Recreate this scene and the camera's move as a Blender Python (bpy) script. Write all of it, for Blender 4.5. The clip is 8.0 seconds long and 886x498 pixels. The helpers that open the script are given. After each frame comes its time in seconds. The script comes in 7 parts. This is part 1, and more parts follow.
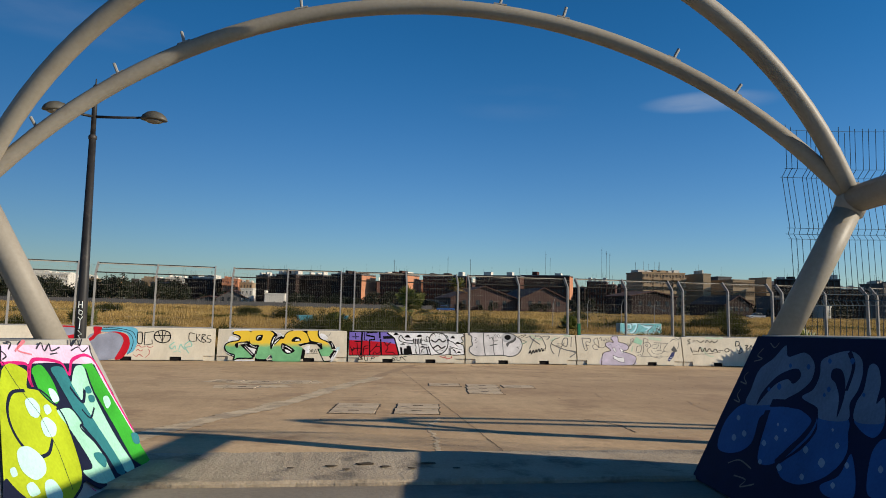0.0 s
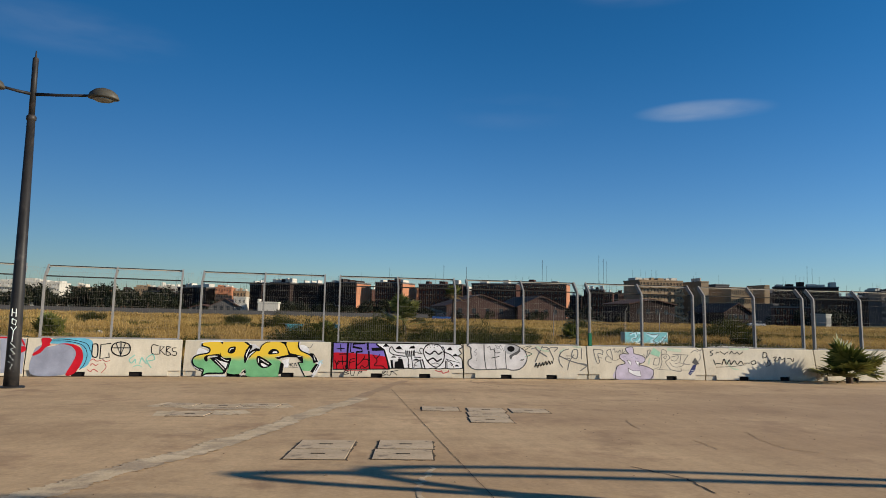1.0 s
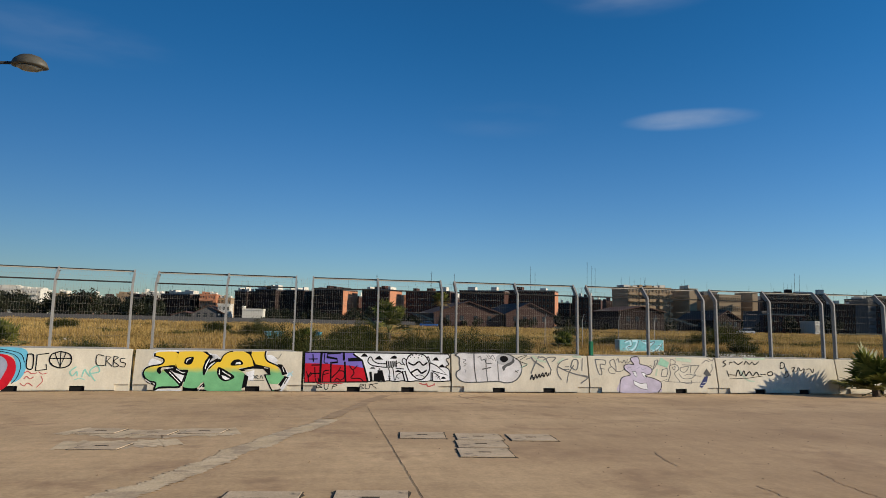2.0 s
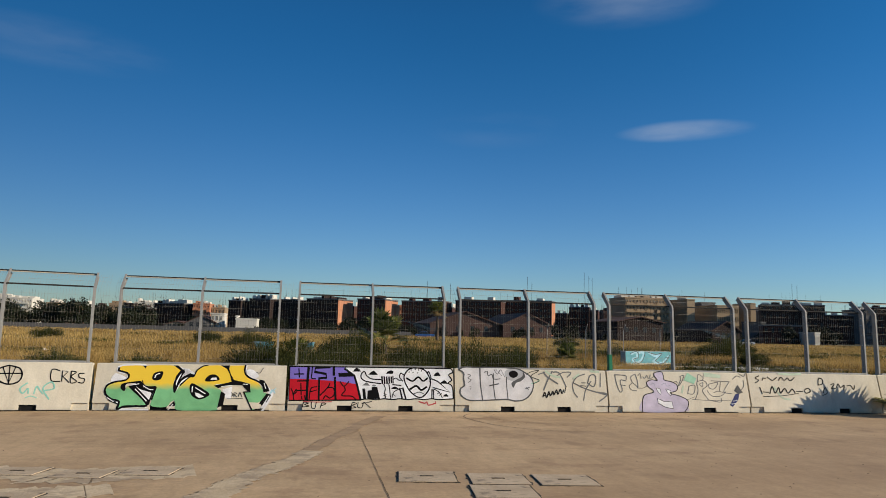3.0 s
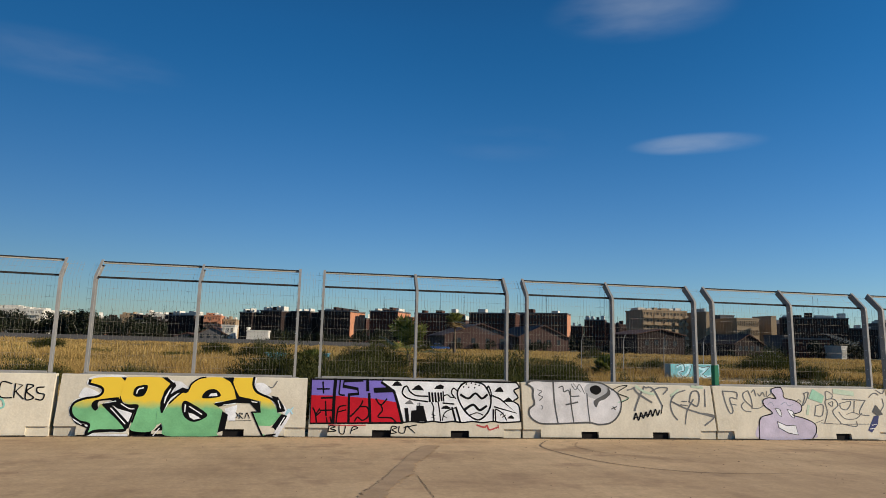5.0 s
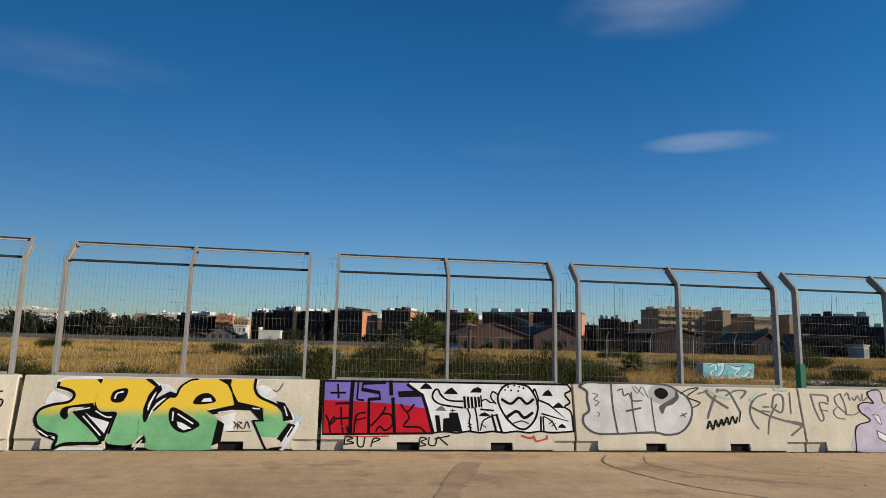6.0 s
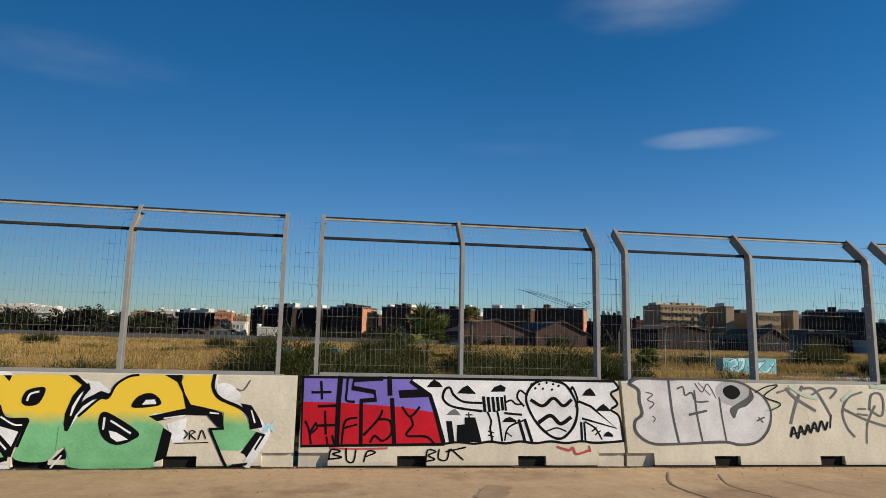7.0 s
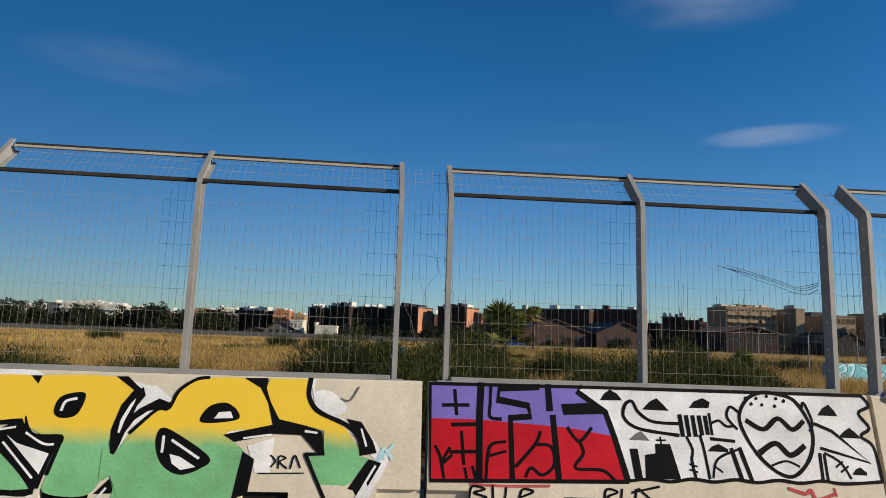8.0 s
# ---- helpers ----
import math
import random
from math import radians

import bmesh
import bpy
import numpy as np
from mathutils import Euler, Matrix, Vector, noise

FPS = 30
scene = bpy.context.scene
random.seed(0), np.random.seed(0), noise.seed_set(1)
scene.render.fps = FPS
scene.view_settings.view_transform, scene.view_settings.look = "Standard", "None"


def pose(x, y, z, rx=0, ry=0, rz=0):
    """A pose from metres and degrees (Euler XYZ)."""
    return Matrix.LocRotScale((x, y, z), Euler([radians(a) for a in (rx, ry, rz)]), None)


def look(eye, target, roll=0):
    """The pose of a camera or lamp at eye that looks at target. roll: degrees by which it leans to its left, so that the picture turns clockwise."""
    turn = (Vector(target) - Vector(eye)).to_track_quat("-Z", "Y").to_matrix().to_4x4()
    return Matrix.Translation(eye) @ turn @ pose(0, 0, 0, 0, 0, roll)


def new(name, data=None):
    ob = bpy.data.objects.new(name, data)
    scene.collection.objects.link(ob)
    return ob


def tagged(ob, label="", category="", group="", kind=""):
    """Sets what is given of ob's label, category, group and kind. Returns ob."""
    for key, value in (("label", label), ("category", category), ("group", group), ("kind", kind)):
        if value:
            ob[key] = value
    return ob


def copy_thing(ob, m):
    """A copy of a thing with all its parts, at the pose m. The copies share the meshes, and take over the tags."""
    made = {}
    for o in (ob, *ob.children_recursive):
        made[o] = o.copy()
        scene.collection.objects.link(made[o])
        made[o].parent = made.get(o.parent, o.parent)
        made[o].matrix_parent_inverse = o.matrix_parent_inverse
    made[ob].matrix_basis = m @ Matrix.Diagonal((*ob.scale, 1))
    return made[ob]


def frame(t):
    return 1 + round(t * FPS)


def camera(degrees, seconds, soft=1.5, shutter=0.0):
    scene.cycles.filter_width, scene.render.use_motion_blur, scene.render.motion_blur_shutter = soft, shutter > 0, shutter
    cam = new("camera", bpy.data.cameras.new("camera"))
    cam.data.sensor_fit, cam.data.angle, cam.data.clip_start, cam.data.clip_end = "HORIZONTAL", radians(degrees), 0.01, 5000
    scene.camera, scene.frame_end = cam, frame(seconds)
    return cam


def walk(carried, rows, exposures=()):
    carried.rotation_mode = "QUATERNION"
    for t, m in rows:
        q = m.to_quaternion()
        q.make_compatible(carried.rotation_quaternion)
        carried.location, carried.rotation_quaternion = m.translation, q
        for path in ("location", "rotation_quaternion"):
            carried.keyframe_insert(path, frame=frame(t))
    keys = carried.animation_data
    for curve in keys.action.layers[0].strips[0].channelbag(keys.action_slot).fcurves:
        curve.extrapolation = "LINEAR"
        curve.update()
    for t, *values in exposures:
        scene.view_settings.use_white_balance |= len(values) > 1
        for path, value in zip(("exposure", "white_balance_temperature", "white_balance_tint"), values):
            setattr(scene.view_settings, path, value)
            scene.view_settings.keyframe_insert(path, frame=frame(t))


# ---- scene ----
cam = camera(64.5, 8.0, 0.9)
# The paved forecourt falls towards the barriers; the path is given in the forecourt's own frame.
SITE = pose(0, 0, 0, -2.1)
PATH = [
    (0, (-0.416, -24.102, 1.173), (-0.123, -22.136, 1.397), 1.1),
    (0.5, (-0.251, -22.806, 1.245), (0.049, -20.843, 1.482), 1.1),
    (1, (-0.031, -21.572, 1.234), (0.273, -19.611, 1.482), 1.0),
    (1.5, (0.193, -20.414, 1.236), (0.517, -18.457, 1.494), 0.9),
    (3, (0.581, -17.24, 1.342), (0.929, -15.293, 1.64), 1.1),
    (3.5, (0.552, -16.216, 1.299), (0.902, -14.272, 1.613), 1.1),
    (4, (0.537, -15.34, 1.272), (0.886, -13.398, 1.596), 1.1),
    (4.5, (0.366, -14.347, 1.267), (0.701, -12.404, 1.599), 1.2),
    (6, (0.212, -11.066, 1.239), (0.496, -9.115, 1.572), 1.2),
    (6.5, (0.393, -9.87, 1.236), (0.669, -7.917, 1.565), 1.1),
    (7, (0.424, -8.573, 1.177), (0.708, -6.62, 1.502), 1.1),
    (7.5, (0.27, -7.245, 1.189), (0.517, -5.287, 1.512), 1.4),
    (8, (-0.321, -6.036, 1.172), (-0.188, -4.066, 1.494), 1.9),
]
walk(cam, [(t, SITE @ look(eye, target, roll)) for t, eye, target, roll in PATH], [(0, 0.15), (8, 0.15)])

CLOUDS = [
    ((0.472, 0.839, 0.27), 0.095, 0.016, 1.0, 0.5),
    ((0.382, 0.815, 0.436), 0.13, 0.045, 4.0, 0.25),
    ((-0.328, 0.885, 0.331), 0.16, 0.035, 7.0, 0.12),
    ((0.24, 0.93, 0.279), 0.11, 0.03, 9.0, 0.06),
]

# ---- sky and sun ----
SUN = Vector((0.855, -0.35, 0.368)).normalized()
world = bpy.data.worlds.new("sky")
scene.world = world
world.use_nodes = True
wn, wl = world.node_tree.nodes, world.node_tree.links
sky = wn.new("ShaderNodeTexSky")
sky.sky_type = "NISHITA"
sky.sun_disc = False
sky.sun_elevation = math.asin(SUN.z)
sky.sun_rotation = math.atan2(SUN.x, SUN.y)
sky.air_density, sky.dust_density, sky.ozone_density = 1.0, 0.1, 2.0
deepen = wn.new("ShaderNodeGamma")
deepen.inputs["Gamma"].default_value = 1.25
wl.new(sky.outputs[0], deepen.inputs["Color"])
geo = wn.new("ShaderNodeTexCoord")
upward = wn.new("ShaderNodeSeparateXYZ")
wl.new(geo.outputs["Generated"], upward.inputs[0])
climb = wn.new("ShaderNodeMapRange")
climb.interpolation_type = "SMOOTHSTEP"
wl.new(upward.outputs["Z"], climb.inputs[0])
climb.inputs[1].default_value, climb.inputs[2].default_value = 0.0, 0.42
tint = wn.new("ShaderNodeMix")
tint.data_type = "RGBA"
wl.new(climb.outputs[0], tint.inputs[0])
tint.inputs[6].default_value, tint.inputs[7].default_value = (0.435, 0.58, 0.81, 1), (0.135, 0.57, 0.82, 1)
grade = wn.new("ShaderNodeMix")
grade.data_type, grade.blend_type = "RGBA", "MULTIPLY"
grade.inputs[0].default_value = 1.0
# the sky dims away from the sun
facing = wn.new("ShaderNodeVectorMath")
facing.operation = "DOT_PRODUCT"
wl.new(geo.outputs["Generated"], facing.inputs[0])
facing.inputs[1].default_value = SUN
dim = wn.new("ShaderNodeMapRange")
dim.interpolation_type = "SMOOTHSTEP"
wl.new(facing.outputs["Value"], dim.inputs[0])
dim.inputs[1].default_value, dim.inputs[2].default_value = -0.9, -0.1
dim.inputs[3].default_value, dim.inputs[4].default_value = 0.46, 1.06
dimmed = wn.new("ShaderNodeVectorMath")
dimmed.operation = "SCALE"
wl.new(deepen.outputs[0], dimmed.inputs[0])
# and deepens towards the zenith
zenith = wn.new("ShaderNodeMapRange")
wl.new(upward.outputs["Z"], zenith.inputs[0])
zenith.inputs[1].default_value, zenith.inputs[2].default_value = 0.42, 1.0
zenith.inputs[3].default_value, zenith.inputs[4].default_value = 1.0, 0.5
depth_of_sky = wn.new("ShaderNodeMath")
depth_of_sky.operation = "MULTIPLY"
wl.new(dim.outputs[0], depth_of_sky.inputs[0])
wl.new(zenith.outputs[0], depth_of_sky.inputs[1])
wl.new(depth_of_sky.outputs[0], dimmed.inputs["Scale"])
wl.new(dimmed.outputs[0], grade.inputs[6])
wl.new(tint.outputs[2], grade.inputs[7])
# thin wisps of cloud


def wisp(direction, wide, high, seed, amount):
    """A faint cloud streak round a direction of the sky."""
    d = Vector(direction).normalized()
    side = d.cross(Vector((0, 0, 1))).normalized()
    up = side.cross(d)
    total = None
    for axis, size in ((side, wide), (up, high)):
        dot = wn.new("ShaderNodeVectorMath")
        dot.operation = "DOT_PRODUCT"
        wl.new(geo.outputs["Generated"], dot.inputs[0])
        dot.inputs[1].default_value = axis / size
        sq = wn.new("ShaderNodeMath")
        sq.operation = "POWER"
        ab = wn.new("ShaderNodeMath")
        ab.operation = "ABSOLUTE"
        wl.new(dot.outputs["Value"], ab.inputs[0])
        wl.new(ab.outputs[0], sq.inputs[0])
        sq.inputs[1].default_value = 2
        if total is None:
            total = sq
        else:
            s = wn.new("ShaderNodeMath")
            wl.new(total.outputs[0], s.inputs[0])
            wl.new(sq.outputs[0], s.inputs[1])
            total = s
    front = wn.new("ShaderNodeVectorMath")
    front.operation = "DOT_PRODUCT"
    wl.new(geo.outputs["Generated"], front.inputs[0])
    front.inputs[1].default_value = d
    ahead = wn.new("ShaderNodeMath")
    ahead.operation = "GREATER_THAN"
    wl.new(front.outputs["Value"], ahead.inputs[0])
    ahead.inputs[1].default_value = 0
    fall = wn.new("ShaderNodeMapRange")
    fall.interpolation_type = "SMOOTHSTEP"
    wl.new(total.outputs[0], fall.inputs[0])
    fall.inputs[1].default_value, fall.inputs[2].default_value = 1.0, 0.0
    fall.inputs[3].default_value, fall.inputs[4].default_value = 0.0, amount
    nz = wn.new("ShaderNodeTexNoise")
    stretch = wn.new("ShaderNodeMapping")
    stretch.inputs["Location"].default_value = (seed, 0, 0)
    stretch.inputs["Scale"].default_value = (6, 6, 26)
    wl.new(geo.outputs["Generated"], stretch.inputs[0])
    wl.new(stretch.outputs[0], nz.inputs["Vector"])
    nz.inputs["Scale"].default_value = 1.0
    nz.inputs["Detail"].default_value = 6
    shred = wn.new("ShaderNodeMapRange")
    wl.new(nz.outputs["Fac"], shred.inputs[0])
    shred.inputs[1].default_value, shred.inputs[2].default_value = 0.35, 0.75
    m = wn.new("ShaderNodeMath")
    m.operation = "MULTIPLY"
    wl.new(fall.outputs[0], m.inputs[0])
    wl.new(shred.outputs[0], m.inputs[1])
    m2 = wn.new("ShaderNodeMath")
    m2.operation = "MULTIPLY"
    wl.new(m.outputs[0], m2.inputs[0])
    wl.new(ahead.outputs[0], m2.inputs[1])
    return m2


cloud = None
for args in CLOUDS:
    w = wisp(*args)
    if cloud is None:
        cloud = w
    else:
        s = wn.new("ShaderNodeMath")
        s.use_clamp = True
        wl.new(cloud.outputs[0], s.inputs[0])
        wl.new(w.outputs[0], s.inputs[1])
        cloud = s
mixc = wn.new("ShaderNodeMix")
mixc.data_type = "RGBA"
wl.new(cloud.outputs[0], mixc.inputs[0])
wl.new(grade.outputs[2], mixc.inputs[6])
mixc.inputs[7].default_value = (5.6, 6.2, 7.2, 1)
back = wn["Background"]
wl.new(mixc.outputs[2], back.inputs[0])
back.inputs[1].default_value = 0.077

sun_data = bpy.data.lights.new("sun", "SUN")
sun_data.energy, sun_data.angle, sun_data.color = 5.0, radians(0.53), (1.0, 0.88, 0.7)
sun = new("sun", sun_data)
sun.matrix_world = look(SUN * 50, (0, 0, 0))


# ---- materials ----
def material(name, dark, light, scale=4.0, rough=0.8, bump=0.2, fine=60.0, metal=0.0, spots=None, spot_scale=1.5, spot_cut=0.62, island=0.0, piece=0.0, coords="Object", gloss=0.25):
    """A surface whose colour wanders between two tones at two sizes, with fine relief and, if given, stains."""
    m = bpy.data.materials.new(name)
    m.use_nodes = True
    n, l = m.node_tree.nodes, m.node_tree.links
    b = n["Principled BSDF"]
    b.inputs["Roughness"].default_value, b.inputs["Metallic"].default_value = rough, metal
    b.inputs["Specular IOR Level"].default_value = gloss
    tc = n.new("ShaderNodeTexCoord")
    big, small = n.new("ShaderNodeTexNoise"), n.new("ShaderNodeTexNoise")
    for t, s, d in ((big, scale, 5), (small, fine, 4)):
        t.inputs["Scale"].default_value, t.inputs["Detail"].default_value = s, d
        l.new(tc.outputs[coords], t.inputs["Vector"])
    add = n.new("ShaderNodeMath")
    add.operation = "MULTIPLY_ADD"
    l.new(small.outputs["Fac"], add.inputs[0])
    add.inputs[1].default_value = 0.5
    l.new(big.outputs["Fac"], add.inputs[2])
    level = add
    if island or piece:
        info = n.new("ShaderNodeNewGeometry") if island else n.new("ShaderNodeObjectInfo")
        more = n.new("ShaderNodeMath")
        more.operation = "MULTIPLY_ADD"
        l.new(info.outputs["Random Per Island" if island else "Random"], more.inputs[0])
        more.inputs[1].default_value = island or piece
        l.new(level.outputs[0], more.inputs[2])
        off = n.new("ShaderNodeMath")
        l.new(more.outputs[0], off.inputs[0])
        off.inputs[1].default_value = -(island or piece) / 2
        level = off
    ramp = n.new("ShaderNodeValToRGB")
    ramp.color_ramp.elements[0].position, ramp.color_ramp.elements[1].position = 0.5, 1.0
    ramp.color_ramp.elements[0].color, ramp.color_ramp.elements[1].color = (*dark, 1), (*light, 1)
    l.new(level.outputs[0], ramp.inputs[0])
    colour = ramp.outputs[0]
    if spots:
        st = n.new("ShaderNodeTexNoise")
        st.inputs["Scale"].default_value, st.inputs["Detail"].default_value, st.inputs["Roughness"].default_value = spot_scale, 8, 0.65
        mp = n.new("ShaderNodeMapping")
        mp.inputs["Location"].default_value = (3.7, 1.3, 8.1)
        l.new(tc.outputs[coords], mp.inputs[0])
        l.new(mp.outputs[0], st.inputs["Vector"])
        cut = n.new("ShaderNodeMapRange")
        l.new(st.outputs["Fac"], cut.inputs[0])
        cut.inputs[1].default_value, cut.inputs[2].default_value = spot_cut - 0.06, spot_cut + 0.06
        mx = n.new("ShaderNodeMix")
        mx.data_type = "RGBA"
        l.new(cut.outputs[0], mx.inputs[0])
        l.new(colour, mx.inputs[6])
        mx.inputs[7].default_value = (*spots, 1)
        colour = mx.outputs[2]
    l.new(colour, b.inputs["Base Color"])
    if bump:
        bp = n.new("ShaderNodeBump")
        bp.inputs["Strength"].default_value, bp.inputs["Distance"].default_value = bump, 0.02
        l.new(level.outputs[0] if not (island or piece) else add.outputs[0], bp.inputs["Height"])
        l.new(bp.outputs[0], b.inputs["Normal"])
    return m


M_PAVE = material("forecourt_concrete", (0.47, 0.315, 0.175), (0.66, 0.465, 0.27), 0.35, 0.85, 0.25, 22, spots=(0.41, 0.27, 0.155), spot_scale=0.9, spot_cut=0.60)


def streak(m, scale, low, high):
    """Adds long worn streaks to a surface's colour."""
    n, l = m.node_tree.nodes, m.node_tree.links
    b = n["Principled BSDF"]
    mp = n.new("ShaderNodeMapping")
    mp.inputs["Scale"].default_value = scale
    mp.inputs["Rotation"].default_value = (0, 0, radians(-12))
    nz = n.new("ShaderNodeTexNoise")
    nz.inputs["Scale"].default_value, nz.inputs["Detail"].default_value, nz.inputs["Roughness"].default_value = 1.0, 9, 0.7
    l.new(n["Texture Coordinate"].outputs["Object"], mp.inputs[0])
    l.new(mp.outputs[0], nz.inputs["Vector"])
    mr = n.new("ShaderNodeMapRange")
    l.new(nz.outputs["Fac"], mr.inputs[0])
    mr.inputs[1].default_value, mr.inputs[2].default_value = 0.32, 0.68
    mr.inputs[3].default_value, mr.inputs[4].default_value = low, high
    mx = n.new("ShaderNodeMix")
    mx.data_type, mx.blend_type = "RGBA", "MULTIPLY"
    mx.inputs[0].default_value = 1.0
    l.new(b.inputs["Base Color"].links[0].from_socket, mx.inputs[6])
    l.new(mr.outputs[0], mx.inputs[7])
    l.new(mx.outputs[2], b.inputs["Base Color"])


streak(M_PAVE, (0.12, 0.5, 1), 0.84, 1.12)
streak(M_PAVE, (3.0, 4.0, 1), 0.88, 1.07)
streak(M_PAVE, (14.0, 17.0, 1), 0.9, 1.06)


def soil_over(m, centre, reach, tone):
    """A wide brown dust stain with a ragged edge."""
    n, l = m.node_tree.nodes, m.node_tree.links
    b = n["Principled BSDF"]
    away, size, warp, fade, mx = n.new("ShaderNodeVectorMath"), n.new("ShaderNodeMath"), n.new("ShaderNodeTexNoise"), n.new("ShaderNodeMapRange"), n.new("ShaderNodeMix")
    away.operation, size.operation, mx.data_type = "DISTANCE", "MULTIPLY_ADD", "RGBA"
    l.new(n["Texture Coordinate"].outputs["Object"], away.inputs[0])
    away.inputs[1].default_value = centre
    l.new(n["Texture Coordinate"].outputs["Object"], warp.inputs["Vector"])
    warp.inputs["Scale"].default_value, warp.inputs["Detail"].default_value = 0.35, 7
    l.new(warp.outputs["Fac"], size.inputs[0])
    size.inputs[1].default_value = reach
    l.new(away.outputs["Value"], size.inputs[2])
    l.new(size.outputs[0], fade.inputs[0])
    fade.inputs[1].default_value, fade.inputs[2].default_value = reach * 1.7, reach * 0.6
    fade.inputs[3].default_value, fade.inputs[4].default_value = 0.0, 0.75
    l.new(fade.outputs[0], mx.inputs[0])
    l.new(b.inputs["Base Color"].links[0].from_socket, mx.inputs[6])
    mx.inputs[7].default_value = (*tone, 1)
    l.new(mx.outputs[2], b.inputs["Base Color"])


soil_over(M_PAVE, (11.0, -11.0, 0.0), 9.0, (0.36, 0.235, 0.135))
streak(M_PAVE, (5.0, 1.1, 1), 0.9, 1.08)
M_BEAM = material("rough_concrete", (0.34, 0.27, 0.19), (0.5, 0.41, 0.3), 1.2, 0.9, 0.9, 35, spots=(0.2, 0.165, 0.125), spot_scale=2.2, spot_cut=0.6)
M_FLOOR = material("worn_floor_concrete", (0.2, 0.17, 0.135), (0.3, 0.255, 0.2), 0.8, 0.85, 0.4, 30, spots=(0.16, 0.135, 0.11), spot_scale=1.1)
M_CRACK = material("dark_joint", (0.04, 0.03, 0.02), (0.1, 0.075, 0.05), 3, 0.9, 0.2, 40)
M_SCAR = material("pale_patch", (0.53, 0.405, 0.25), (0.72, 0.575, 0.385), 1.5, 0.9, 0.5, 30, spots=(0.42, 0.32, 0.215), spot_scale=2.5, spot_cut=0.52)
M_STAIN = material("tyre_mark", (0.16, 0.11, 0.07), (0.33, 0.235, 0.145), 3, 0.9, 0.1, 30)
M_FAINT = material("faint_rubber", (0.33, 0.225, 0.135), (0.48, 0.335, 0.2), 3, 0.9, 0.1, 30)
M_COVER = material("cover_concrete", (0.43, 0.325, 0.215), (0.64, 0.5, 0.345), 2.5, 0.9, 0.5, 45, spots=(0.2, 0.16, 0.12), spot_scale=4, piece=0.12)
M_BARRIER = material("painted_barrier_concrete", (0.535, 0.477, 0.37), (0.69, 0.63, 0.505), 1.1, 0.75, 0.25, 30, spots=(0.5, 0.44, 0.335), spot_scale=1.6, spot_cut=0.66, piece=0.12)
streak(M_BARRIER, (2.5, 2.5, 0.7), 0.86, 1.07)
M_PIER = material("pier_concrete", (0.3, 0.28, 0.25), (0.42, 0.4, 0.36), 1.6, 0.8, 0.3, 40, spots=(0.2, 0.185, 0.16), spot_scale=2.0)
M_TUBE = material("cream_steel_paint", (0.25, 0.22, 0.175), (0.34, 0.305, 0.25), 1.4, 0.5, 0.06, 30, spots=(0.24, 0.2, 0.15), spot_scale=2.4, spot_cut=0.66)
M_GALV = material("galvanised_steel", (0.24, 0.235, 0.225), (0.35, 0.34, 0.32), 3, 0.6, 0.05, 80, metal=0.15)
# Rail steel in two tones: shade painted dark here, the sunlit edge pale below.
M_RAIL = material("shaded_rail_steel", (0.022, 0.02, 0.018), (0.05, 0.045, 0.04), 3, 0.75, 0.05, 60, gloss=0.1)
M_LIP = material("sunlit_rail_edge", (0.36, 0.32, 0.26), (0.5, 0.45, 0.36), 3, 0.6, 0.05, 60)
M_WIRE = material("galvanised_wire", (0.24, 0.215, 0.175), (0.36, 0.325, 0.265), 3, 0.6, 0.0, 80, metal=0.1)
M_DARKWIRE = material("green_coated_wire", (0.015, 0.04, 0.06), (0.03, 0.06, 0.08), 3, 0.5, 0.0, 80)
M_POLE = material("black_pole_paint", (0.012, 0.012, 0.013), (0.035, 0.033, 0.032), 2, 0.5, 0.05, 60, spots=(0.06, 0.05, 0.045), spot_scale=3)
M_LAMP = material("lamp_hood", (0.05, 0.047, 0.038), (0.1, 0.093, 0.075), 4, 0.5, 0.05, 60)
M_LENS = material("lamp_glass", (0.16, 0.155, 0.13), (0.26, 0.25, 0.21), 4, 0.2, 0.0, 60)
M_BLACK = material("deep_hollow", (0.006, 0.005, 0.005), (0.015, 0.013, 0.012), 6, 0.95, 0.1, 60)
M_SOIL = material("field_soil", (0.03, 0.022, 0.01), (0.095, 0.066, 0.027), 0.12, 0.95, 0.6, 3, spots=(0.045, 0.05, 0.018), spot_scale=0.07, spot_cut=0.52)
M_DRY = material("dry_grass", (0.22, 0.132, 0.04), (0.64, 0.43, 0.145), 0.05, 0.9, 0.0, 1, island=0.5)
M_GREEN = material("green_grass", (0.025, 0.028, 0.005), (0.14, 0.125, 0.027), 0.05, 0.8, 0.0, 1, island=0.5)
M_LEAF = material("shrub_leaf", (0.013, 0.02, 0.003), (0.1, 0.1, 0.02), 0.3, 0.7, 0.0, 4, island=0.6)
M_TREE = material("tree_leaf", (0.005, 0.008, 0.003), (0.022, 0.027, 0.009), 0.3, 0.7, 0.0, 4, island=0.6)
M_PALM = material("palm_leaf", (0.06, 0.08, 0.014), (0.27, 0.265, 0.065), 1.0, 0.5, 0.0, 8, island=0.5)
M_FROND = material("dry_palm_leaf", (0.2, 0.13, 0.05), (0.38, 0.27, 0.12), 1.0, 0.7, 0.0, 8, island=0.4)


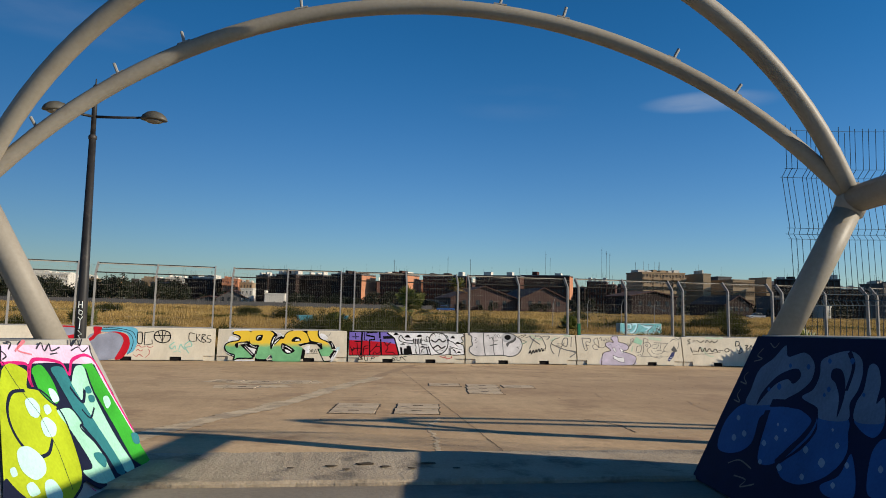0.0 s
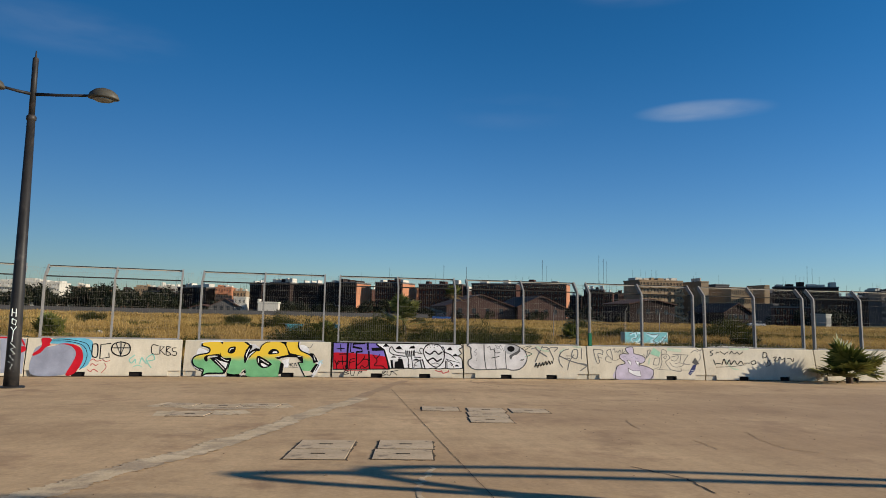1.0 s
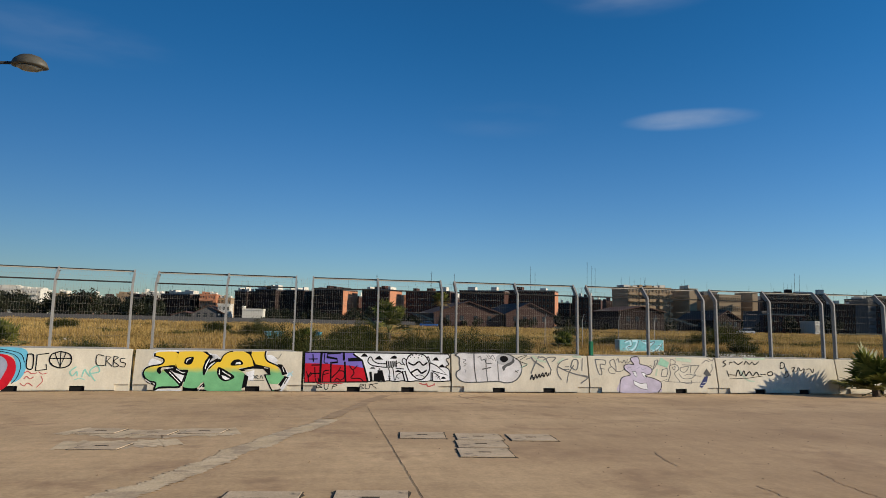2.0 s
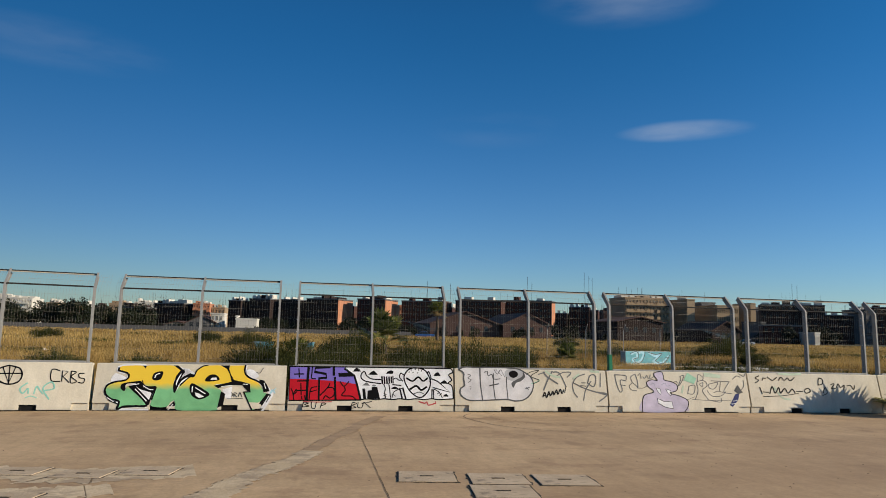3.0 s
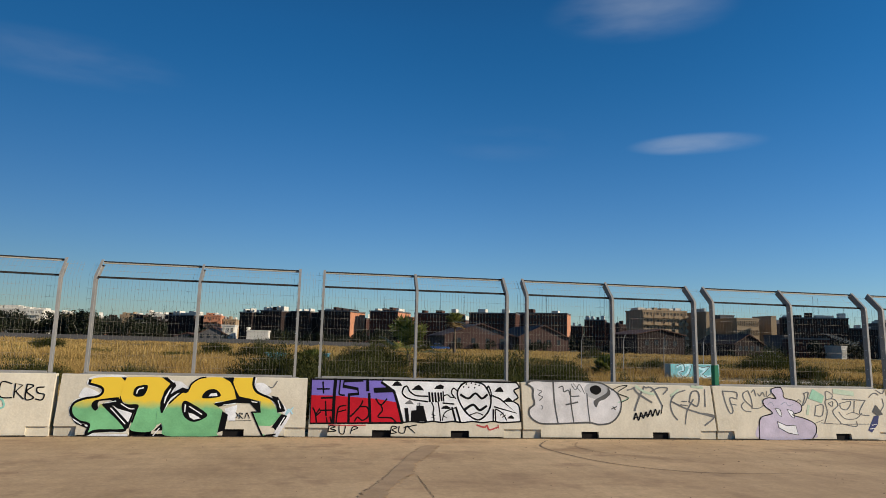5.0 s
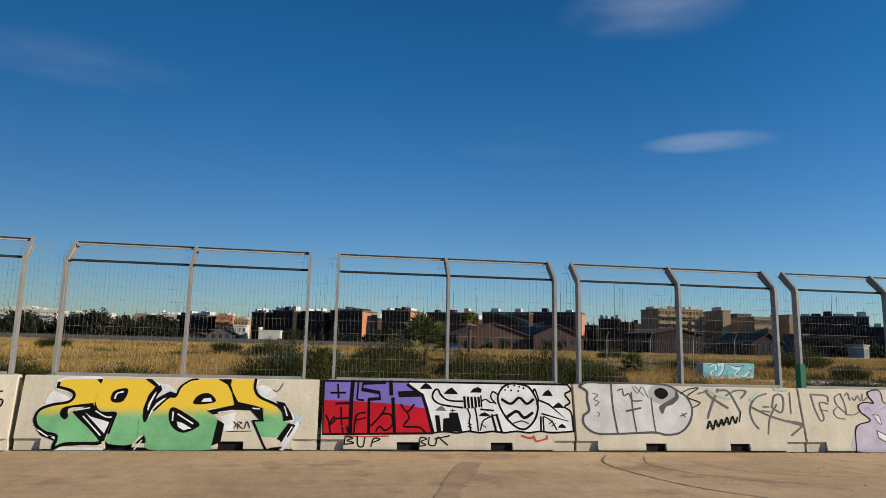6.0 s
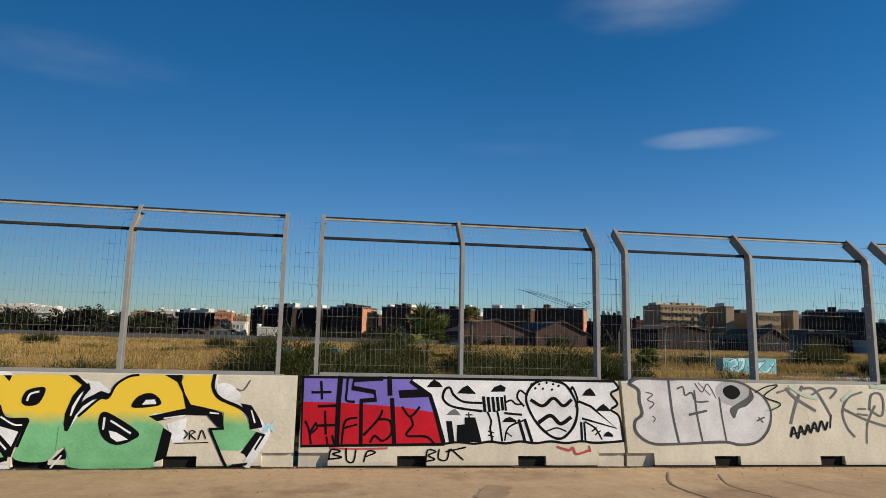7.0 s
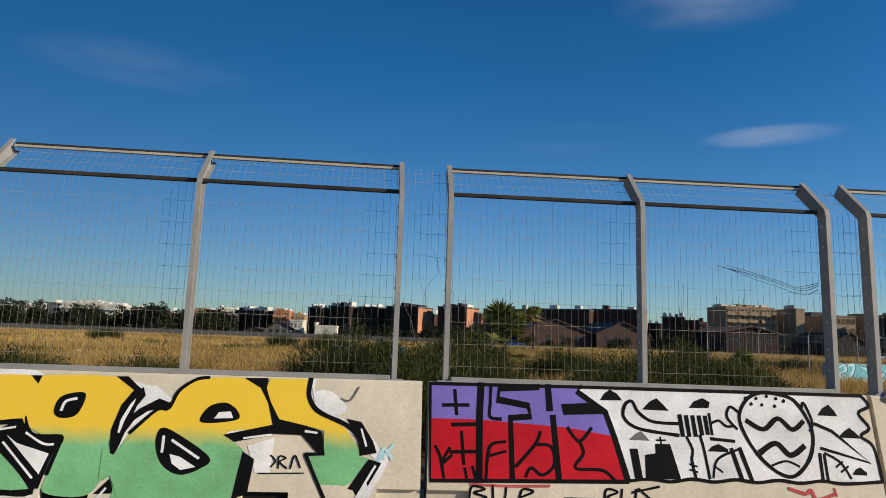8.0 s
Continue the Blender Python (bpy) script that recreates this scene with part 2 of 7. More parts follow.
def leafy(m, amount):
    """Lets some light through thin leaves."""
    n, l = m.node_tree.nodes, m.node_tree.links
    b = n["Principled BSDF"]
    thin, blend = n.new("ShaderNodeBsdfTranslucent"), n.new("ShaderNodeMixShader")
    l.new(b.inputs["Base Color"].links[0].from_socket, thin.inputs["Color"])
    blend.inputs[0].default_value = amount
    l.new(b.outputs[0], blend.inputs[1])
    l.new(thin.outputs[0], blend.inputs[2])
    l.new(blend.outputs[0], n["Material Output"].inputs["Surface"])


for grown in (M_DRY, M_GREEN, M_LEAF, M_PALM, M_FROND):
    leafy(grown, 0.35)
M_BARK = material("bark", (0.06, 0.045, 0.03), (0.14, 0.1, 0.07), 5, 0.95, 0.8, 30)
M_GLASS = material("window_glass", (0.02, 0.025, 0.03), (0.05, 0.055, 0.06), 0.3, 0.15, 0.0, 4)
M_STEELBOLT = material("bright_bolt", (0.6, 0.6, 0.6), (0.75, 0.75, 0.75), 4, 0.35, 0.0, 60, metal=0.6)


def wall_paint(name, c):
    return material(name, tuple(v * 0.82 for v in c), c, 0.15, 0.85, 0.2, 2, spots=tuple(v * 0.7 for v in c), spot_scale=0.2, spot_cut=0.62)


# Brick tones far darker than brick: shade on the fronts is painted in.
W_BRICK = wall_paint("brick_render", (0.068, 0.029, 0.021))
W_DARK = wall_paint("shade_dark_brick", (0.03, 0.018, 0.015))
W_BEIGE = wall_paint("beige_render", (0.36, 0.255, 0.155))
W_STONE = wall_paint("stone_render", (0.33, 0.245, 0.155))
W_WHITE = wall_paint("white_render", (0.64, 0.6, 0.52))
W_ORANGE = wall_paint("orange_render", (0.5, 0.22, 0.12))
W_PINK = wall_paint("pink_brown_render", (0.09, 0.052, 0.042))
W_GREY = wall_paint("grey_render", (0.12, 0.113, 0.11))
W_ROOF = wall_paint("roof_tiles", (0.1, 0.053, 0.04))
W_SLATE = wall_paint("grey_roofing", (0.13, 0.13, 0.13))


# ---- mesh helpers ----
def mesh_of(name, verts, faces, mats, smooth=False, index=None):
    me = bpy.data.meshes.new(name)
    me.from_pydata([tuple(v) for v in verts], [], faces)
    for m in mats if isinstance(mats, (list, tuple)) else [mats]:
        me.materials.append(m)
    if index is not None:
        me.polygons.foreach_set("material_index", index)
    if smooth:
        me.polygons.foreach_set("use_smooth", [True] * len(me.polygons))
    me.update()
    return me


def done(name, bm, mats, smooth=False):
    me = bpy.data.meshes.new(name)
    bmesh.ops.recalc_face_normals(bm, faces=bm.faces)
    bm.to_mesh(me)
    bm.free()
    for m in mats if isinstance(mats, (list, tuple)) else [mats]:
        me.materials.append(m)
    if smooth:
        me.polygons.foreach_set("use_smooth", [True] * len(me.polygons))
    return me


def part(name, data, mats, parent, label="", at=None, smooth=False):
    """Links a bmesh or a finished mesh as one object under a thing or a part."""
    me = done(name, data, mats, smooth) if isinstance(data, bmesh.types.BMesh) else data
    ob = new(name, me)
    ob.parent = parent
    if at is not None:
        ob.matrix_basis = at
    if label:
        tagged(ob, label)
    return ob


def thing(name, m, label, category, group="", kind="", data=None):
    ob = new(name, data)
    ob.matrix_world = m
    return tagged(ob, label, category, group, kind)


def box(x0, x1, y0, y1, z0, z1, bevel=0.0, bm=None):
    b = bm or bmesh.new()
    vs = [b.verts.new((x, y, z)) for z in (z0, z1) for y in (y0, y1) for x in (x0, x1)]
    fs = [b.faces.new([vs[i] for i in q]) for q in ((0, 2, 3, 1), (4, 5, 7, 6), (0, 1, 5, 4), (2, 6, 7, 3), (0, 4, 6, 2), (1, 3, 7, 5))]
    if bevel:
        es = list({e for f in fs for e in f.edges})
        bmesh.ops.bevel(b, geom=es, offset=bevel, segments=2, affect="EDGES", profile=0.5)
    return b


def tube(points, radii, sides=12, cap=True, bm=None):
    """A round tube along points; radii: one number or one for each point."""
    b = bm or bmesh.new()
    pts = [Vector(p) for p in points]
    rs = radii if isinstance(radii, (list, tuple)) else [radii] * len(pts)
    rings, up = [], Vector((0.13, 0.31, 0.94))
    for i, p in enumerate(pts):
        d = (pts[min(i + 1, len(pts) - 1)] - pts[max(i - 1, 0)]).normalized()
        if abs(d.dot(up)) > 0.95:
            up = Vector((1, 0.1, 0))
        s = d.cross(up).normalized()
        up = s.cross(d).normalized()
        rings.append([b.verts.new(p + (s * math.cos(a) + up * math.sin(a)) * rs[i]) for a in (2 * math.pi * k / sides for k in range(sides))])
    for r0, r1 in zip(rings, rings[1:]):
        for k in range(sides):
            b.faces.new((r0[k], r0[(k + 1) % sides], r1[(k + 1) % sides], r1[k]))
    if cap:
        b.faces.new(rings[0][::-1])
        b.faces.new(rings[-1])
    return b


def lathe(profile, sides=16, bm=None):
    """A turned solid: (radius, z) from the bottom up."""
    b = bm or bmesh.new()
    rings = [[b.verts.new((r * math.cos(2 * math.pi * k / sides), r * math.sin(2 * math.pi * k / sides), z)) for k in range(sides)] for r, z in profile]
    for r0, r1 in zip(rings, rings[1:]):
        for k in range(sides):
            b.faces.new((r0[k], r0[(k + 1) % sides], r1[(k + 1) % sides], r1[k]))
    b.faces.new(rings[0][::-1])
    b.faces.new(rings[-1])
    return b


def prism(outline, x0, x1, bm=None):
    """A solid with a (y, z) outline, from x0 to x1."""
    b = bm or bmesh.new()
    a = [b.verts.new((x0, y, z)) for y, z in outline]
    c = [b.verts.new((x1, y, z)) for y, z in outline]
    n = len(outline)
    for i in range(n):
        b.faces.new((a[i], a[(i + 1) % n], c[(i + 1) % n], c[i]))
    b.faces.new(a[::-1])
    b.faces.new(c)
    return b


# ---- ground ----
def ground_sheet():
    """The waste ground: one sheet to the horizon, with low humps near the fence."""
    xs = np.concatenate([-np.geomspace(2400, 60, 14), np.linspace(-50, 50, 41), np.geomspace(60, 2400, 14)])
    ys = np.concatenate([[-300, -60], np.linspace(-40, 90, 53), np.geomspace(100, 4500, 18)])
    vs = []
    for y in ys:
        for x in xs:
            h = 0.0
            if y > 3:
                h = 0.35 * min(1, (y - 3) / 8) * noise.noise(Vector((x * 0.06, y * 0.06, 0.3))) * max(0, 1 - y / 150)
            vs.append((x, y, -0.07 + h))
    w = len(xs)
    fs = [(j * w + i, j * w + i + 1, (j + 1) * w + i + 1, (j + 1) * w + i) for j in range(len(ys) - 1) for i in range(w - 1)]
    return mesh_of("ground", vs, fs, M_SOIL, smooth=True)


def height(x, y):
    return -0.07 + (0.35 * min(1, (y - 3) / 8) * noise.noise(Vector((x * 0.06, y * 0.06, 0.3))) * max(0, 1 - y / 150) if y > 3 else 0)


thing("ground", pose(0, 0, 0), "dry waste ground with sparse soil and weeds", "ground", kind="structure", data=ground_sheet())
DECK = SITE @ pose(0, 0, -0.03)
thing("pavement", DECK, "wide sunlit beige concrete forecourt, stained and cracked", "pavement", kind="structure",
      data=done("pavement", box(-60, 70, -17.25, 1.0, -0.4, 0), M_PAVE))
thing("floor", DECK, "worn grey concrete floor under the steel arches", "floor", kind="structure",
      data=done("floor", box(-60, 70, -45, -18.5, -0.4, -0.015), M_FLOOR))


def edge_beam():
    """A rough cast strip between the floor and the forecourt, with broken edges."""
    rng = random.Random(4)
    vs, fs = [], []
    xs = [-60, -30] + [-14 + 0.09 * i for i in range(312)] + [30, 70]
    for x in xs:
        a = -17.25 + 0.035 * noise.noise(Vector((x * 6, 0, 0))) + 0.02 * rng.random()
        b = -18.5 + 0.02 * noise.noise(Vector((x * 5, 9, 0)))
        for y, z in ((a + 0.02, -0.1), (a, 0.012), (a - 0.05, 0.03), (b + 0.03, 0.022), (b, 0.004), (b, -0.1)):
            vs.append((x, y, z + (0.006 * rng.random() if z > 0 else 0)))
    for i in range(len(xs) - 1):
        for k in range(5):
            fs.append((i * 6 + k, i * 6 + 6 + k, i * 6 + 7 + k, i * 6 + k + 1))
    return mesh_of("kerb", vs, fs, M_BEAM)


kerb = thing("kerb", DECK, "rough cast concrete edge strip with chipped holes", "kerb", kind="structure", data=edge_beam())
for x, y, s in ((-0.42, -17.98, 0.045), (-0.12, -17.9, 0.075), (0.03, -18.02, 0.04), (0.42, -17.9, 0.06), (0.25, -18.1, 0.035), (-0.3, -18.12, 0.03), (-0.75, -18.05, 0.025), (0.62, -18.12, 0.03)):
    chip = lathe([(s, 0.0), (s * 0.85, 0.006)], 9)
    for v in chip.verts:
        v.co.x *= 1.2 + 0.5 * noise.noise(v.co * 19)
        v.co.y *= 0.6 + 0.5 * noise.noise(v.co * 23)
    part("chip", chip, M_CRACK, kerb, at=pose(x, y, 0.036))


def strip(points, width, z, mat, name, label, category="crack", jitter=0.0, step=0.12, seed=1):
    """A thin flat strip along a line on the forecourt."""
    rng = random.Random(seed)
    pts = []
    for (x0, y0), (x1, y1) in zip(points, points[1:]):
        n = max(2, int(math.hypot(x1 - x0, y1 - y0) / step))
        pts += [(x0 + (x1 - x0) * i / n, y0 + (y1 - y0) * i / n) for i in range(n)]
    pts.append(points[-1])
    vs, fs = [], []
    for i, (x, y) in enumerate(pts):
        a, b = pts[max(i - 1, 0)], pts[min(i + 1, len(pts) - 1)]
        d = Vector((b[0] - a[0], b[1] - a[1])).normalized()
        x, y = x + jitter * rng.uniform(-1, 1), y + jitter * rng.uniform(-1, 1)
        w0, w1 = (width * (0.5 + 0.3 * noise.noise(Vector((x * 1.3 + seed, y * 1.3, q))) + 0.16 * noise.noise(Vector((x * 7, y * 7, q))) + 0.22 * noise.noise(Vector((x * 31, y * 31, q)))) for q in (0, 5))
        vs += [(x - d.y * w0, y + d.x * w0, z), (x + d.y * w1, y - d.x * w1, z)]
        if i:
            fs.append((2 * i - 2, 2 * i - 1, 2 * i + 1, 2 * i))
    return thing(name, DECK, label, category, kind="structure", data=mesh_of(name, vs, fs, mat))


strip([(1.42, -4.6), (1.27, -17.22)], 0.007, 0.004, M_CRACK, "joint", "dark straight joint across the concrete", "joint", 0.006)
strip([(0.62, -6.9), (0.2, -8.3), (-0.2, -9.4), (-0.68, -11.2), (-1.26, -13.0), (-1.78, -14.4), (-2.3, -15.7), (-2.85, -17.2)], 0.34, 0.005, M_SCAR, "patch", "pale crumbling strip of patched concrete", "patch", 0.0, 0.025)
strip([(2.1, -1.3), (1.52, -3.2), (0.97, -5.3), (0.6, -6.8)], 0.26, 0.0045, M_FAINT, "stain", "dark worn streak on the concrete", "stain", 0.0, 0.03)
strip([(1.0, -14.6), (0.75, -15.4), (0.7, -16.3), (0.62, -17.2)], 0.05, 0.004, M_SCAR, "crack", "pale wandering crack", "crack", 0.03, 0.07)
strip([(3.0, -14.7), (3.25, -15.3), (3.2, -15.9)], 0.02, 0.004, M_CRACK, "crack", "thin dark crack in the concrete", "crack", 0.02, 0.07)
strip([(5.2, -16.4), (5.3, -16.9), (5.5, -17.2)], 0.025, 0.004, M_CRACK, "crack", "thin dark crack in the concrete", "crack", 0.03, 0.06)
for k, line in enumerate(([(4.34, -0.45), (3.98, -1.3), (4.0, -2.2), (4.25, -3.3), (4.8, -4.1), (5.5, -4.45), (6.6, -4.5)], [(4.9, -0.6), (4.6, -1.4), (4.75, -2.2), (5.3, -2.9), (6.3, -3.3)], [(5.4, -1.0), (5.5, -1.9), (6.2, -2.5), (7.4, -2.7)])):
    bend = []
    for i in range(len(line) - 1):
        p0, p1, p2, p3 = (Vector(line[min(max(i + d, 0), len(line) - 1)]) for d in (-1, 0, 1, 2))
        bend += [tuple(0.5 * (2 * p1 + (p2 - p0) * q + (2 * p0 - 5 * p1 + 4 * p2 - p3) * q * q + (3 * p1 - p0 - 3 * p2 + p3) * q ** 3)) for q in (0, 0.25, 0.5, 0.75)]
    strip(bend, 0.024 - 0.004 * k, 0.004 + 0.001 * k, M_STAIN if k == 0 else M_FAINT, "tyre_mark", "curved dark tyre mark", "tyre mark", 0.006, 0.05, k)
for k, line in enumerate((((5.4, -13.7), (5.62, -13.97)), ((6.95, -10.4), (7.08, -10.8)), ((5.8, -12.2), (5.55, -12.9), (5.39, -13.7)), ((4.62, -10.8), (4.45, -11.4), (4.39, -11.85)), ((4.62, -12.95), (4.52, -13.7)), ((7.9, -9.3), (8.3, -9.5)))):
    strip(line, 0.016, 0.004, M_FAINT, "crack", "short dark crack with crumbled edges", "crack", 0.02, 0.04, 20 + k)

# ---- service covers ----
def cover(m, w, d, slots):
    """A concrete lid in a dark joint with lifting slots."""
    c = thing("service_cover", m, "square concrete service cover with dark lifting slots", "cover", group="service covers in the forecourt")
    rng = random.Random(int(abs(m.translation.x * 97 + m.translation.y * 31) * 10))
    rim = []
    for (ax, ay), (bx, by) in (((-1, -1), (1, -1)), ((1, -1), (1, 1)), ((1, 1), (-1, 1)), ((-1, 1), (-1, -1))):
        for q in range(9):
            out = 1 + rng.choice((0.03, 0.05, 0.05, 0.07, 0.1)) * rng.uniform(0.7, 1.2)
            rim.append((w / 2 * (ax + (bx - ax) * q / 9) * out, d / 2 * (ay + (by - ay) * q / 9) * out))
    edge = bmesh.new()
    low, top = ([edge.verts.new((x, y, z)) for x, y in rim] for z in (0.0, 0.005))
    for q in range(len(rim)):
        edge.faces.new((low[q - 1], low[q], top[q], top[q - 1]))
    edge.faces.new(top)
    part("joint", edge, M_CRACK, c, "ragged dark joint")
    part("slab", box(-w / 2, w / 2, -d / 2, d / 2, 0.0, 0.012, 0.003), M_COVER, c)
    for x, y in slots:
        part("slot", box(x - 0.075, x + 0.075, y - 0.022, y + 0.022, 0.0, 0.0165), M_CRACK, c, "dark lifting slot")
    return c


def around(x, y):
    return DECK @ pose(x, y, 0, 0, 0, -6.7)


for x, y in ((-0.05, -13.14), (-0.13, -13.8), (0.87, -13.18), (0.77, -13.86)):
    cover(around(x, y), 0.63, 0.61, ((0.0, 0.0),))
for x, y in ((1.9, -9.1), (2.68, -9.3), (3.42, -9.42), (2.55, -10.02), (2.43, -10.76)):
    cover(around(x, y), 0.64, 0.66, ((0.0, 0.0),))
strip([(-3.0, -8.4), (-1.9, -8.75), (-0.7, -8.5)], 0.8, 0.003, M_SCAR, "patch", "pale worn patch round sunken covers", "patch", 0.05, 0.05, 8)
strip([(-2.7, -9.9), (-1.9, -9.8), (-1.3, -9.6)], 0.7, 0.0035, M_SCAR, "patch", "pale worn patch round sunken covers", "patch", 0.05, 0.05, 9)
for x, y in ((-2.6, -8.45), (-1.85, -8.68), (-1.18, -8.55), (-2.16, -9.98)):
    cover(around(x, y), 0.55, 0.5, ((0.0, 0.0),))


def debris():
    """Grit and small stones on the forecourt."""
    rng = random.Random(11)
    vs, fs = [], []
    for _ in range(1100):
        if rng.random() < 0.5:
            x, y = rng.uniform(-12, 20), -0.05 - abs(rng.gauss(0, 0.16))
        else:
            x, y = rng.gauss(7, 5), rng.uniform(-17, -0.5)
        s = rng.uniform(0.004, 0.013) * (1.6 if rng.random() < 0.08 else 1)
        n = len(vs)
        for dx, dy, dz in ((-1, -1, 0), (1, -0.8, 0), (0.9, 1, 0), (-0.8, 0.9, 0), (0.1, 0, 1.1)):
            vs.append((x + s * dx * rng.uniform(0.6, 1.2), y + s * dy * rng.uniform(0.6, 1.2), max(0, s * dz * 0.7)))
        fs += [(n, n + 1, n + 4), (n + 1, n + 2, n + 4), (n + 2, n + 3, n + 4), (n + 3, n, n + 4)]
    return mesh_of("grit", vs, fs, M_STAIN)


thing("grit", DECK, "scattered grit and small stones on the concrete", "debris", kind="stuff", data=debris())

# ---- concrete barriers ----
BAYS = [((-15.9, -3.1), (-12.15, -1.75)), ((-12.15, -1.74), (-8.29, -0.8)), ((-8.26, -0.77), (-4.3, -0.2)), ((-4.26, -0.14), (-0.02, 0.0)), ((0.0, 0.0), (4.03, 0.0)), ((4.03, 0.0), (8.06, 0.02)), ((8.06, 0.02), (12.09, 0.05)),
        ((12.09, 0.05), (16.12, 0.06)), ((16.12, 0.06), (20.15, 0.08)), ((20.15, 0.08), (24.18, 0.1)), ((24.18, 0.1), (28.2, 0.12))]
LONG, TALL = 3.985, 1.042


def front(z):
    return max(0.0, (z - 0.06) / (TALL - 0.06) * 0.19)


def barrier_mesh():
    """A precast barrier with battered faces, fork pockets and recessed coupling corners."""
    full = [(0, 0.022), (0, 0.06), (0.19, TALL - 0.02), (0.21, TALL), (0.41, TALL), (0.43, TALL - 0.02), (0.62, 0.06), (0.62, 0.0), (0.3, 0.0), (0.3, 0.022)]
    pocket = [(front(0.13), 0.13), (0.19, TALL - 0.02), (0.21, TALL), (0.41, TALL), (0.43, TALL - 0.02), (0.62, 0.06), (0.62, 0), (0.57, 0), (0.57, 0.13)]
    corner = [(0.06, 0), (0.06, 0.165), (front(0.165), 0.165), (0.19, TALL - 0.02), (0.21, TALL), (0.41, TALL), (0.43, TALL - 0.02), (0.62, 0.06), (0.62, 0)]
    b = bmesh.new()
    for x0, x1, shape in ((0, 0.34, corner), (0.34, 1.15, full), (1.15, 1.5, pocket), (1.5, 2.62, full), (2.62, 2.97, pocket), (2.97, 3.645, full), (3.645, LONG, corner)):
        prism(shape, x0, x1, b)
    bmesh.ops.remove_doubles(b, verts=b.verts[:], dist=0.0008)
    for v in b.verts:
        if v.co.x < 0.001 or v.co.x > LONG - 0.001:
            v.co.x += 0.006 * noise.noise(v.co * 13)
    return done("barrier", b, M_BARRIER)


BARRIER = barrier_mesh()
# Black box added inside each fork pocket to paint its deep shade.
POCKET = done("fork_pocket", box(0.004, 0.346, 0.06, 0.56, 0.002, 0.126), M_BLACK)
LABELS = {1: "pale concrete barrier painted with grey and red curves", 2: "pale concrete barrier with blue, red and black scrawls", 3: "cream concrete barrier with yellow and green graffiti letters",
          4: "concrete barrier painted purple, red, black and white", 5: "cream concrete barrier with silver bubble letters", 6: "cream concrete barrier with lilac painted shape and black outlines",
          7: "cream concrete barrier with black marker scrawls"}
barriers, bays = [], []
for i, ((ax, ay), (bx, by)) in enumerate(BAYS):
    turn = math.degrees(math.atan2(by - ay, bx - ax))
    m = DECK @ pose(ax, ay, 0, 0, 0, turn) @ pose(0.022, 0, 0)
    bays.append(m)
    if i == 3:
        m = m @ Matrix.Diagonal((1.055, 1, 1, 1))
    barriers.append(thing("concrete_barrier", m, LABELS.get(i, "plain cream concrete barrier, weathered"), "barrier", "row of concrete barriers", data=BARRIER))
    strip([(ax, ay - 0.012), (bx, by - 0.012)], 0.11, 0.004, M_CRACK, "dirt", "dark crumbly dirt along the barrier foot", "dirt", 0.008, 0.03, 50 + i)
    for x in (1.15, 2.62):
        part("fork_pocket", POCKET, None, barriers[-1], "black box standing for the shade in a fork pocket", at=pose(x, 0, 0))


# ---- debris fence on the barriers ----
BEND, TOP = 2.78, 3.13


def post_mesh():
    """A galvanised post of channel section, bent back at the top."""
    b = bmesh.new()
    path = [(0.27, TALL), (0.27, BEND - 0.06), (0.29, BEND), (0.66, TOP)]
    wide = 0.023

    outline = [(-wide, -0.012), (wide, -0.012), (wide, 0.0), (0.008 - wide, 0.0), (0.008 - wide, 0.115), (wide, 0.115), (wide, 0.125), (-wide, 0.125)]
    rows = []
    for k, (y, z) in enumerate(path):
        tilt = (0, 0, 0.35, 0.78)[k]
        c, s = math.cos(tilt), math.sin(tilt)
        rows.append([b.verts.new((x, y + d * c, z - d * s)) for x, d in outline])
    for r0, r1 in zip(rows, rows[1:]):
        for k in range(8):
            b.faces.new((r0[k], r0[(k + 1) % 8], r1[(k + 1) % 8], r1[k]))
    b.faces.new(rows[0][::-1])
    b.faces.new(rows[-1])
    return done("post", b, M_GALV)


def wire(b, pts, r=0.0013):
    """A thin three-sided wire."""
    rows = []
    for p in pts:
        p = Vector(p)
        rows.append([b[0].append(tuple(p + Vector(o) * r)) or len(b[0]) - 1 for o in ((1, 0.3, 0.5), (-1, 0.3, 0.5), (0, -0.3, -1), (0, 1.1, 0))])
    for r0, r1 in zip(rows, rows[1:]):
        for k in range(4):
            b[1].append((r0[k], r0[(k + 1) % 4], r1[(k + 1) % 4], r1[k]))


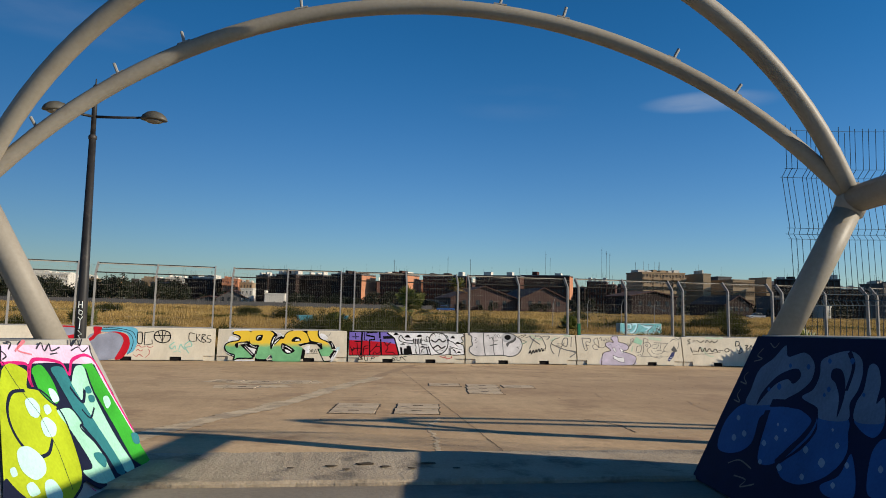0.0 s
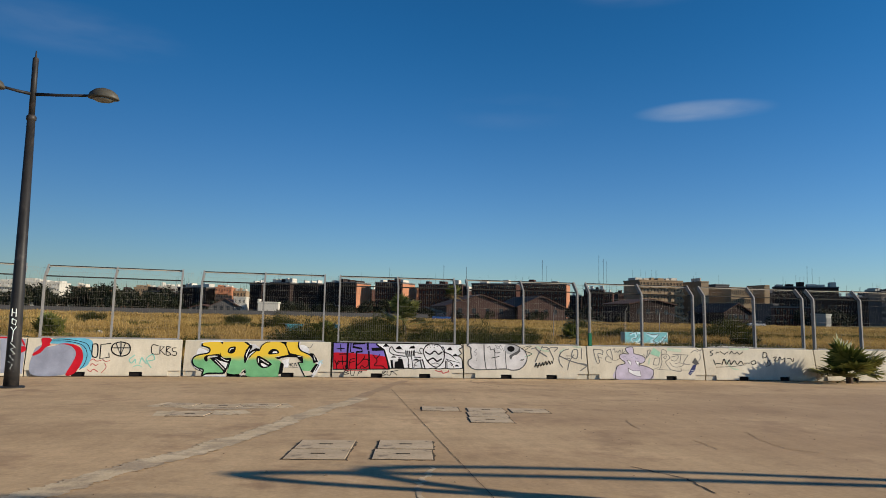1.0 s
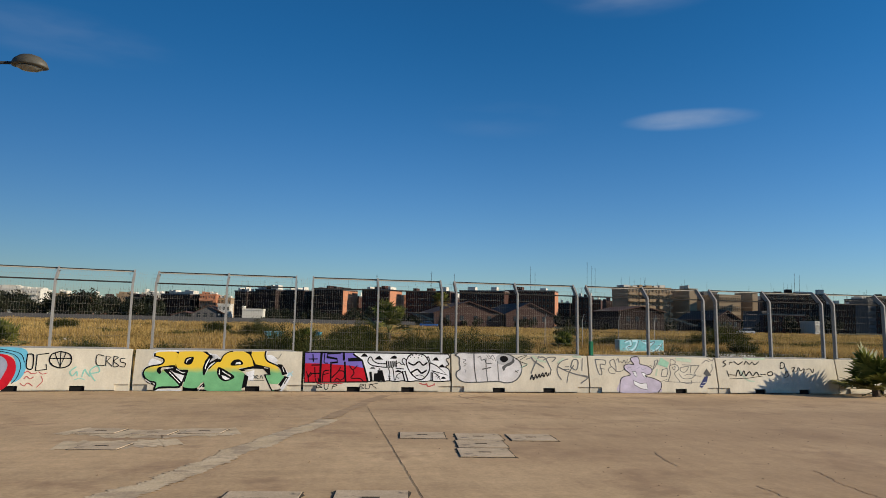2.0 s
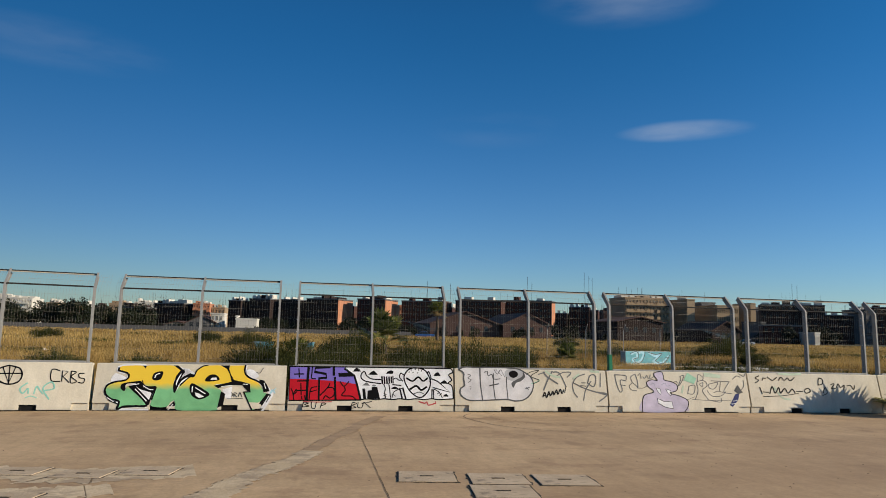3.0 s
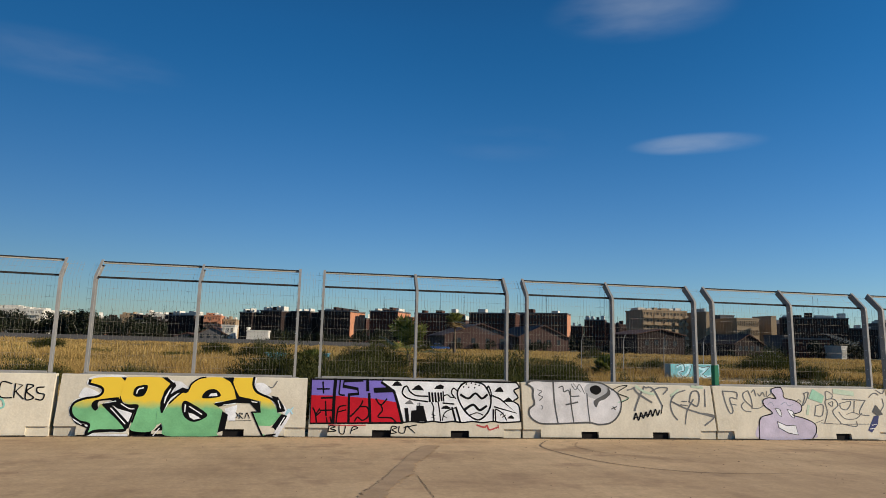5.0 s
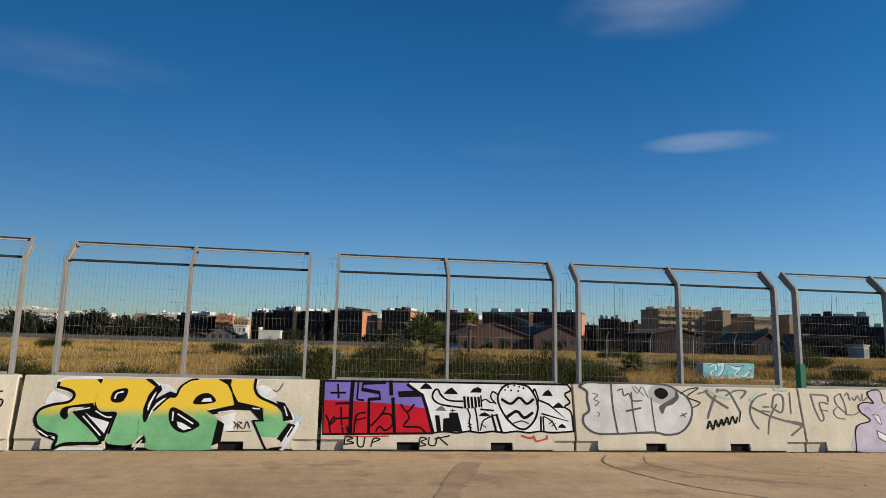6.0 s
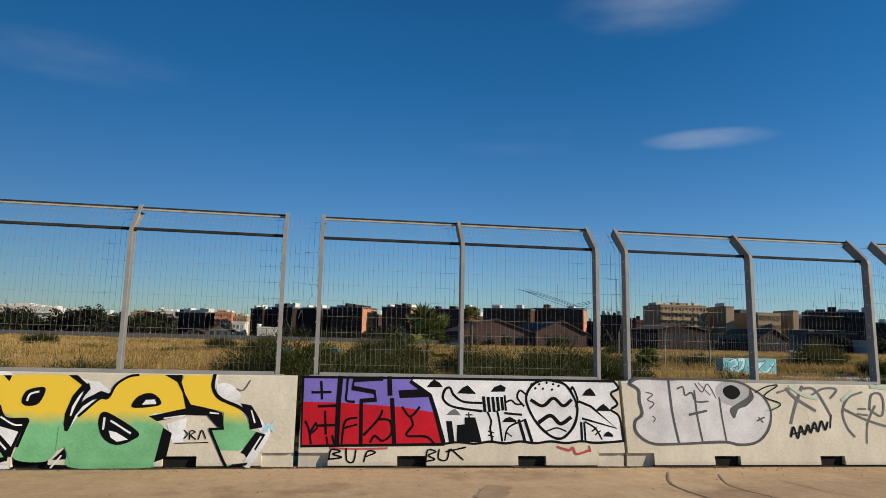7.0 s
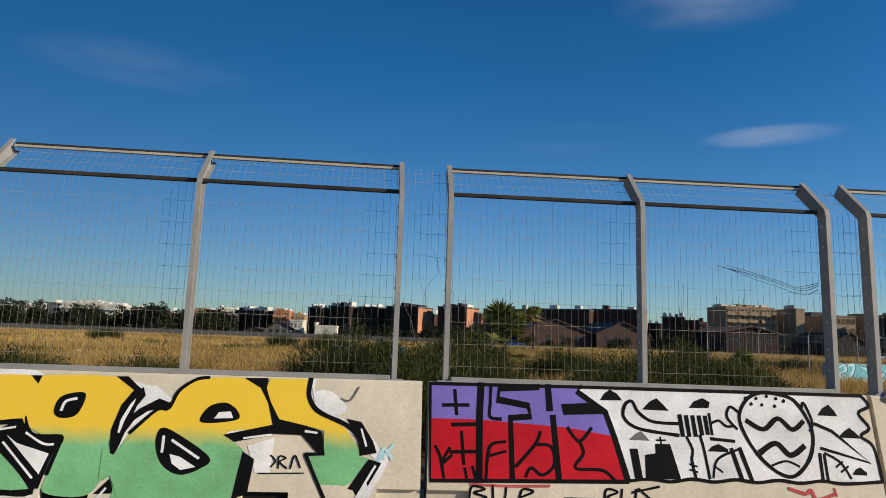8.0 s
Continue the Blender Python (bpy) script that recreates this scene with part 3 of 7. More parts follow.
def mesh_panel(x0, x1, pitch=0.062, row=0.2, seed=0, torn=None):
    """Welded wire behind the posts, up to the bent top; torn: height below which it is ripped away."""
    rng = random.Random(seed)
    b = ([], [])
    y = 0.40
    n = max(2, round((x1 - x0) / pitch))
    for i in range(n + 1):
        x = x0 + (x1 - x0) * i / n
        low = TALL + 0.05
        if torn:
            low = torn + rng.uniform(-0.1, 0.35)
            tip = rng.uniform(-0.09, 0.09)
            wire(b, [(x + tip * 1.6, y - 0.1 * abs(tip) / 0.09, low - 0.28), (x + tip, y - 0.04, low - 0.12), (x, y, low), (x + rng.uniform(-0.01, 0.01), y, BEND - 0.03), (x, y + 0.03, BEND + 0.04), (x, y + 0.3, TOP - 0.04)])
        else:
            wire(b, [(x, y, low), (x, y, BEND - 0.03), (x, y + 0.03, BEND + 0.04), (x, y + 0.3, TOP - 0.04)])
    z = TALL + 0.14
    while z < BEND:
        if not torn or z > torn + 0.1:
            over = rng.uniform(0, 0.05)
            wire(b, [(x0 - over, y + 0.004, z), ((x0 + x1) / 2, y + 0.004, z + (rng.uniform(-0.02, 0.02) if torn else 0)), (x1 + over, y + 0.004, z)], 0.0016)
        z += row
    for k in (0.35, 0.75):
        wire(b, [(x0, y + 0.03 + 0.33 * k, BEND + 0.04 + (TOP - BEND - 0.07) * k), (x1, y + 0.03 + 0.33 * k, BEND + 0.04 + (TOP - BEND - 0.07) * k)], 0.002)
    return mesh_of("wire_mesh", b[0], b[1], M_WIRE)


POST = post_mesh()
M_SLEEVE = material("green_metal_paint", (0.01, 0.12, 0.06), (0.02, 0.2, 0.1), 3, 0.5, 0.05, 40)
FOOT = done("foot_plate", box(-0.075, 0.075, 0.22, 0.41, TALL - 0.004, TALL + 0.012, 0.002), M_GALV)
BOLT = done("bolt", lathe([(0.011, 0), (0.011, 0.008), (0.006, 0.012)], 6), M_STEELBOLT)
MESH_A = mesh_panel(0.19, 1.93)
MESH_B = mesh_panel(1.99, 3.72)
LOOSE = [mesh_panel(3.83, 4.02, seed=1, torn=1.75), mesh_panel(3.83, 4.12, seed=2, torn=1.5), mesh_panel(3.83, 4.06, seed=3, torn=1.95)]
LOOSE_L = [mesh_panel(0.0, 0.11, seed=5, torn=1.75), mesh_panel(-0.02, 0.11, seed=6, torn=2.0), mesh_panel(-0.03, 0.11, seed=7, torn=1.4)]
RAIL_TOP = done("rail", box(0.16, 3.75, 0.675, 0.725, TOP - 0.055, TOP - 0.015, 0.004), M_RAIL)
# added strip whose pale colour stands for sun on the rail's edge
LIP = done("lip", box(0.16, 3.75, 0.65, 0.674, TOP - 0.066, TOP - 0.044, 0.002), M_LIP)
RAIL_MID = done("rail", box(0.16, 3.75, 0.385, 0.425, BEND - 0.018, BEND + 0.016, 0.004), M_RAIL)
RAIL_LOW = done("rail", box(0.19, 3.72, 0.235, 0.32, TALL, TALL + 0.045, 0.004), M_GALV)
for i, bay in enumerate(bays):
    f = thing("debris_fence_panel", bay @ pose(0.2 if i == 3 else 0.1 if i == 2 else 0, 0, 0), "grey galvanised fence panel with bent-back posts and torn wire mesh" if i % 2 else "grey galvanised fence panel with bent-back posts and wire mesh", "fence", "fence panels on the barriers")
    for x in (0.145, 1.95, 3.76):
        p = part("post", POST, None, f, at=pose(x, 0, 0))
        part("foot_plate", FOOT, None, p)
        if 3 <= i <= 7:
            for z in (1.25, 1.45, 1.7, 1.86, 2.15, 2.42, 2.62):
                part("bolt", BOLT, None, p, at=pose(-0.023, 0.325, z, 0, -90, 0))
    for me in (RAIL_TOP, RAIL_MID, RAIL_LOW):
        r = part("rail", me, None, f)
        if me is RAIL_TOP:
            part("lip", LIP, None, r, "lower edge coloured pale to look sunlit")
    part("wire_mesh", MESH_A, None, f)
    part("wire_mesh", MESH_B, None, f)
    if i == 6:
        part("sleeve", box(0.1, 0.19, 0.245, 0.38, TALL + 0.013, TALL + 0.42, 0.003), M_SLEEVE, f, "green painted foot of a post")
    if i in (4, 6):
        hang = ([], [])
        for dz, dx in ((0, 0), (0.03, 0.08), (-0.03, 0.05), (0.015, -0.03)):
            wire(hang, [(2.72 + dx, 0.36, 2.2 + dz * 0.3), (3.06, 0.33, 2.11 + dz), (3.25, 0.3, 2.05 + dz), (3.44, 0.3, 1.99 + dz), (3.56, 0.32, 2.0 + dz * 1.5), (3.7, 0.38, 2.05 + dz)], 0.003)
        part("hanging_wire", mesh_of("hanging_wire", hang[0], hang[1], M_DARKWIRE), None, f, "sagging broken dark wires")
    part("loose_mesh", LOOSE[i % 3], None, f, "ragged wire ends, torn at the lower half")
    part("loose_mesh", LOOSE_L[i % 3], None, f, "ragged wire ends beside the first post")


# ---- steel arches on sloping piers ----
ARCH = SITE @ pose(0.32, -18.1, 0, 0, 0, -6.7) @ pose(0, 0, 0, 0, -0.7, 0)
arches = thing("arch_frame", ARCH, "cream painted tubular steel arch frame on sloping concrete piers", "arch")


def arc(half, rise, z0, lean, y0=0.0, n=40):
    r = (half * half + rise * rise) / (2 * rise)
    a0 = math.asin(half / r)
    out = []
    for i in range(n + 1):
        a = a0 * (2 * i / n - 1)
        h = r * math.cos(a) - (r - rise)
        out.append((r * math.sin(a), y0 - h * math.sin(radians(lean)), z0 + h * math.cos(radians(lean))))
    return out


NODE, NODE_Z = 3.83, 2.33
front_arch = part("arch_tube", tube(arc(NODE, 1.72, NODE_Z, 0), 0.07, 16), M_TUBE, arches, smooth=True)
part("arch_tube", tube(arc(NODE, 2.32, NODE_Z, 18), 0.078, 16), M_TUBE, arches, smooth=True)
for x in (-3.35, -2.68, -2.12, -1.1, -0.5, 0.68, 1.25, 2.25, 2.8):
    r = (NODE ** 2 + 1.72 ** 2) / (2 * 1.72)
    a = math.asin(x / r)
    stud = bmesh.new()
    box(-0.06, 0.06, -0.03, 0.03, 0.0, 0.012, 0, stud)
    tube([(0, 0, 0.01), (0.01, 0, 0.115)], 0.014, 8, True, stud)
    part("stud", stud, M_GALV, front_arch, "bare steel stud on a small plate", at=pose(x, 0, NODE_Z + r * math.cos(a) - (r - 1.72) + 0.066, 0, math.degrees(a) * 0.9, 0))
for s in (-1, 1):
    part("leg", tube([(s * 3.04, 0.0, 0.95), (s * 3.52, 0, 1.78), (s * NODE, 0, NODE_Z)], 0.115, 20), M_TUBE, arches, smooth=True)
    part("node", lathe([(0.03, -0.18), (0.125, -0.13), (0.135, 0.0), (0.12, 0.1), (0.04, 0.16)], 18), M_TUBE, arches, at=pose(s * NODE, 0, NODE_Z, 0, s * 25, 0), smooth=True)
    part("side_beam", tube([(s * NODE, 0, NODE_Z), (s * (NODE + 0.02), -6.5, NODE_Z + 0.1)], 0.12, 18), M_TUBE, arches, smooth=True)

PIER_SLOPE = 0.62
pier_things = {}
for s, foot, y1, tall in ((-1, -2.28, 0.25, 1.06), (1, 2.30, -0.05, 1.13)):
    b = bmesh.new()
    inner, outer = abs(foot), abs(foot) + 2.1
    ends = []
    for y, push in ((y1, 0.0), (y1 - 0.03, 0.02), (y1 - 3.2, 0.02)):
        ring = [(s * (inner + (0.02 - push)), y, -0.06), (s * (inner + PIER_SLOPE + (0.02 - push)), y, tall), (s * (inner + PIER_SLOPE + 0.75), y, tall), (s * outer, y, -0.06)]
        ends.append([b.verts.new(v) for v in ring])
    for r0, r1 in zip(ends, ends[1:]):
        for k in range(4):
            b.faces.new((r0[k], r0[(k + 1) % 4], r1[(k + 1) % 4], r1[k]))
    b.faces.new(ends[0][::-1])
    b.faces.new(ends[-1])
    pier_things[s] = thing("concrete_pier", ARCH, "sloping concrete pier covered in blue graffiti, in shade" if s > 0 else "sloping concrete pier with bright green and pink graffiti", "pier", "piers under the arches", data=done("concrete_pier", b, M_PIER))

# the next frame of the same row
NEXT = ARCH @ pose(11.2, 0.5, 0)
for beam in [o for o in copy_thing(arches, NEXT).children if o.name.startswith("side_beam")]:
    bpy.data.objects.remove(beam)
for s in (-1, 1):
    tagged(copy_thing(pier_things[s], NEXT), "bare sloping concrete pier under the next arch")


def stiff_mesh(w, h):
    """A wire panel with stiffening folds, its wires bent out of line."""
    rng = random.Random(8)
    b = ([], [])
    folds = [0.0, 0.45, 0.5, 0.55, 1.05, 1.1, 1.15, 1.62, 1.68, h]
    offs = [0, 0, 0.04, 0, 0, 0.04, 0, 0.0, -0.1, -0.16]
    n = int(w / 0.055)
    for i in range(n + 1):
        x = w * i / n
        wob = rng.uniform(-0.012, 0.012)
        wire(b, [(x + 0.05 * math.sin(z * 2.1) + wob * z, o + 0.03 * math.sin(x * 3), z + (rng.uniform(-0.02, 0.05) if z == h else 0)) for z, o in zip(folds, offs)], 0.003)
    for z, o in zip(folds[1:], offs[1:]):
        wire(b, [(-0.03 + w * 1.02 * k / 12 + 0.05 * math.sin(z * 2.1), o + 0.03 * math.sin(w * k / 4), z) for k in range(13)], 0.003)
    return mesh_of("wire_fence", b[0], b[1], M_DARKWIRE)


thing("wire_fence", ARCH @ pose(3.32, 0.18, 0.95), "buckled dark wire fence panel beside the arch leg", "fence", data=stiff_mesh(2.6, 2.02))


# ---- street lamp ----
def street_lamp():
    m = DECK @ pose(-6.9, -4.74, 0) @ pose(0, 0, 0, 2.1, 0, 0)
    lamp = thing("street_lamp", m, "black double-armed street lamp with scrawled pole", "street lamp")
    part("base_plate", lathe([(0.27, 0), (0.27, 0.03), (0.2, 0.04)], 16), M_POLE, lamp)
    part("pole", tube([(0, 0, 0.03), (0, 0, 0.5), (0, 0, 1.6), (0, 0, 5.97)], [0.155, 0.145, 0.13, 0.085], 18), M_POLE, lamp, smooth=True)
    part("collar", lathe([(0.08, 0), (0.105, 0.03), (0.105, 0.1), (0.07, 0.14)], 18), M_POLE, lamp, at=pose(0, 0, 5.93), smooth=True)
    part("mast", tube([(0, 0, 5.95), (0, 0, 7.38), (0, 0, 7.42), (0, 0, 7.56)], [0.065, 0.062, 0.02, 0.014], 14), M_POLE, lamp, smooth=True)
    for turn, reach in ((-2, 1.25), (215, 0.62)):
        arm = part("arm", tube([(0, 0, 0), (reach * 0.5, 0, 0.0), (reach, 0, 0.02)], [0.04, 0.034, 0.03], 10), M_POLE, lamp, at=pose(0, 0, 6.55, 0, -1, turn), smooth=True)
        hood = lathe([(0.02, -0.005), (0.2, 0.0), (0.29, 0.02), (0.3, 0.04), (0.26, 0.14), (0.17, 0.22), (0.05, 0.255)], 20)
        for v in hood.verts:
            v.co.x *= 1.15
            v.co.y *= 0.8
            v.co.z -= max(0, v.co.x) * 0.1
        hd = part("lamp_head", hood, M_LAMP, arm, "grey-brown domed hood", at=pose(reach + 0.27, 0, -0.05, 0, 0, 0), smooth=True)
        lens = lathe([(0.02, -0.085), (0.14, -0.06), (0.23, -0.015), (0.24, 0.0)], 18)
        for v in lens.verts:
            v.co.y *= 0.8
            v.co.z -= max(0, v.co.x) * 0.1
        part("lens", lens, M_LENS, arm, "dull glass bowl", at=pose(reach + 0.27, 0, -0.052), smooth=True)
    return lamp


lamp = street_lamp()
scrawl = bmesh.new()
for pts in (((-0.5, 1.72), (-0.5, 1.55)), ((-0.5, 1.64), (0.1, 1.62)), ((0.1, 1.72), (0.1, 1.54)), ((-0.4, 1.5), (0.2, 1.46), (0.1, 1.36), (-0.4, 1.4), (-0.4, 1.5)), ((-0.5, 1.32), (-0.1, 1.24), (0.3, 1.33)), ((-0.1, 1.24), (-0.2, 1.0)),
            ((-0.4, 0.98), (0.3, 0.88), (-0.3, 0.84), (0.3, 0.74), (-0.4, 0.7), (0.2, 0.6)), ((-0.5, 0.58), (0.1, 0.5), (-0.2, 0.42), (0.3, 0.36))):
    tube([(0.139 * math.sin(a + 0.25), -0.139 * math.cos(a + 0.25), z) for a, z in pts], 0.011, 5, True, scrawl)
M_CHALK = material("white_marker", (0.6, 0.66, 0.64), (0.75, 0.8, 0.78), 3, 0.7, 0.0, 40)
part("graffiti", scrawl, M_CHALK, lamp, "white and pale green scrawl")


# ---- plants ----
def blade(b, base, d, length, width, droop=0.2, fold=None):
    """A narrow leaf of two quads."""
    d = Vector(d).normalized()
    side = d.cross(fold or Vector((0, 0, 1)))
    side = (side if side.length > 0.01 else Vector((1, 0, 0))).normalized() * width / 2
    p0, p1 = Vector(base), Vector(base) + d * length * 0.55
    p2 = Vector(base) + d * length + Vector((0, 0, -droop * length))
    n = len(b[0])
    b[0].extend([tuple(p0 - side * 0.4), tuple(p0 + side * 0.4), tuple(p1 + side), tuple(p1 - side), tuple(p2)])
    b[1].extend([(n, n + 1, n + 2, n + 3), (n + 3, n + 2, n + 4)])


def fan_leaf(b, stalks, root, d, stalk, radius, rng, count=26):
    """One fan palm leaf: a stalk and a half-wheel of stiff leaflets."""
    d = Vector(d).normalized()
    tip = Vector(root) + d * stalk + Vector((0, 0, -0.06 * stalk))
    tube([root, (Vector(root) + tip) / 2 + Vector((0, 0, 0.03 * stalk)), tip], [0.016, 0.011, 0.008], 5, True, stalks)
    side = d.cross(Vector((0, 0, 1)))
    side = (side if side.length > 0.05 else Vector((1, 0, 0))).normalized()
    for k in range(count):
        a = radians(-125 + 250 * k / (count - 1)) + rng.uniform(-0.03, 0.03)
        v = d * math.cos(a) + side * math.sin(a) + side.cross(d) * rng.uniform(-0.03, 0.12)
        blade(b, tip, v, radius * rng.uniform(0.85, 1.05) * (0.75 + 0.25 * math.cos(a / 2)), radius * 0.15, rng.uniform(0.0, 0.14), side.cross(d))


def fan_palm(m, tall, leaves, radius, stalk, label, seed, dry=4):
    rng = random.Random(seed)
    palm = thing("fan_palm", m, label, "palm", "palms")
    trunk = tube([(0, 0, -0.1), (0.02, 0, tall * 0.5), (0, 0.02, tall)], [0.11 + tall * 0.03, 0.1 + tall * 0.02, 0.09], 9)
    for v in trunk.verts:
        v.co += Vector((noise.noise(v.co * 9), noise.noise(v.co * 9 + Vector((4, 0, 0))), 0)) * 0.03
    part("trunk", trunk, M_BARK, palm)
    stems = bmesh.new()
    green, brown = ([], []), ([], [])
    for i in range(leaves):
        up = rng.uniform(0.0, 1.35) if i >= dry else rng.uniform(-0.6, 0.0)
        az = i * 2.4 + rng.uniform(-0.3, 0.3)
        d = Vector((math.cos(az) * math.cos(up), math.sin(az) * math.cos(up), math.sin(up)))
        fan_leaf(brown if i < dry else green, stems, (0, 0, tall - 0.05), d, stalk * rng.uniform(0.7, 1.15), radius * rng.uniform(0.8, 1.1), rng)
    part("stem", stems, M_PALM, palm)
    part("crown", mesh_of("crown", green[0], green[1], M_PALM), None, palm)
    if dry:
        part("skirt", mesh_of("skirt", brown[0], brown[1], M_FROND), None, palm, "hanging dry straw-coloured fans")
    return palm


fan_palm(DECK @ pose(16.5, -0.9, 0, 2.1), 0.22, 17, 0.75, 0.72, "young green fan palm growing before the barrier", 3, 2)
fan_palm(DECK @ pose(18.6, -0.75, 0, 2.1), 0.1, 8, 0.4, 0.4, "low fan palm seedling at the barrier foot", 5, 2)
fan_palm(pose(4.75, 25.5, height(4.75, 25.5)), 1.0, 24, 0.9, 1.5, "bushy green fan palm on the waste ground", 7, 8)
fan_palm(pose(17.8, 29.5, height(17.8, 29.5)), 0.25, 18, 0.7, 0.75, "low spreading fan palm in the grass", 9, 3)
fan_palm(pose(-0.6, 33.0, height(-0.6, 33)), 0.25, 20, 0.7, 0.8, "low spreading fan palm in the grass", 12, 3)
fan_palm(pose(19.4, 92, -0.07), 4.9, 40, 1.0, 1.0, "tall dark palm with a shaggy trunk", 14, 16)
fan_palm(pose(-13.0, 14.0, height(-13, 14)), 0.25, 16, 0.7, 0.8, "low spreading fan palm in the grass", 15, 2)


def tufts(name, count, near, far, tall, mats, seed, want):
    """Grass as separate blades, thinning with distance; want(x, y) gives the chance that a tuft grows there."""
    rng = np.random.default_rng(seed)
    blades, spots_made = 20, []
    while len(spots_made) < count:
        y = near * (far / near) ** rng.random()
        x = rng.uniform(-1, 1) * (y + 20) * 0.95
        if rng.random() > want(x, y) or (9 < x < 36 and 19 < y < 29 and rng.random() > 0.06):
            continue
        lump = 0.75 + 0.5 * noise.noise(Vector((x * 0.5, y * 0.25, seed)))
        spots_made.append((x, y, height(x, y), lump))
    at = np.repeat(np.array(spots_made), blades, axis=0)
    n = len(at)
    turn, r = rng.uniform(0, 2 * math.pi, n), (0.12 + 0.006 * at[:, 1]) * np.sqrt(rng.random(n))
    bx, by = at[:, 0] + r * np.cos(turn), at[:, 1] + r * np.sin(turn)
    h = at[:, 3] * tall * rng.uniform(0.45, 1.25, n)
    wide = 0.005 + 0.00042 * at[:, 1]
    face = rng.uniform(0, math.pi, n)
    sx, sy = wide * np.cos(face), wide * np.sin(face)
    lean = rng.normal(0, 0.33, (n, 2)) * h[:, None]
    low = at[:, 2] - 0.03
    vs = np.empty((n, 3, 3))
    vs[:, 0] = np.stack([bx - sx, by - sy, low], 1)
    vs[:, 1] = np.stack([bx + sx, by + sy, low], 1)
    vs[:, 2] = np.stack([bx + lean[:, 0], by + lean[:, 1], low + h], 1)
    return mesh_of(name, vs.reshape(-1, 3).tolist(), np.arange(3 * n).reshape(-1, 3).tolist(), mats)


def dryness(x, y):
    """Where the grass is straw rather than green: a dry far belt, a greener belt before it, straw again to the west."""
    lie = 0.35 if y > 66 else -0.15 if y > 46 else 0.45 if x < 1 else 0.1 if x < 14 else 0.12
    return lie + noise.noise(Vector((x * 0.09 + 5, y * 0.05, 2.2))) + 0.6 * noise.noise(Vector((x * 0.3, y * 0.16, 7.7)))


thing("dry_grass", pose(0, 0, 0), "tall straw-coloured dry grass", "grass", kind="stuff", data=tufts("dry_grass", 42000, 3.5, 150, 0.62, M_DRY, 1, lambda x, y: 0.95 if dryness(x, y) > 0.0 else 0.05))
thing("green_grass", pose(0, 0, 0), "rough green weeds and grass", "grass", kind="stuff", data=tufts("green_grass", 6500, 3.5, 150, 0.55, M_GREEN, 2, lambda x, y: 0.95 if dryness(x, y) < 0.05 else 0.015))


def leaf_cloud(seed, wide, tall, count, size, lobes):
    """Many small leaves in uneven lobes."""
    rng = np.random.default_rng(seed)
    centres = [(rng.uniform(-0.6, 0.6) * wide, rng.uniform(-0.6, 0.6) * wide, rng.uniform(0.3, 0.75) * tall, rng.uniform(0.35, 0.6)) for _ in range(lobes)]
    vs, fs = [], []
    for k in range(count):
        cx, cy, cz, r = centres[k % lobes]
        v = rng.normal(0, 1, 3)
        v /= np.linalg.norm(v)
        q = r * (0.55 + 0.45 * rng.random() ** 0.5)
        p = np.array([cx + v[0] * q * wide * 0.75, cy + v[1] * q * wide * 0.75, max(0.02, cz + v[2] * q * tall * 0.6)])
        a, b = rng.normal(0, 1, 3), rng.normal(0, 1, 3)
        a, b = a / np.linalg.norm(a) * size, b / np.linalg.norm(b) * size * 0.5
        n = len(vs)
        vs += [tuple(p - a), tuple(p + b), tuple(p + a), tuple(p - b)]
        fs.append((n, n + 1, n + 2, n + 3))
    return vs, fs


def shrub_set(seed, wide, tall, count, size, lobes, mat):
    vs, fs = leaf_cloud(seed, wide, tall, count, size, lobes)
    return mesh_of("leaves", vs, fs, mat)



def broom(seed, wide, tall, stems):
    """A brushy shrub of fine upright twigs with narrow leaves."""
    rng = np.random.default_rng(seed)
    vs, fs = [], []
    for _ in range(stems):
        a, r = rng.uniform(0, 2 * math.pi), wide * rng.random() ** 0.6
        root = np.array([0.5 * r * math.cos(a), 0.5 * r * math.sin(a), 0.0])
        lump = 0.65 + 0.45 * noise.noise(Vector((2.2 * math.cos(a) + seed, 2.2 * math.sin(a), r * 2)))
        tip = np.array([r * math.cos(a), r * math.sin(a), tall * lump * (1.1 - 0.55 * (r / wide) ** 2) * rng.uniform(0.75, 1.1)])
        for t in rng.uniform(0.15, 1.0, 8):
            p = root + (tip - root) * t + rng.normal(0, 0.025, 3)
            d = (tip - root) / np.linalg.norm(tip - root) * 0.9 + rng.normal(0, 0.35, 3)
            d = d / np.linalg.norm(d) * rng.uniform(0.05, 0.11)
            w = np.cross(d, rng.normal(0, 1, 3))
            w = w / np.linalg.norm(w) * 0.006
            n = len(vs)
            vs += [tuple(p - w), tuple(p + w), tuple(p + d)]
            fs.append((n, n + 1, n + 2))
    return mesh_of("leaves", vs, fs, M_LEAF)


BUSH = [broom(20 + k, 0.9, 1.15, 2200) for k in range(3)]
STEMS = done("stems", tube([(0, 0, -0.1), (0.05, 0, 0.3), (0.1, 0.05, 0.6)], [0.05, 0.035, 0.015], 6), M_BARK)
spots = random.Random(31)
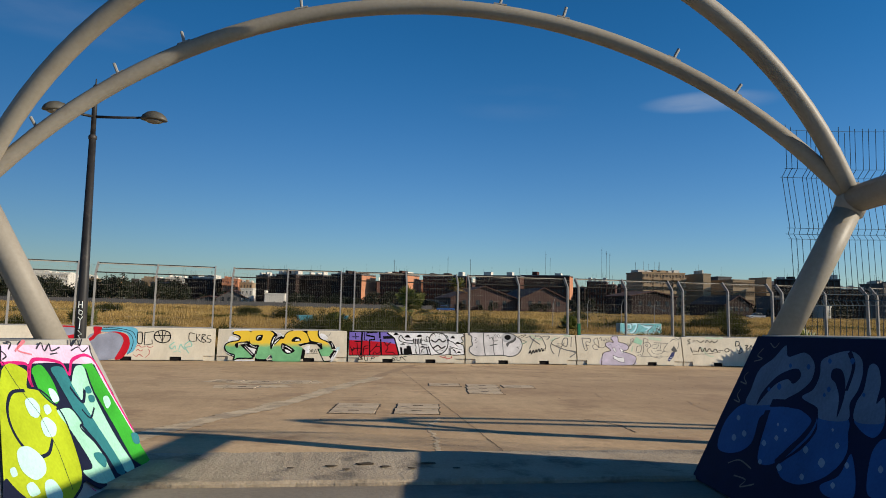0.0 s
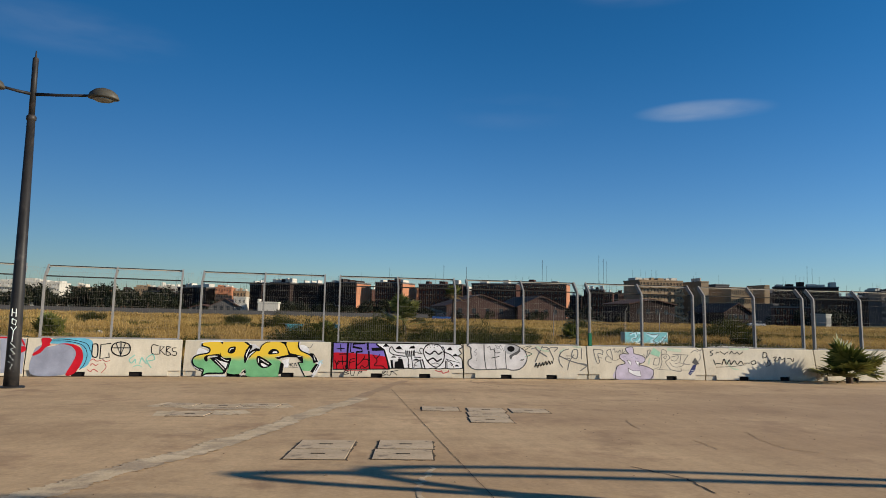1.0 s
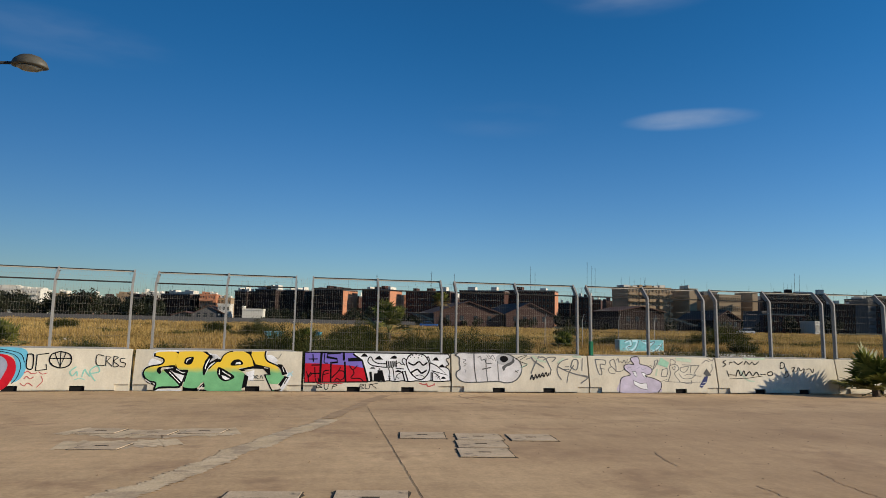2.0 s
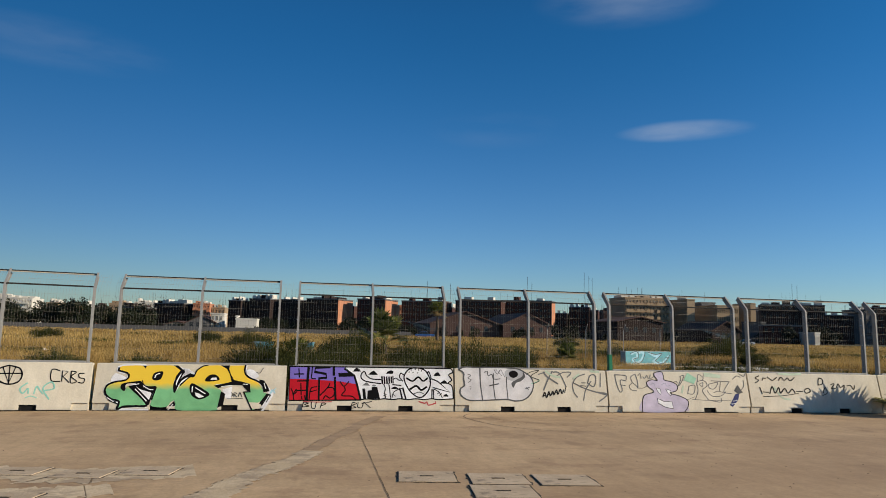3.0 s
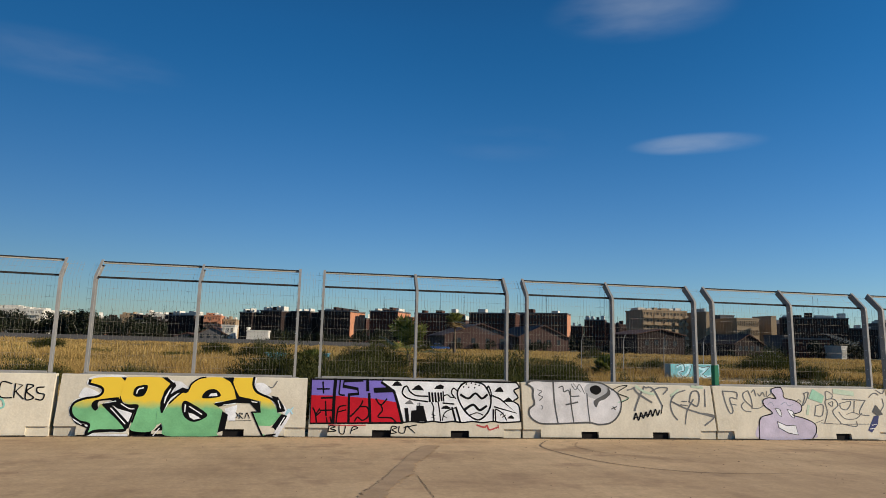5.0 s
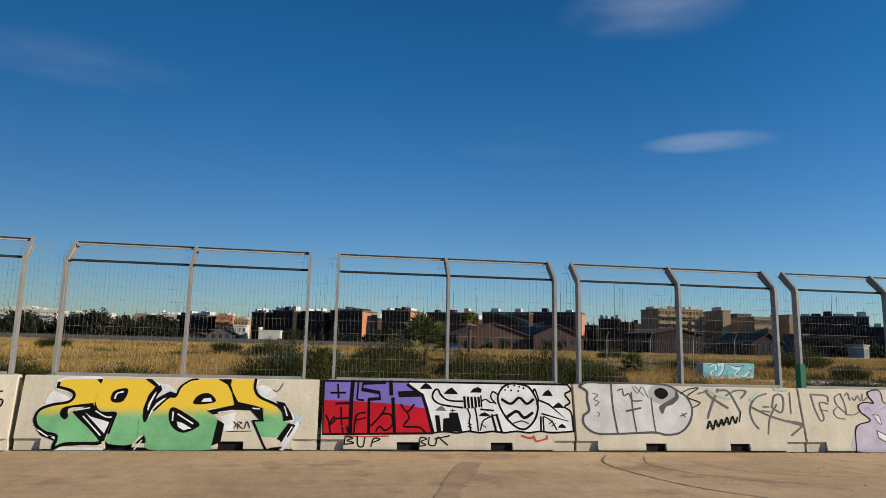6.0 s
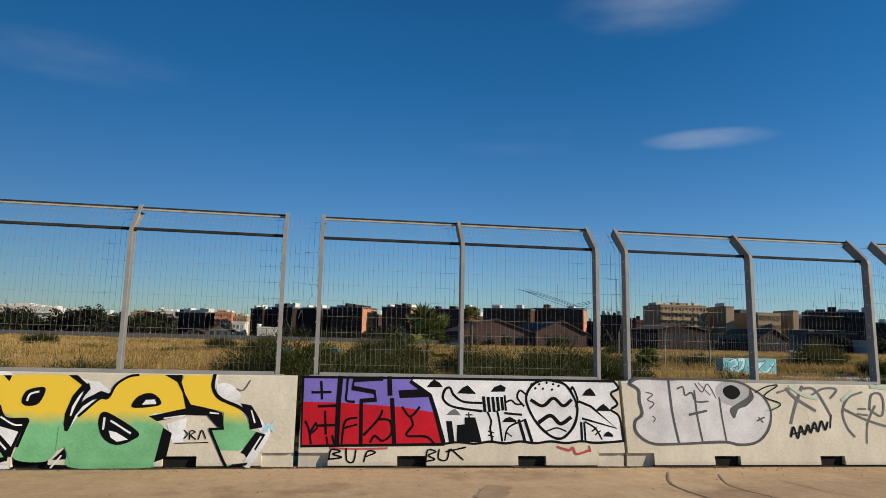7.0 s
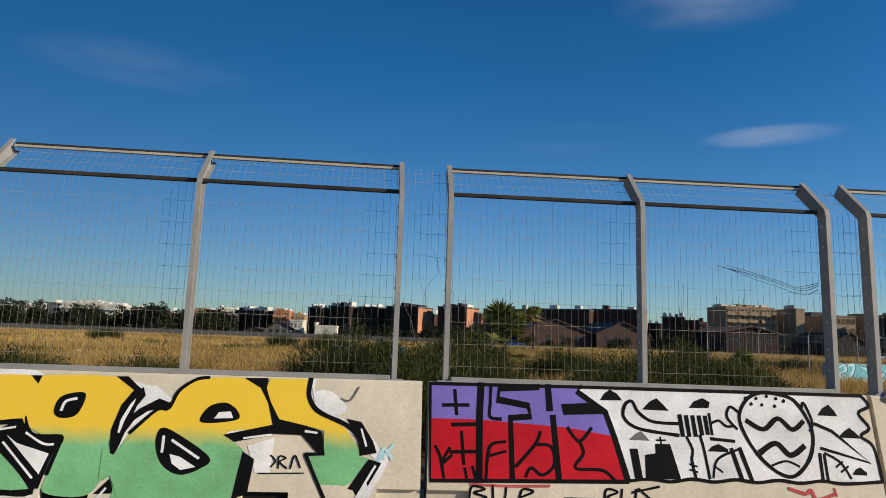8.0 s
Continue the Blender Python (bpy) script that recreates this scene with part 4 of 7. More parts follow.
for k, (x, y, s) in enumerate([(-5.4, 9, 1.1), (-1.6, 12, 1.5), (-0.8, 10, 1.6), (0.3, 9, 1.5), (1.2, 12, 1.3), (2.1, 14, 1.3), (4.2, 8, 1.2), (5.5, 10, 1.5), (7.0, 12, 1.5), (9.0, 13, 1.2), (-8.5, 10, 1.1), (5.1, 16, 1.3)]):
    bush = thing("shrub", pose(x, y, height(x, y) - 0.05, 0, 0, 77 * k) @ Matrix.Diagonal((s * 1.25, s * 1.1, s, 1)), "dense dark green shrub behind the fence", "shrub", "shrubs on the waste ground")
    part("leaves", BUSH[k % 3], None, bush)
    part("stems", STEMS, None, bush)
for k in range(44):
    y = 4.5 * (75 / 4.5) ** spots.random()
    x = spots.uniform(-1, 1) * (y + 17) * 0.7
    if (dryness(x, y) > 0.15 and spots.random() < 0.7) or (x < 0 and y < 15):
        continue
    s = spots.uniform(0.6, 1.25) * (1 + y / 70)
    bush = thing("shrub", pose(x, y, height(x, y), 0, 0, spots.uniform(0, 360)) @ Matrix.Diagonal((s * 1.35, s * 1.35, s, 1)), "dark green shrub among the dry grass", "shrub", "shrubs on the waste ground")
    part("leaves", BUSH[k % 3], None, bush)
    part("stems", STEMS, None, bush)
for x, y, s in ((-0.9, 3.2, 0.9), (0.1, 3.6, 1.1), (4.9, 3.9, 1.0), (8.4, 5.0, 0.9), (15.0, 5.5, 1.1), (-9.5, 5.0, 0.9)):
    bush = thing("shrub", pose(x, y, -0.07, 0, 0, x * 50) @ Matrix.Diagonal((s * 1.3, s, s * 1.15, 1)), "dark green shrub close behind the barriers", "shrub", "shrubs on the waste ground")
    part("leaves", BUSH[int(abs(x)) % 3], None, bush)
    part("stems", STEMS, None, bush)

TREE = [shrub_set(40 + k, 2.3, 5.0, 1000, 0.27, 9, M_TREE) for k in range(4)]
TRUNK = done("trunk", tube([(0, 0, -0.2), (0.1, 0, 1.4), (0.0, 0.1, 3.2)], [0.22, 0.16, 0.08], 7), M_BARK)
for k in range(210):
    y = spots.uniform(150, 225)
    x = (-0.68 + 1.5 * (k + spots.random()) / 210) * (y + 17)
    s = spots.uniform(0.5, 1.15)
    if x / y < -0.22:
        s *= 1.25
    bearing = x / y * 200
    if y < 212 and -46 < bearing < -14:
        s *= 0.3
    elif y < 208 and -14 <= bearing < 6:
        s *= 0.75
    elif y < 208 and 30 < bearing < 150:
        s *= 0.5
    tree = thing("tree", pose(x, y, -0.1, 0, 0, spots.uniform(0, 360)) @ Matrix.Diagonal((s * 1.2, s * 1.2, s, 1)), "dark green tree before the far buildings", "tree", "tree line before the buildings")
    part("crown", TREE[k % 4], None, tree)
    part("trunk", TRUNK, None, tree)


# ---- far buildings ----
def block(x0, x1, y, depth, tall, wall, floors, bays, label, penthouse=0, balcony=False, side=None, win=(0.42, 0.5), turn=0):
    """A flat-roofed building with storeys of windows, a parapet and roof huts."""
    w = x1 - x0
    if turn:
        w = (w - depth * math.sin(radians(turn))) / math.cos(radians(turn))
    h = thing("building", pose(x0, y, -0.1, 0, 0, -turn), label, "building", "buildings beyond the waste ground")
    part("wall", box(0, w, 0, depth, 0, tall), wall, h)
    roof = part("roof", box(-0.15, w + 0.15, -0.15, depth + 0.15, tall, tall + 0.45), W_SLATE if wall in (W_DARK, W_BRICK) else wall, h)
    # sunlight on the end wall is put in as a brighter orange coat
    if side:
        part("side_wall", box(w, w + 0.12, 0.2, depth - 0.2, 0.5, tall - 0.2), side, h, "end wall coloured orange to look sunlit")
    rng = random.Random(int(w * 100 + tall * 7))
    for k in range(penthouse):
        a = w * (k + 0.5) / penthouse + rng.uniform(-0.1, 0.1) * w / penthouse
        s = min(1.5, w * 0.07) * rng.uniform(0.5, 1.2)
        part("roof_hut", box(a - s, a + s, depth * 0.25, depth * 0.7, tall + 0.45, tall + 0.45 + rng.uniform(0.7, 1.7)), W_WHITE if rng.random() < 0.5 else wall, roof)
    for k in range(penthouse + 1):
        a = w * rng.random()
        part("aerial", tube([(a, depth * 0.4, tall + 0.4), (a, depth * 0.4, tall + rng.uniform(2.5, 5))], 0.035, 4), M_POLE, roof)
    fh, bw = tall / floors, w / bays
    ww, wh = bw * win[0], fh * win[1]
    frame_me = bmesh.new()
    for q in ((-ww / 2 - 0.1, -ww / 2, -0.1, wh + 0.1), (ww / 2, ww / 2 + 0.1, -0.1, wh + 0.1), (-ww / 2, ww / 2, wh, wh + 0.1), (-ww / 2 - 0.15, ww / 2 + 0.15, -0.18, 0.0), (-0.04, 0.04, 0.0, wh)):
        box(q[0], q[1], -0.12, 0.05, q[2], q[3], 0, frame_me)
    frame_me = done("window_frame", frame_me, wall)
    pane_me = done("pane", box(-ww / 2, ww / 2, -0.02, 0.05, 0, wh), M_GLASS)
    if balcony:
        slab = bmesh.new()
        box(-bw * 0.46, bw * 0.46, -1.3, 0.0, -0.2, 0.0, 0, slab)
        box(-bw * 0.46, bw * 0.46, -1.3, -1.18, 0.0, 0.95, 0, slab)
        slab = done("balcony", slab, wall)
    for f in range(floors):
        for k in range(bays):
            wdw = part("window", frame_me, None, h, at=pose(bw * (k + 0.5), 0, fh * f + fh * 0.3))
            part("pane", pane_me, None, wdw)
            if balcony and f and k % 3 != 2:
                part("balcony", slab, None, h, at=pose(bw * (k + 0.5), 0, fh * f + 0.15))
    return h


def gabled(x0, x1, y, depth, eaves, ridge, wall, label):
    """A warehouse whose gable faces the open ground."""
    w = x1 - x0
    g = thing("warehouse", pose(x0, y, -0.1), label, "warehouse", "gabled warehouses")
    b = bmesh.new()
    out = [(0, 0), (w, 0), (w, eaves), (w / 2, ridge), (0, eaves)]
    a, c = [b.verts.new((x, 0, z)) for x, z in out], [b.verts.new((x, depth, z)) for x, z in out]
    for i in range(5):
        b.faces.new((a[i], a[(i + 1) % 5], c[(i + 1) % 5], c[i]))
    b.faces.new(a[::-1])
    b.faces.new(c)
    part("wall", b, wall, g)
    r = bmesh.new()
    for s in (-1, 1):
        xa, xb = w / 2, w / 2 + s * (w / 2 + 0.4)
        zb = eaves - (ridge - eaves) * 0.8 / w
        vs = [r.verts.new((x, yy, z + dz)) for yy in (-0.5, depth) for x, z in ((xa, ridge), (xb, zb)) for dz in (0.02, 0.25)]
        for q in ((0, 1, 3, 2), (4, 6, 7, 5), (0, 2, 6, 4), (1, 5, 7, 3), (2, 3, 7, 6), (0, 4, 5, 1)):
            r.faces.new([vs[i] for i in q])
    part("roof", r, W_ROOF, g)
    for k in range(4):
        part("window", box(w * (0.2 + 0.2 * k) - 0.5, w * (0.2 + 0.2 * k) + 0.5, -0.06, 0.05, eaves * 0.5, eaves * 0.5 + 1.3), M_GLASS, g)
    return g


block(-200.2, -185.2, 340, 14, 7.2, W_WHITE, 4, 16, "long low pale apartment block far beyond the field", penthouse=8)
block(-179.5, -167.0, 345, 14, 9.0, W_WHITE, 4, 16, "long low pale apartment block far beyond the field", penthouse=8)
block(-155.0, -159.4, 330, 14, 10.7, W_GREY, 5, 3, "grey end of a long apartment block", penthouse=1)
block(-153.3, -126.3, 330, 14, 10.9, W_WHITE, 5, 24, "long white apartment block with roof huts", penthouse=9, balcony=True)
block(-113.3, -108.6, 310, 12, 8.8, W_BEIGE, 5, 7, "beige apartment block with small windows", penthouse=3, balcony=True)
block(-103.8, -98.4, 305, 12, 7.5, W_ORANGE, 4, 7, "low orange rendered building with balconies", penthouse=3, balcony=True)
block(-103.4, -103.3, 330, 12, 8.9, W_WHITE, 4, 4, "white building behind dark trees", penthouse=2)
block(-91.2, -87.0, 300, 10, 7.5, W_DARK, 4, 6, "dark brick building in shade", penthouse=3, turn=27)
block(-88.1, -80.5, 310, 12, 9.3, W_BEIGE, 4, 8, "beige rendered building with dark windows", penthouse=4)
block(-80.1, -71.5, 320, 12, 10.4, W_WHITE, 4, 8, "white rendered building behind a dark block", penthouse=4)
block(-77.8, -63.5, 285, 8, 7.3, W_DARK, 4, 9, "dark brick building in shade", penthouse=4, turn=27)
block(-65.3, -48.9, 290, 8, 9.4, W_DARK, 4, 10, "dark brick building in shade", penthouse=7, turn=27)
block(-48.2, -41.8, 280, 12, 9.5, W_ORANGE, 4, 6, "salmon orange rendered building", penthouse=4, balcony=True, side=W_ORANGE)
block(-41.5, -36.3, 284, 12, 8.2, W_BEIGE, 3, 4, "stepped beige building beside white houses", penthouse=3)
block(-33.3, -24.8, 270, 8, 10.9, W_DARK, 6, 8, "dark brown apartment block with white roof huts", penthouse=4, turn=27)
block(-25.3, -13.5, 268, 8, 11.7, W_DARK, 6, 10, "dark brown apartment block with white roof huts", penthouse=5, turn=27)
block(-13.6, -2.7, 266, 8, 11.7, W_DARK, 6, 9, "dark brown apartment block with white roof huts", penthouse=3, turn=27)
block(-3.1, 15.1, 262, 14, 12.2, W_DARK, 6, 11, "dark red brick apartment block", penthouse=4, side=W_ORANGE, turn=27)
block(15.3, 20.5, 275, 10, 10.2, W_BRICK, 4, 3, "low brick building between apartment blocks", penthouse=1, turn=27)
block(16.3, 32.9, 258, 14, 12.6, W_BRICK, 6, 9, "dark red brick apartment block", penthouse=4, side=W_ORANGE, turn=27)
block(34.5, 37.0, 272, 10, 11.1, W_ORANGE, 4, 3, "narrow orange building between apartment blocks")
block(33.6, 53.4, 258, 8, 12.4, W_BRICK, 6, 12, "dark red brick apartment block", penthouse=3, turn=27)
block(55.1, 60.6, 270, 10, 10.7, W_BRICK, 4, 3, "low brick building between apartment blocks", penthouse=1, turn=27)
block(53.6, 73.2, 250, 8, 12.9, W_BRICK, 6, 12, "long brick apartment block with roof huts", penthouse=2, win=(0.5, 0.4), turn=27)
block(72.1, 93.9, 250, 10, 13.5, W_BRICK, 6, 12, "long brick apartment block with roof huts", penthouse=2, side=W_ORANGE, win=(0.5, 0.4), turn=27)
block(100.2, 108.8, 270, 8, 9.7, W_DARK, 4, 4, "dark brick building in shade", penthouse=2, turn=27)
block(107.1, 118.3, 270, 8, 12.5, W_BRICK, 5, 6, "dark brick building in shade", penthouse=4, turn=27)
block(114.1, 122.1, 268, 8, 11.4, W_BRICK, 5, 4, "brick building with pale roof huts", penthouse=2, turn=27)
block(127.0, 130.3, 280, 8, 11.3, W_PINK, 4, 4, "pink-brown building with pale roof huts", penthouse=2)
block(116.7, 134.5, 235, 15, 15.6, W_BEIGE, 6, 13, "beige apartment block with balconies and roof huts", penthouse=6, balcony=True)
block(139.5, 142.6, 230, 15, 15.4, W_STONE, 1, 1, "blank stone-coloured end tower", penthouse=1, win=(0.05, 0.05))
block(154.2, 160.2, 245, 10, 15.2, W_GREY, 1, 6, "grey set-back storey above the offices")
block(149.4, 158.4, 226, 16, 13.3, W_STONE, 4, 10, "four-storey stone office building with regular windows", penthouse=0)
block(166.9, 164.7, 228, 12, 14.6, W_STONE, 1, 1, "plain stone-coloured stair tower", win=(0.05, 0.05))
block(177.9, 176.7, 236, 12, 12.2, W_GREY, 3, 4, "grey low building behind the stair tower", penthouse=2)
block(136.0, 137.5, 180, 10, 6.4, W_GREY, 3, 4, "grey low building with glazed front", win=(0.85, 0.7))
block(160.4, 182.5, 215, 8, 13.6, W_DARK, 5, 10, "dark building with masts on its roof", penthouse=6, turn=27)
block(126.2, 139.3, 165, 8, 5.3, W_BRICK, 2, 6, "low red-brown shed near the trees", turn=27)
block(131.1, 132.6, 150, 6, 3.3, W_WHITE, 1, 3, "low white shed among trees")
block(196.9, 210.5, 230, 8, 11.1, W_DARK, 4, 8, "dark brown low building", penthouse=3, turn=27)
block(234.3, 239.2, 250, 14, 14.7, W_GREY, 5, 9, "grey apartment block with flat roof", penthouse=4)
block(238.0, 258.8, 250, 8, 15.9, W_BRICK, 5, 9, "brick apartment block with flat roof", penthouse=4, turn=27)
block(-22.7, -16.7, 200, 9, 3.3, W_WHITE, 1, 1, "blank white rendered wall of a small house", win=(0.06, 0.06))
block(-22.8, -22.5, 201, 6, 4.1, W_WHITE, 1, 1, "white chimney-like end of a small house", win=(0.06, 0.06))
block(-30.6, -26.9, 205, 8, 4.7, W_WHITE, 2, 3, "small white house with a terrace")
block(-63.1, -61.0, 230, 7, 3.5, W_ORANGE, 1, 2, "small flat-roofed orange hut")
block(-59.4, -57.8, 190, 5, 1.0, W_ORANGE, 1, 1, "small flat-roofed orange hut")
gabled(-44.3, -37.2, 208, 14, 1.3, 2.3, W_GREY, "long low grey house with a shallow roof")
gabled(-38.0, -28.3, 205, 14, 1.8, 4.3, W_GREY, "low grey house with a tiled roof")
gabled(30.1, 48.9, 165, 30, 3.5, 6.7, W_PINK, "old brown brick warehouse with a gabled roof")
gabled(49.2, 62.4, 163, 30, 3.7, 6.7, W_PINK, "old brown brick warehouse with a gabled roof")
gabled(75.4, 87.8, 150, 18, 5.0, 6.3, W_DARK, "dark open shed with a low pitched roof")
gabled(107.5, 115.8, 160, 20, 3.5, 6.0, W_DARK, "dark shed with a pitched roof")


# ---- things on the waste ground ----
thing("wall_far", pose(0, 142, -0.1), "long low grey boundary wall beyond the field", "wall", kind="structure", data=done("wall_far", box(-160, 22, 0, 0.3, 0, 1.25), W_GREY))


def old_block(m, label):
    b = box(0, 4.12, 0, 0.5, -0.15, 0.86, 0.03)
    return thing("concrete_block", m, label, "block", data=done("concrete_block", b, M_BARRIER))


field_block = old_block(pose(21.04, 27.27, -0.05, 0, 0, 17.1), "old concrete block painted turquoise with swirls")
M_TEAL = material("teal_plastic", (0.05, 0.2, 0.26), (0.09, 0.3, 0.36), 2, 0.5, 0.05, 30)


def bin_box(m):
    t = thing("plastic_tub", m, "faded teal plastic tub in the weeds", "tub", "teal tubs")
    b = bmesh.new()
    lo = [b.verts.new(v) for v in ((-0.5, -0.3, 0), (0.5, -0.3, 0), (0.5, 0.3, 0), (-0.5, 0.3, 0))]
    hi = [b.verts.new(v) for v in ((-0.62, -0.38, 0.75), (0.62, -0.38, 0.75), (0.62, 0.38, 0.75), (-0.62, 0.38, 0.75))]
    for k in range(4):
        b.faces.new((lo[k], lo[(k + 1) % 4], hi[(k + 1) % 4], hi[k]))
    b.faces.new(lo[::-1])
    b.faces.new(hi)
    bmesh.ops.bevel(b, geom=b.edges[:], offset=0.04, segments=2, affect="EDGES")
    part("body", b, M_TEAL, t)
    part("rim", box(-0.66, 0.66, -0.42, 0.42, 0.72, 0.78, 0.015), M_TEAL, t)


bin_box(pose(-2.95, 34.5, height(-2.95, 34.5) + 0.05, 0, 0, 15))
bin_box(pose(-0.1, 36.0, height(-0.1, 36) + 0.05, 0, 0, -10))
M_RUBBLE = material("rubble", (0.4, 0.37, 0.32), (0.65, 0.62, 0.56), 2, 0.9, 0.4, 20, piece=0.3)
rub = random.Random(77)
for cx, cy, n in ((-4.2, 27, 7), (-8.5, 26, 5), (13, 20, 6), (21, 22, 6), (26, 21, 5), (16, 17.5, 5), (-15, 31, 4)):
    for _ in range(n):
        b = bmesh.new()
        bmesh.ops.create_icosphere(b, subdivisions=1, radius=rub.uniform(0.08, 0.3))
        for v in b.verts:
            v.co *= 0.7 + 0.6 * noise.noise(v.co * 5 + Vector((cx, cy, 0)))
            v.co.x *= 1.7
        x, y = cx + rub.gauss(0, 1.2), cy + rub.gauss(0, 0.8)
        thing("stone", pose(x, y, height(x, y) + 0.04, 0, 0, rub.uniform(0, 360)), "pale lump of broken concrete in the weeds", "rubble", "broken concrete", data=done("stone", b, M_RUBBLE))
for x0, x1, y in ((-5.2, -2.6, 27.8), (12, 16.5, 18.6), (20.5, 27, 20.6)):
    thing("concrete_slab", pose(x0, y, height((x0 + x1) / 2, y) + 0.06), "pale broken concrete slab lying in the weeds", "slab", "broken concrete slabs", data=done("concrete_slab", box(0, x1 - x0, 0, 1.1, 0, 0.16, 0.02), M_RUBBLE))

# second fence, far side of an inner road
for k in range(4):
    x = 17.5 + 3.1 * k
    f = thing("field_fence", pose(x, 33.0 + 0.2 * k, height(x, 33) - 0.05), "grey wire fence bay with bent post on the field", "fence", "fence bays on the field")
    part("post", tube([(0, 0, 0), (0, 0, 2.3), (0, -0.35, 2.7)], 0.03, 8), M_GALV, f)
    part("rail", tube([(0, 0, 2.3), (3.1, 0.2, 2.3)], 0.015, 6), M_RAIL, f)
    wires = ([], [])
    for q in range(24):
        wire(wires, [(3.1 * q / 24, 0.2 * q / 24, 0.1), (3.1 * q / 24, 0.2 * q / 24, 2.3)], 0.004)
    part("wire_mesh", mesh_of("wire_mesh", wires[0], wires[1], M_WIRE), None, f)

for x, z in [(84.8, 24.1), (86.7, 21.8), (109.2, 26.8), (111.2, 25.4), (112.7, 24.6), (43.7, 20.8), (53.0, 20.2), (205.0, 25.7), (207.4, 24.8), (21.9, 18.8), (124.2, 21.1)]:
    m = thing("radio_mast", pose(x, 258, -0.1), "thin steel aerial mast above the roofs", "mast", "aerial masts")
    part("pole", tube([(0, 0, 0), (0, 0, z)], 0.06, 5), M_POLE, m)
    part("crossarm", tube([(-0.35, 0, z * 0.96), (0.35, 0, z * 0.96)], 0.03, 4), M_POLE, m)


def parked_car(m, mat, label):
    """A small hatchback."""
    c = thing("car", m, label, "car", "parked cars")
    body = prism([(-0.85, 0.3), (-0.85, 0.75), (-0.78, 0.86), (0.78, 0.86), (0.85, 0.75), (0.85, 0.3)], -2.05, 2.05)
    bmesh.ops.bevel(body, geom=body.edges[:], offset=0.06, segments=2, affect="EDGES")
    part("body", body, mat, c)
    cab = bmesh.new()
    lo = [cab.verts.new(v) for v in ((-1.5, -0.76, 0.84), (1.0, -0.76, 0.84), (1.0, 0.76, 0.84), (-1.5, 0.76, 0.84))]
    hi = [cab.verts.new(v) for v in ((-1.2, -0.62, 1.42), (0.35, -0.62, 1.42), (0.35, 0.62, 1.42), (-1.2, 0.62, 1.42))]
    for k in range(4):
        cab.faces.new((lo[k], lo[(k + 1) % 4], hi[(k + 1) % 4], hi[k]))
    cab.faces.new(hi)
    part("cabin", cab, M_GLASS, c, "dark glazed cabin")
    part("roof", box(-1.2, 0.35, -0.63, 0.63, 1.42, 1.47, 0.015), mat, c)
    for x in (-1.3, 1.3):
        for y in (-0.8, 0.8):
            w = part("wheel", lathe([(0.12, -0.09), (0.3, -0.09), (0.32, 0.0), (0.3, 0.09), (0.12, 0.09)], 14), M_BLACK, c, at=pose(x, y, 0.32, 90, 0, 0))
            part("rim", lathe([(0.05, -0.1), (0.19, -0.1), (0.19, 0.1), (0.05, 0.1)], 12), M_STEELBOLT, w)
    return c


M_CARW = material("silver_car_paint", (0.45, 0.45, 0.46), (0.58, 0.58, 0.58), 1, 0.3, 0.0, 20, gloss=0.5)
M_CARB = material("blue_car_paint", (0.02, 0.09, 0.3), (0.03, 0.13, 0.4), 1, 0.3, 0.0, 20, gloss=0.5)
parked_car(pose(153.0, 140.0, -0.1, 0, 0, 8), M_CARW, "silver car parked beyond the field")
parked_car(pose(24.6, 138.0, -0.1, 0, 0, -12), M_CARB, "blue car parked beyond the field")
parked_car(pose(102.8, 138.0, -0.1, 0, 0, 170), M_CARW, "pale car parked near the sheds")


from mathutils.geometry import tessellate_polygon as tessellate
# ---- painted graffiti, as thin coats on the faces of barriers and piers ----
HOSTS = {"b%d" % i: (barriers[i], lambda u, z, lift: (u, front(z) - lift, z + 0.19 * lift)) for i in range(len(barriers))}
HOSTS["pL"] = (pier_things[-1], lambda u, z, lift: (-(2.26 + PIER_SLOPE * (z + 0.06) / 1.12) + lift * 0.87 + 0.02 - 0.02, u, z + lift * 0.5))
HOSTS["pR"] = (pier_things[1], lambda u, z, lift: (2.28 + PIER_SLOPE * (z + 0.06) / 1.19 - lift * 0.87, u, z + lift * 0.5))
HOSTS["fb"] = (field_block, lambda u, z, lift: (u, -lift, z))
COATS = {}


def curve_through(points, closed, n=6):
    """A smooth line through points (Catmull-Rom)."""
    pts, out, k = [Vector(p) for p in points], [], len(points)
    for i in range(k if closed else k - 1):
        p = [pts[(i + d) % k] if closed else pts[min(max(i + d, 0), k - 1)] for d in (-1, 0, 1, 2)]
        for s in range(n):
            t = s / n
            out.append(0.5 * (2 * p[1] + (p[2] - p[0]) * t + (2 * p[0] - 5 * p[1] + 4 * p[2] - p[3]) * t * t + (3 * p[1] - p[0] - 3 * p[2] + p[3]) * t ** 3))
    if not closed:
        out.append(pts[-1])
    return out


def coat(host, layer, colour, kind):
    return COATS.setdefault((host, layer, colour, kind, len(COATS)), ([], []))


def fill(host, layer, colour, points, smooth=False):
    """A painted area."""
    line = curve_through(points, True) if smooth else [Vector(p) for p in points]
    vs, fs = coat(host, layer, colour, "painted_shape")
    n = len(vs)
    vs.extend((p.x, p.y) for p in line)
    fs.extend(tuple(n + i for i in t) for t in tessellate([[Vector((p.x, p.y, 0)) for p in line]]))


